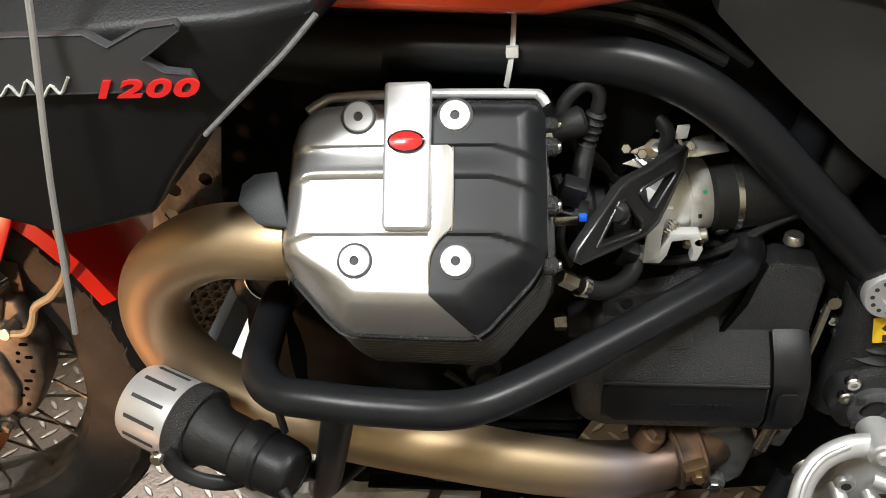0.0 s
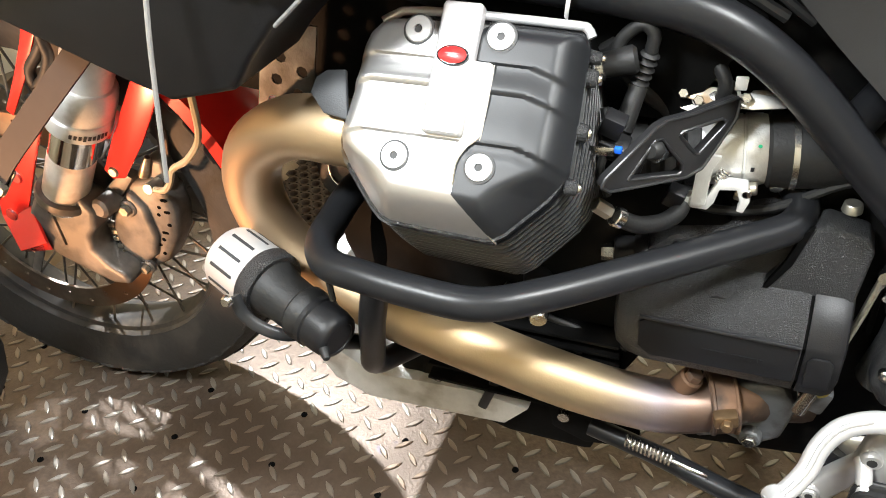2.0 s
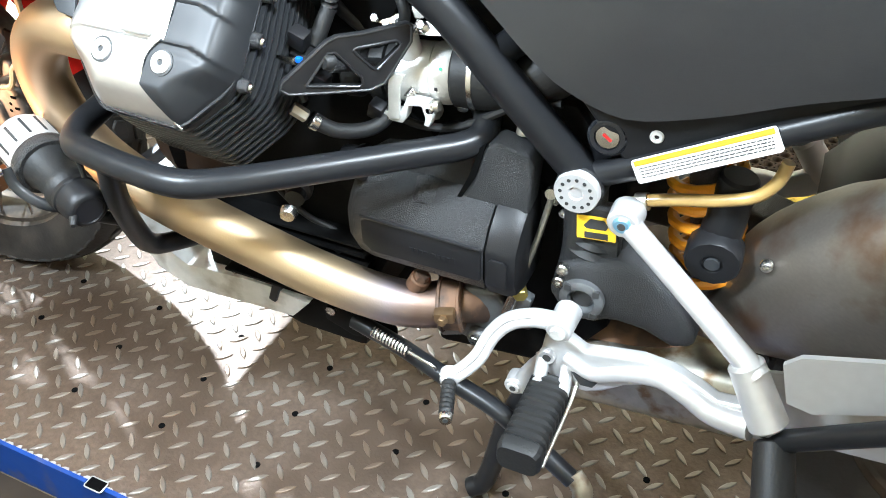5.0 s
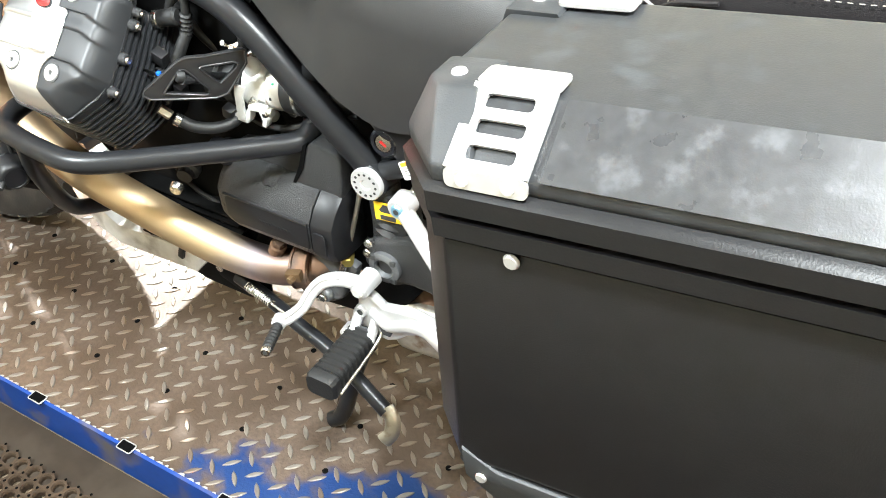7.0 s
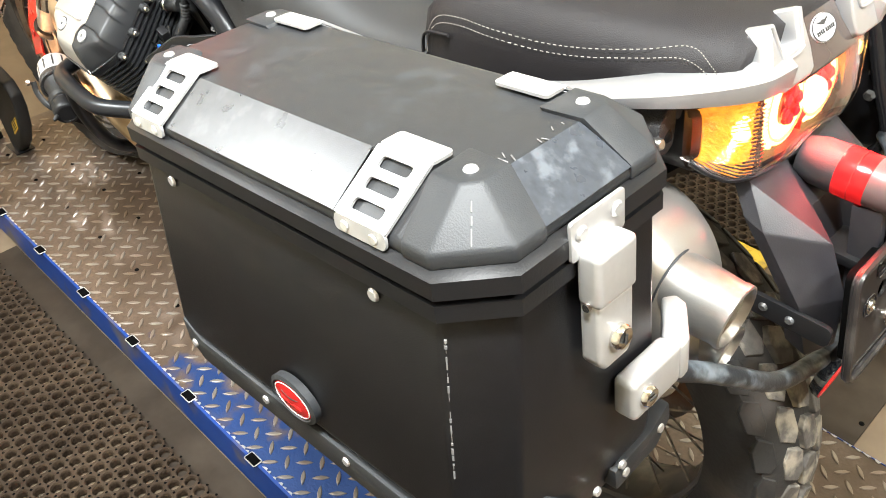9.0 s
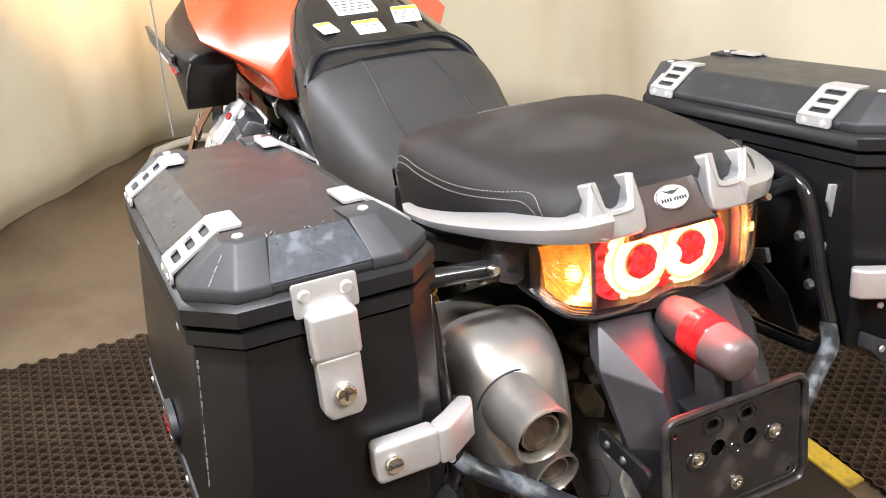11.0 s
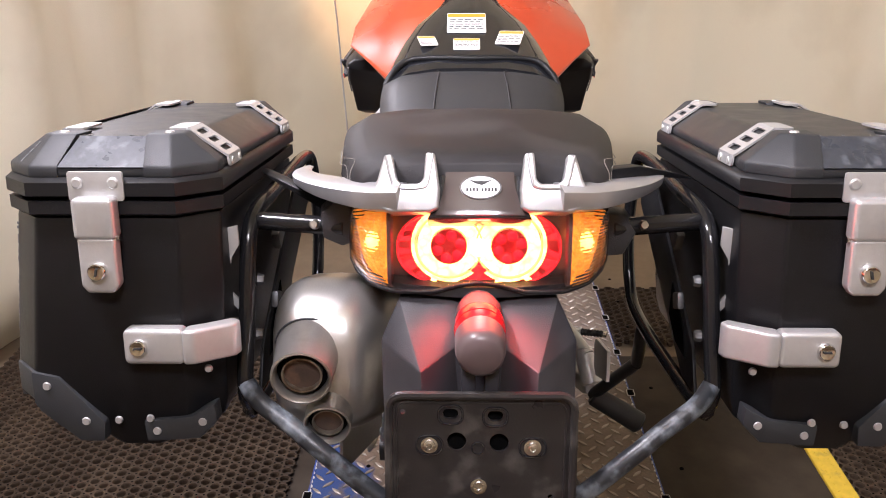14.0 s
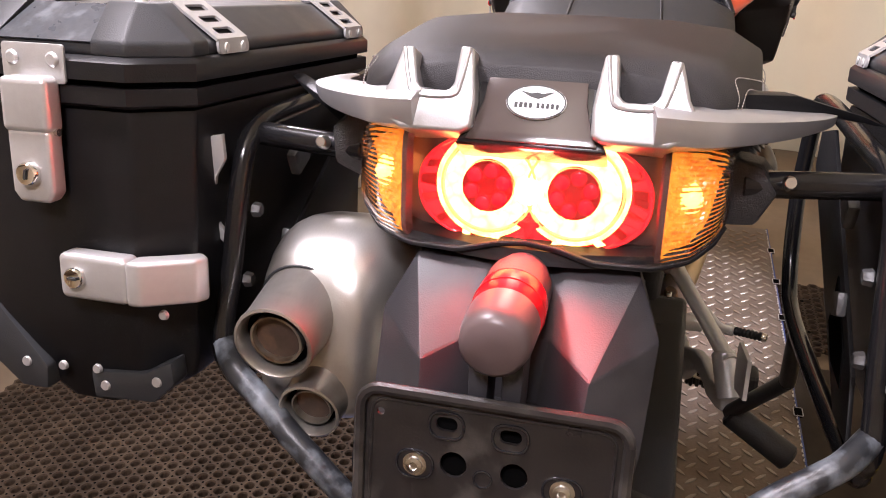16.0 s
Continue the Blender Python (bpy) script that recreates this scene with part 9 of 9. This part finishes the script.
    part("bevel_patch", loft([[p - up for p in worn], [p + up for p in worn]]), WORN, lid, "worn bluish grey paint on the rear bevel", smooth=0)
    rnd = random.Random(11 + (s > 0))
    for k in range(11):
        y = rnd.uniform(-0.045, 0.045) if k > 5 else 0.034 + rnd.uniform(-0.008, 0.004)
        x0 = 0.1845 + rnd.uniform(-0.006, 0.004)
        L = rnd.uniform(0.002, 0.009)
        part("scratch", tube([V(x0, y, 0.1400), V(x0 - L, y + rnd.uniform(-0.004, 0.004), 0.1400)], 0.0005, 5, 2), SCUFF, lid)
    # silver straps with three slots, folded over the bevel
    for sx in (-0.156, 0.125):
        for sy in (1, -1):
            yt, ye = (0.066 if sy > 0 else 0.070), 0.108
            a = V(sx, sy * (yt - 0.022), 0.1432)
            b = V(sx, sy * (yt - 0.002), 0.1432)
            c = V(sx, sy * (ye + 0.0012), 0.1145)
            d = V(sx, sy * (ye + 0.0024), 0.1035)
            ex = (V(1, 0, 0) - V(0, 0, 0))
            strap = None
            hw = 0.0255
            for p, r2, slots in ((a, b, 0), (b, c, 2), (c, d, 0)):
                yax = (p - r2)
                L = yax.length
                m = axes((p + r2) / 2, ex, ex.cross(yax))
                outer = rounded(2 * hw, L + 0.001, 0.004, 3) if slots == 0 else [(-hw, -L / 2), (hw, -L / 2), (hw, L / 2), (-hw, L / 2)]
                holes = []
                if slots:
                    for t in (-0.30, 0.0, 0.30):
                        holes.append([(x, y + L * t) for x, y in rounded(0.030, L * 0.165, 0.0025, 2)])
                bm = punched(outer, holes, -0.0012, 0.0012, m)
                ob = part("strap" if strap is None else "strap_leaf", bm, STRAP_ALU, lid if strap is None else strap, "slotted silver tie-down strap" if strap is None else "", smooth=25)
                strap = strap or ob
            for dx in (-0.014, 0.014):
                p0 = V(sx + dx, sy * (ye + 0.0034), 0.1085)
                part("rivet", rod(p0, p0 + (V(0, sy, 0) - V(0, 0, 0)) * 0.0012, 0.0042, 0.0036, 12), CAST_ALU, strap)
    # rivets under the rim
    out = V(0, 1, 0) - V(0, 0, 0)
    back = V(1, 0, 0) - V(0, 0, 0)
    for x in (-0.145, 0.125):
        p = V(x, 0.1095, 0.0575)
        part("rivet", rod(p, p + out * 0.0022, 0.0055, 0.0042, 14), STRAP_ALU, case)
    # bottom corner mouldings
    strip = [(-0.192, -0.106), (-0.165, -0.122), (0.14, -0.128), (0.188, -0.120), (0.190, -0.148), (0.14, -0.158), (-0.17, -0.152), (-0.192, -0.136)]
    bm = prism(strip, -0.028, 0.003, base @ Matrix(((1, 0, 0, 0), (0, 0, 1, 0.1245), (0, 1, 0, 0), (0, 0, 0, 1))), 0.003)
    low = part("bottom_moulding", bm, GREY_PLASTIC, case, "grey moulded lower edge with rivets")
    for x in (-0.178, -0.055, 0.062, 0.16):
        p = V(x, 0.1275, -0.132 - 0.004 * (abs(x) < 0.1))
        part("rivet", rod(p, p + out * 0.002, 0.0045, 0.0038, 12), STRAP_ALU, low)
    rear = Matrix(((0, 0, 1, 0.2265), (1, 0, 0, 0), (0, 1, 0, 0), (0, 0, 0, 1)))
    for shape, riv in (([(0.094, -0.104), (0.065, -0.110), (0.030, -0.150), (0.020, -0.162), (0.022, -0.184), (0.048, -0.184), (0.088, -0.150), (0.094, -0.140)], ((0.078, -0.120), (0.040, -0.160))),
                       ([(-0.020, -0.162), (-0.072, -0.156), (-0.098, -0.142), (-0.100, -0.162), (-0.080, -0.182), (-0.022, -0.186)], ((-0.034, -0.173), (-0.084, -0.162)))):
        mo = part("corner_moulding", prism(shape, -0.024, -0.001 if shape[0][0] < 0 else 0.003, base @ rear, 0.003), GREY_PLASTIC, case, "grey moulded bottom corner")
        for y, z in riv:
            p = V(0.2252 if y < 0 else 0.2293, y, z)
            part("rivet", rod(p, p + back * 0.002, 0.0048, 0.004, 12), STRAP_ALU, mo)
    wrap = [(0.092, 0.2290), (0.124, 0.1965), (0.124, 0.180), (0.114, 0.180), (0.086, 0.2200)]
    wm = base @ Matrix(((0, 1, 0, 0), (1, 0, 0, 0), (0, 0, 1, 0), (0, 0, 0, 1)))
    part("corner_moulding", prism(wrap, -0.138, -0.104, wm, 0.003), GREY_PLASTIC, case, "grey moulded bottom corner")
    for y, z in ((0.012 - 0.006, -0.160), (-0.028, -0.158), (-0.095, -0.10)):
        p = V(0.2255, y, z)
        part("rivet", rod(p, p + back * 0.003, 0.0045, 0.0035, 12), STRAP_ALU, case)
    # rear latch
    y0 = 0.003
    plate = part("latch_plate", prism(rounded(0.056, 0.030, 0.003), 0, 0.003, base @ pose(0.2285, y0, 0.0955) @ rear @ pose(0, 0, -0.2265), 0.001), STRAP_ALU, lid, "silver latch plate with two screws")
    for dy in (-0.018, 0.018):
        p = V(0.2315, y0 + dy, 0.099)
        part("latch_screw", rod(p, p + back * 0.0025, 0.006, 0.005, 14, bevel=0.001), STRAP_ALU, plate)
    lm = base @ pose(0.228, y0, 0) @ rear @ pose(0, 0, -0.2265)
    latch = part("latch", prism(rounded(0.042, 0.042, 0.005), 0, 0.019, lm @ pose(0, 0.065, 0), 0.005, 3), STRAP_ALU, case, "silver latch with a key lock")
    part("latch_lever", prism([(-0.019, 0.046), (0.019, 0.046), (0.019, -0.004), (0.013, -0.012), (-0.013, -0.012), (-0.019, -0.004)], 0.0, 0.017, lm, 0.004, 3), STRAP_ALU, latch)
    kl = part("key_lock", lathe([(0.0095, 0), (0.0095, 0.006), (0.008, 0.008), (0.0065, 0.0075)], lm @ pose(0, 0.012, 0.016), 22), CHROME, latch)
    part("key_slot", box((0.0018, 0.008, 0.001), lm @ pose(0, 0.012, 0.0245, 0, 0, 12)), INK_SHADE, kl)
    part("latch_pin", rod(lm @ Vector((-0.022, 0.044, 0.008)), lm @ Vector((0.022, 0.044, 0.008)), 0.003), STEEL, latch)
    # carrier latch that wraps the inner corner
    cm = base @ pose(0.227, 0, 0) @ rear @ pose(0, 0, -0.2265)
    cl = part("carrier_latch", prism(rounded(0.062, 0.038, 0.006), 0, 0.020, cm @ pose(-0.046, -0.069, 0), 0.005, 3), STRAP_ALU, case, "silver carrier latch with a key lock")
    part("carrier_lever", prism([(-0.076, 0.002), (-0.076, 0.021), (-0.088, 0.020), (-0.124, -0.006), (-0.128, -0.018), (-0.118, -0.026), (-0.090, -0.006)], -0.088, -0.051, base @ Matrix(((0, 1, 0, 0.227), (1, 0, 0, 0), (0, 0, 1, 0), (0, 0, 0, 1))), 0.004, 3), STRAP_ALU, cl)
    kl = part("key_lock", lathe([(0.0090, 0), (0.0090, 0.005), (0.0075, 0.007), (0.006, 0.0065)], cm @ pose(-0.031, -0.069, 0.018), 22), CHROME, cl)
    part("key_slot", box((0.008, 0.0018, 0.001), cm @ pose(-0.031, -0.069, 0.0255)), INK_SHADE, kl)
    if s < 0:
        em = base @ Matrix(((1, 0, 0, 0.004), (0, 0, 1, 0.1275), (0, 1, 0, -0.098), (0, 0, 0, 1)))
        rim = part("badge_rim", lathe([(1, -0.004), (1, 0.003), (0.85, 0.0045), (0.8, 0.002)], em @ Matrix.Diagonal((0.0315, 0.0225, 1, 1)), 32), GREY_PLASTIC, case)
        bd = part("badge", lathe([(1, 0), (1, 0.0035), (0.5, 0.0052), (0.05, 0.0056)], em @ Matrix.Diagonal((0.0255, 0.0170, 1, 1)), 32), RED_BADGE, rim, "red oval badge")
        part("badge_line", lathe([(1, 0.0030), (1, 0.0040), (0.965, 0.0043), (0.965, 0.0036)], em @ Matrix.Diagonal((0.0245, 0.0160, 1, 1)), 32, close=True), STICKER, bd, "thin pale oval line")
        part("badge_print", prism([(-0.014, -0.004), (0.014, -0.004), (0.014, -0.0005), (-0.014, -0.0005)], 0.0050, 0.0055, em), RED_INK, bd, "small lettering as a plain bar", smooth=0)
        part("badge_wing", prism([(-0.012, 0.0065), (0, 0.002), (0.012, 0.0065), (0.003, 0.0045), (-0.003, 0.0045)], 0.0044, 0.0056, em), INK_SHADE, bd, smooth=0)
        rnd = random.Random(8)
        z = 0.05
        while z > -0.115:
            L = rnd.uniform(0.001, 0.007)
            y0, y1 = 0.1082 + (0.05 - z) * 0.1 - 0.001, 0.1082 + (0.05 - z + L) * 0.1 - 0.001
            part("scuff", tube([V(0.1898 + (0.05 - z) * 0.012, y0, z), V(0.1898 + (0.05 - z + L) * 0.012, y1, z - L)], rnd.uniform(0.0002, 0.0011), 5, 2), SCUFF, case)
            z -= L + rnd.choice((0.0, 0.0, 0.001, 0.003, 0.009))
    return case


for side in (-1, 1):
    build_pannier(side)
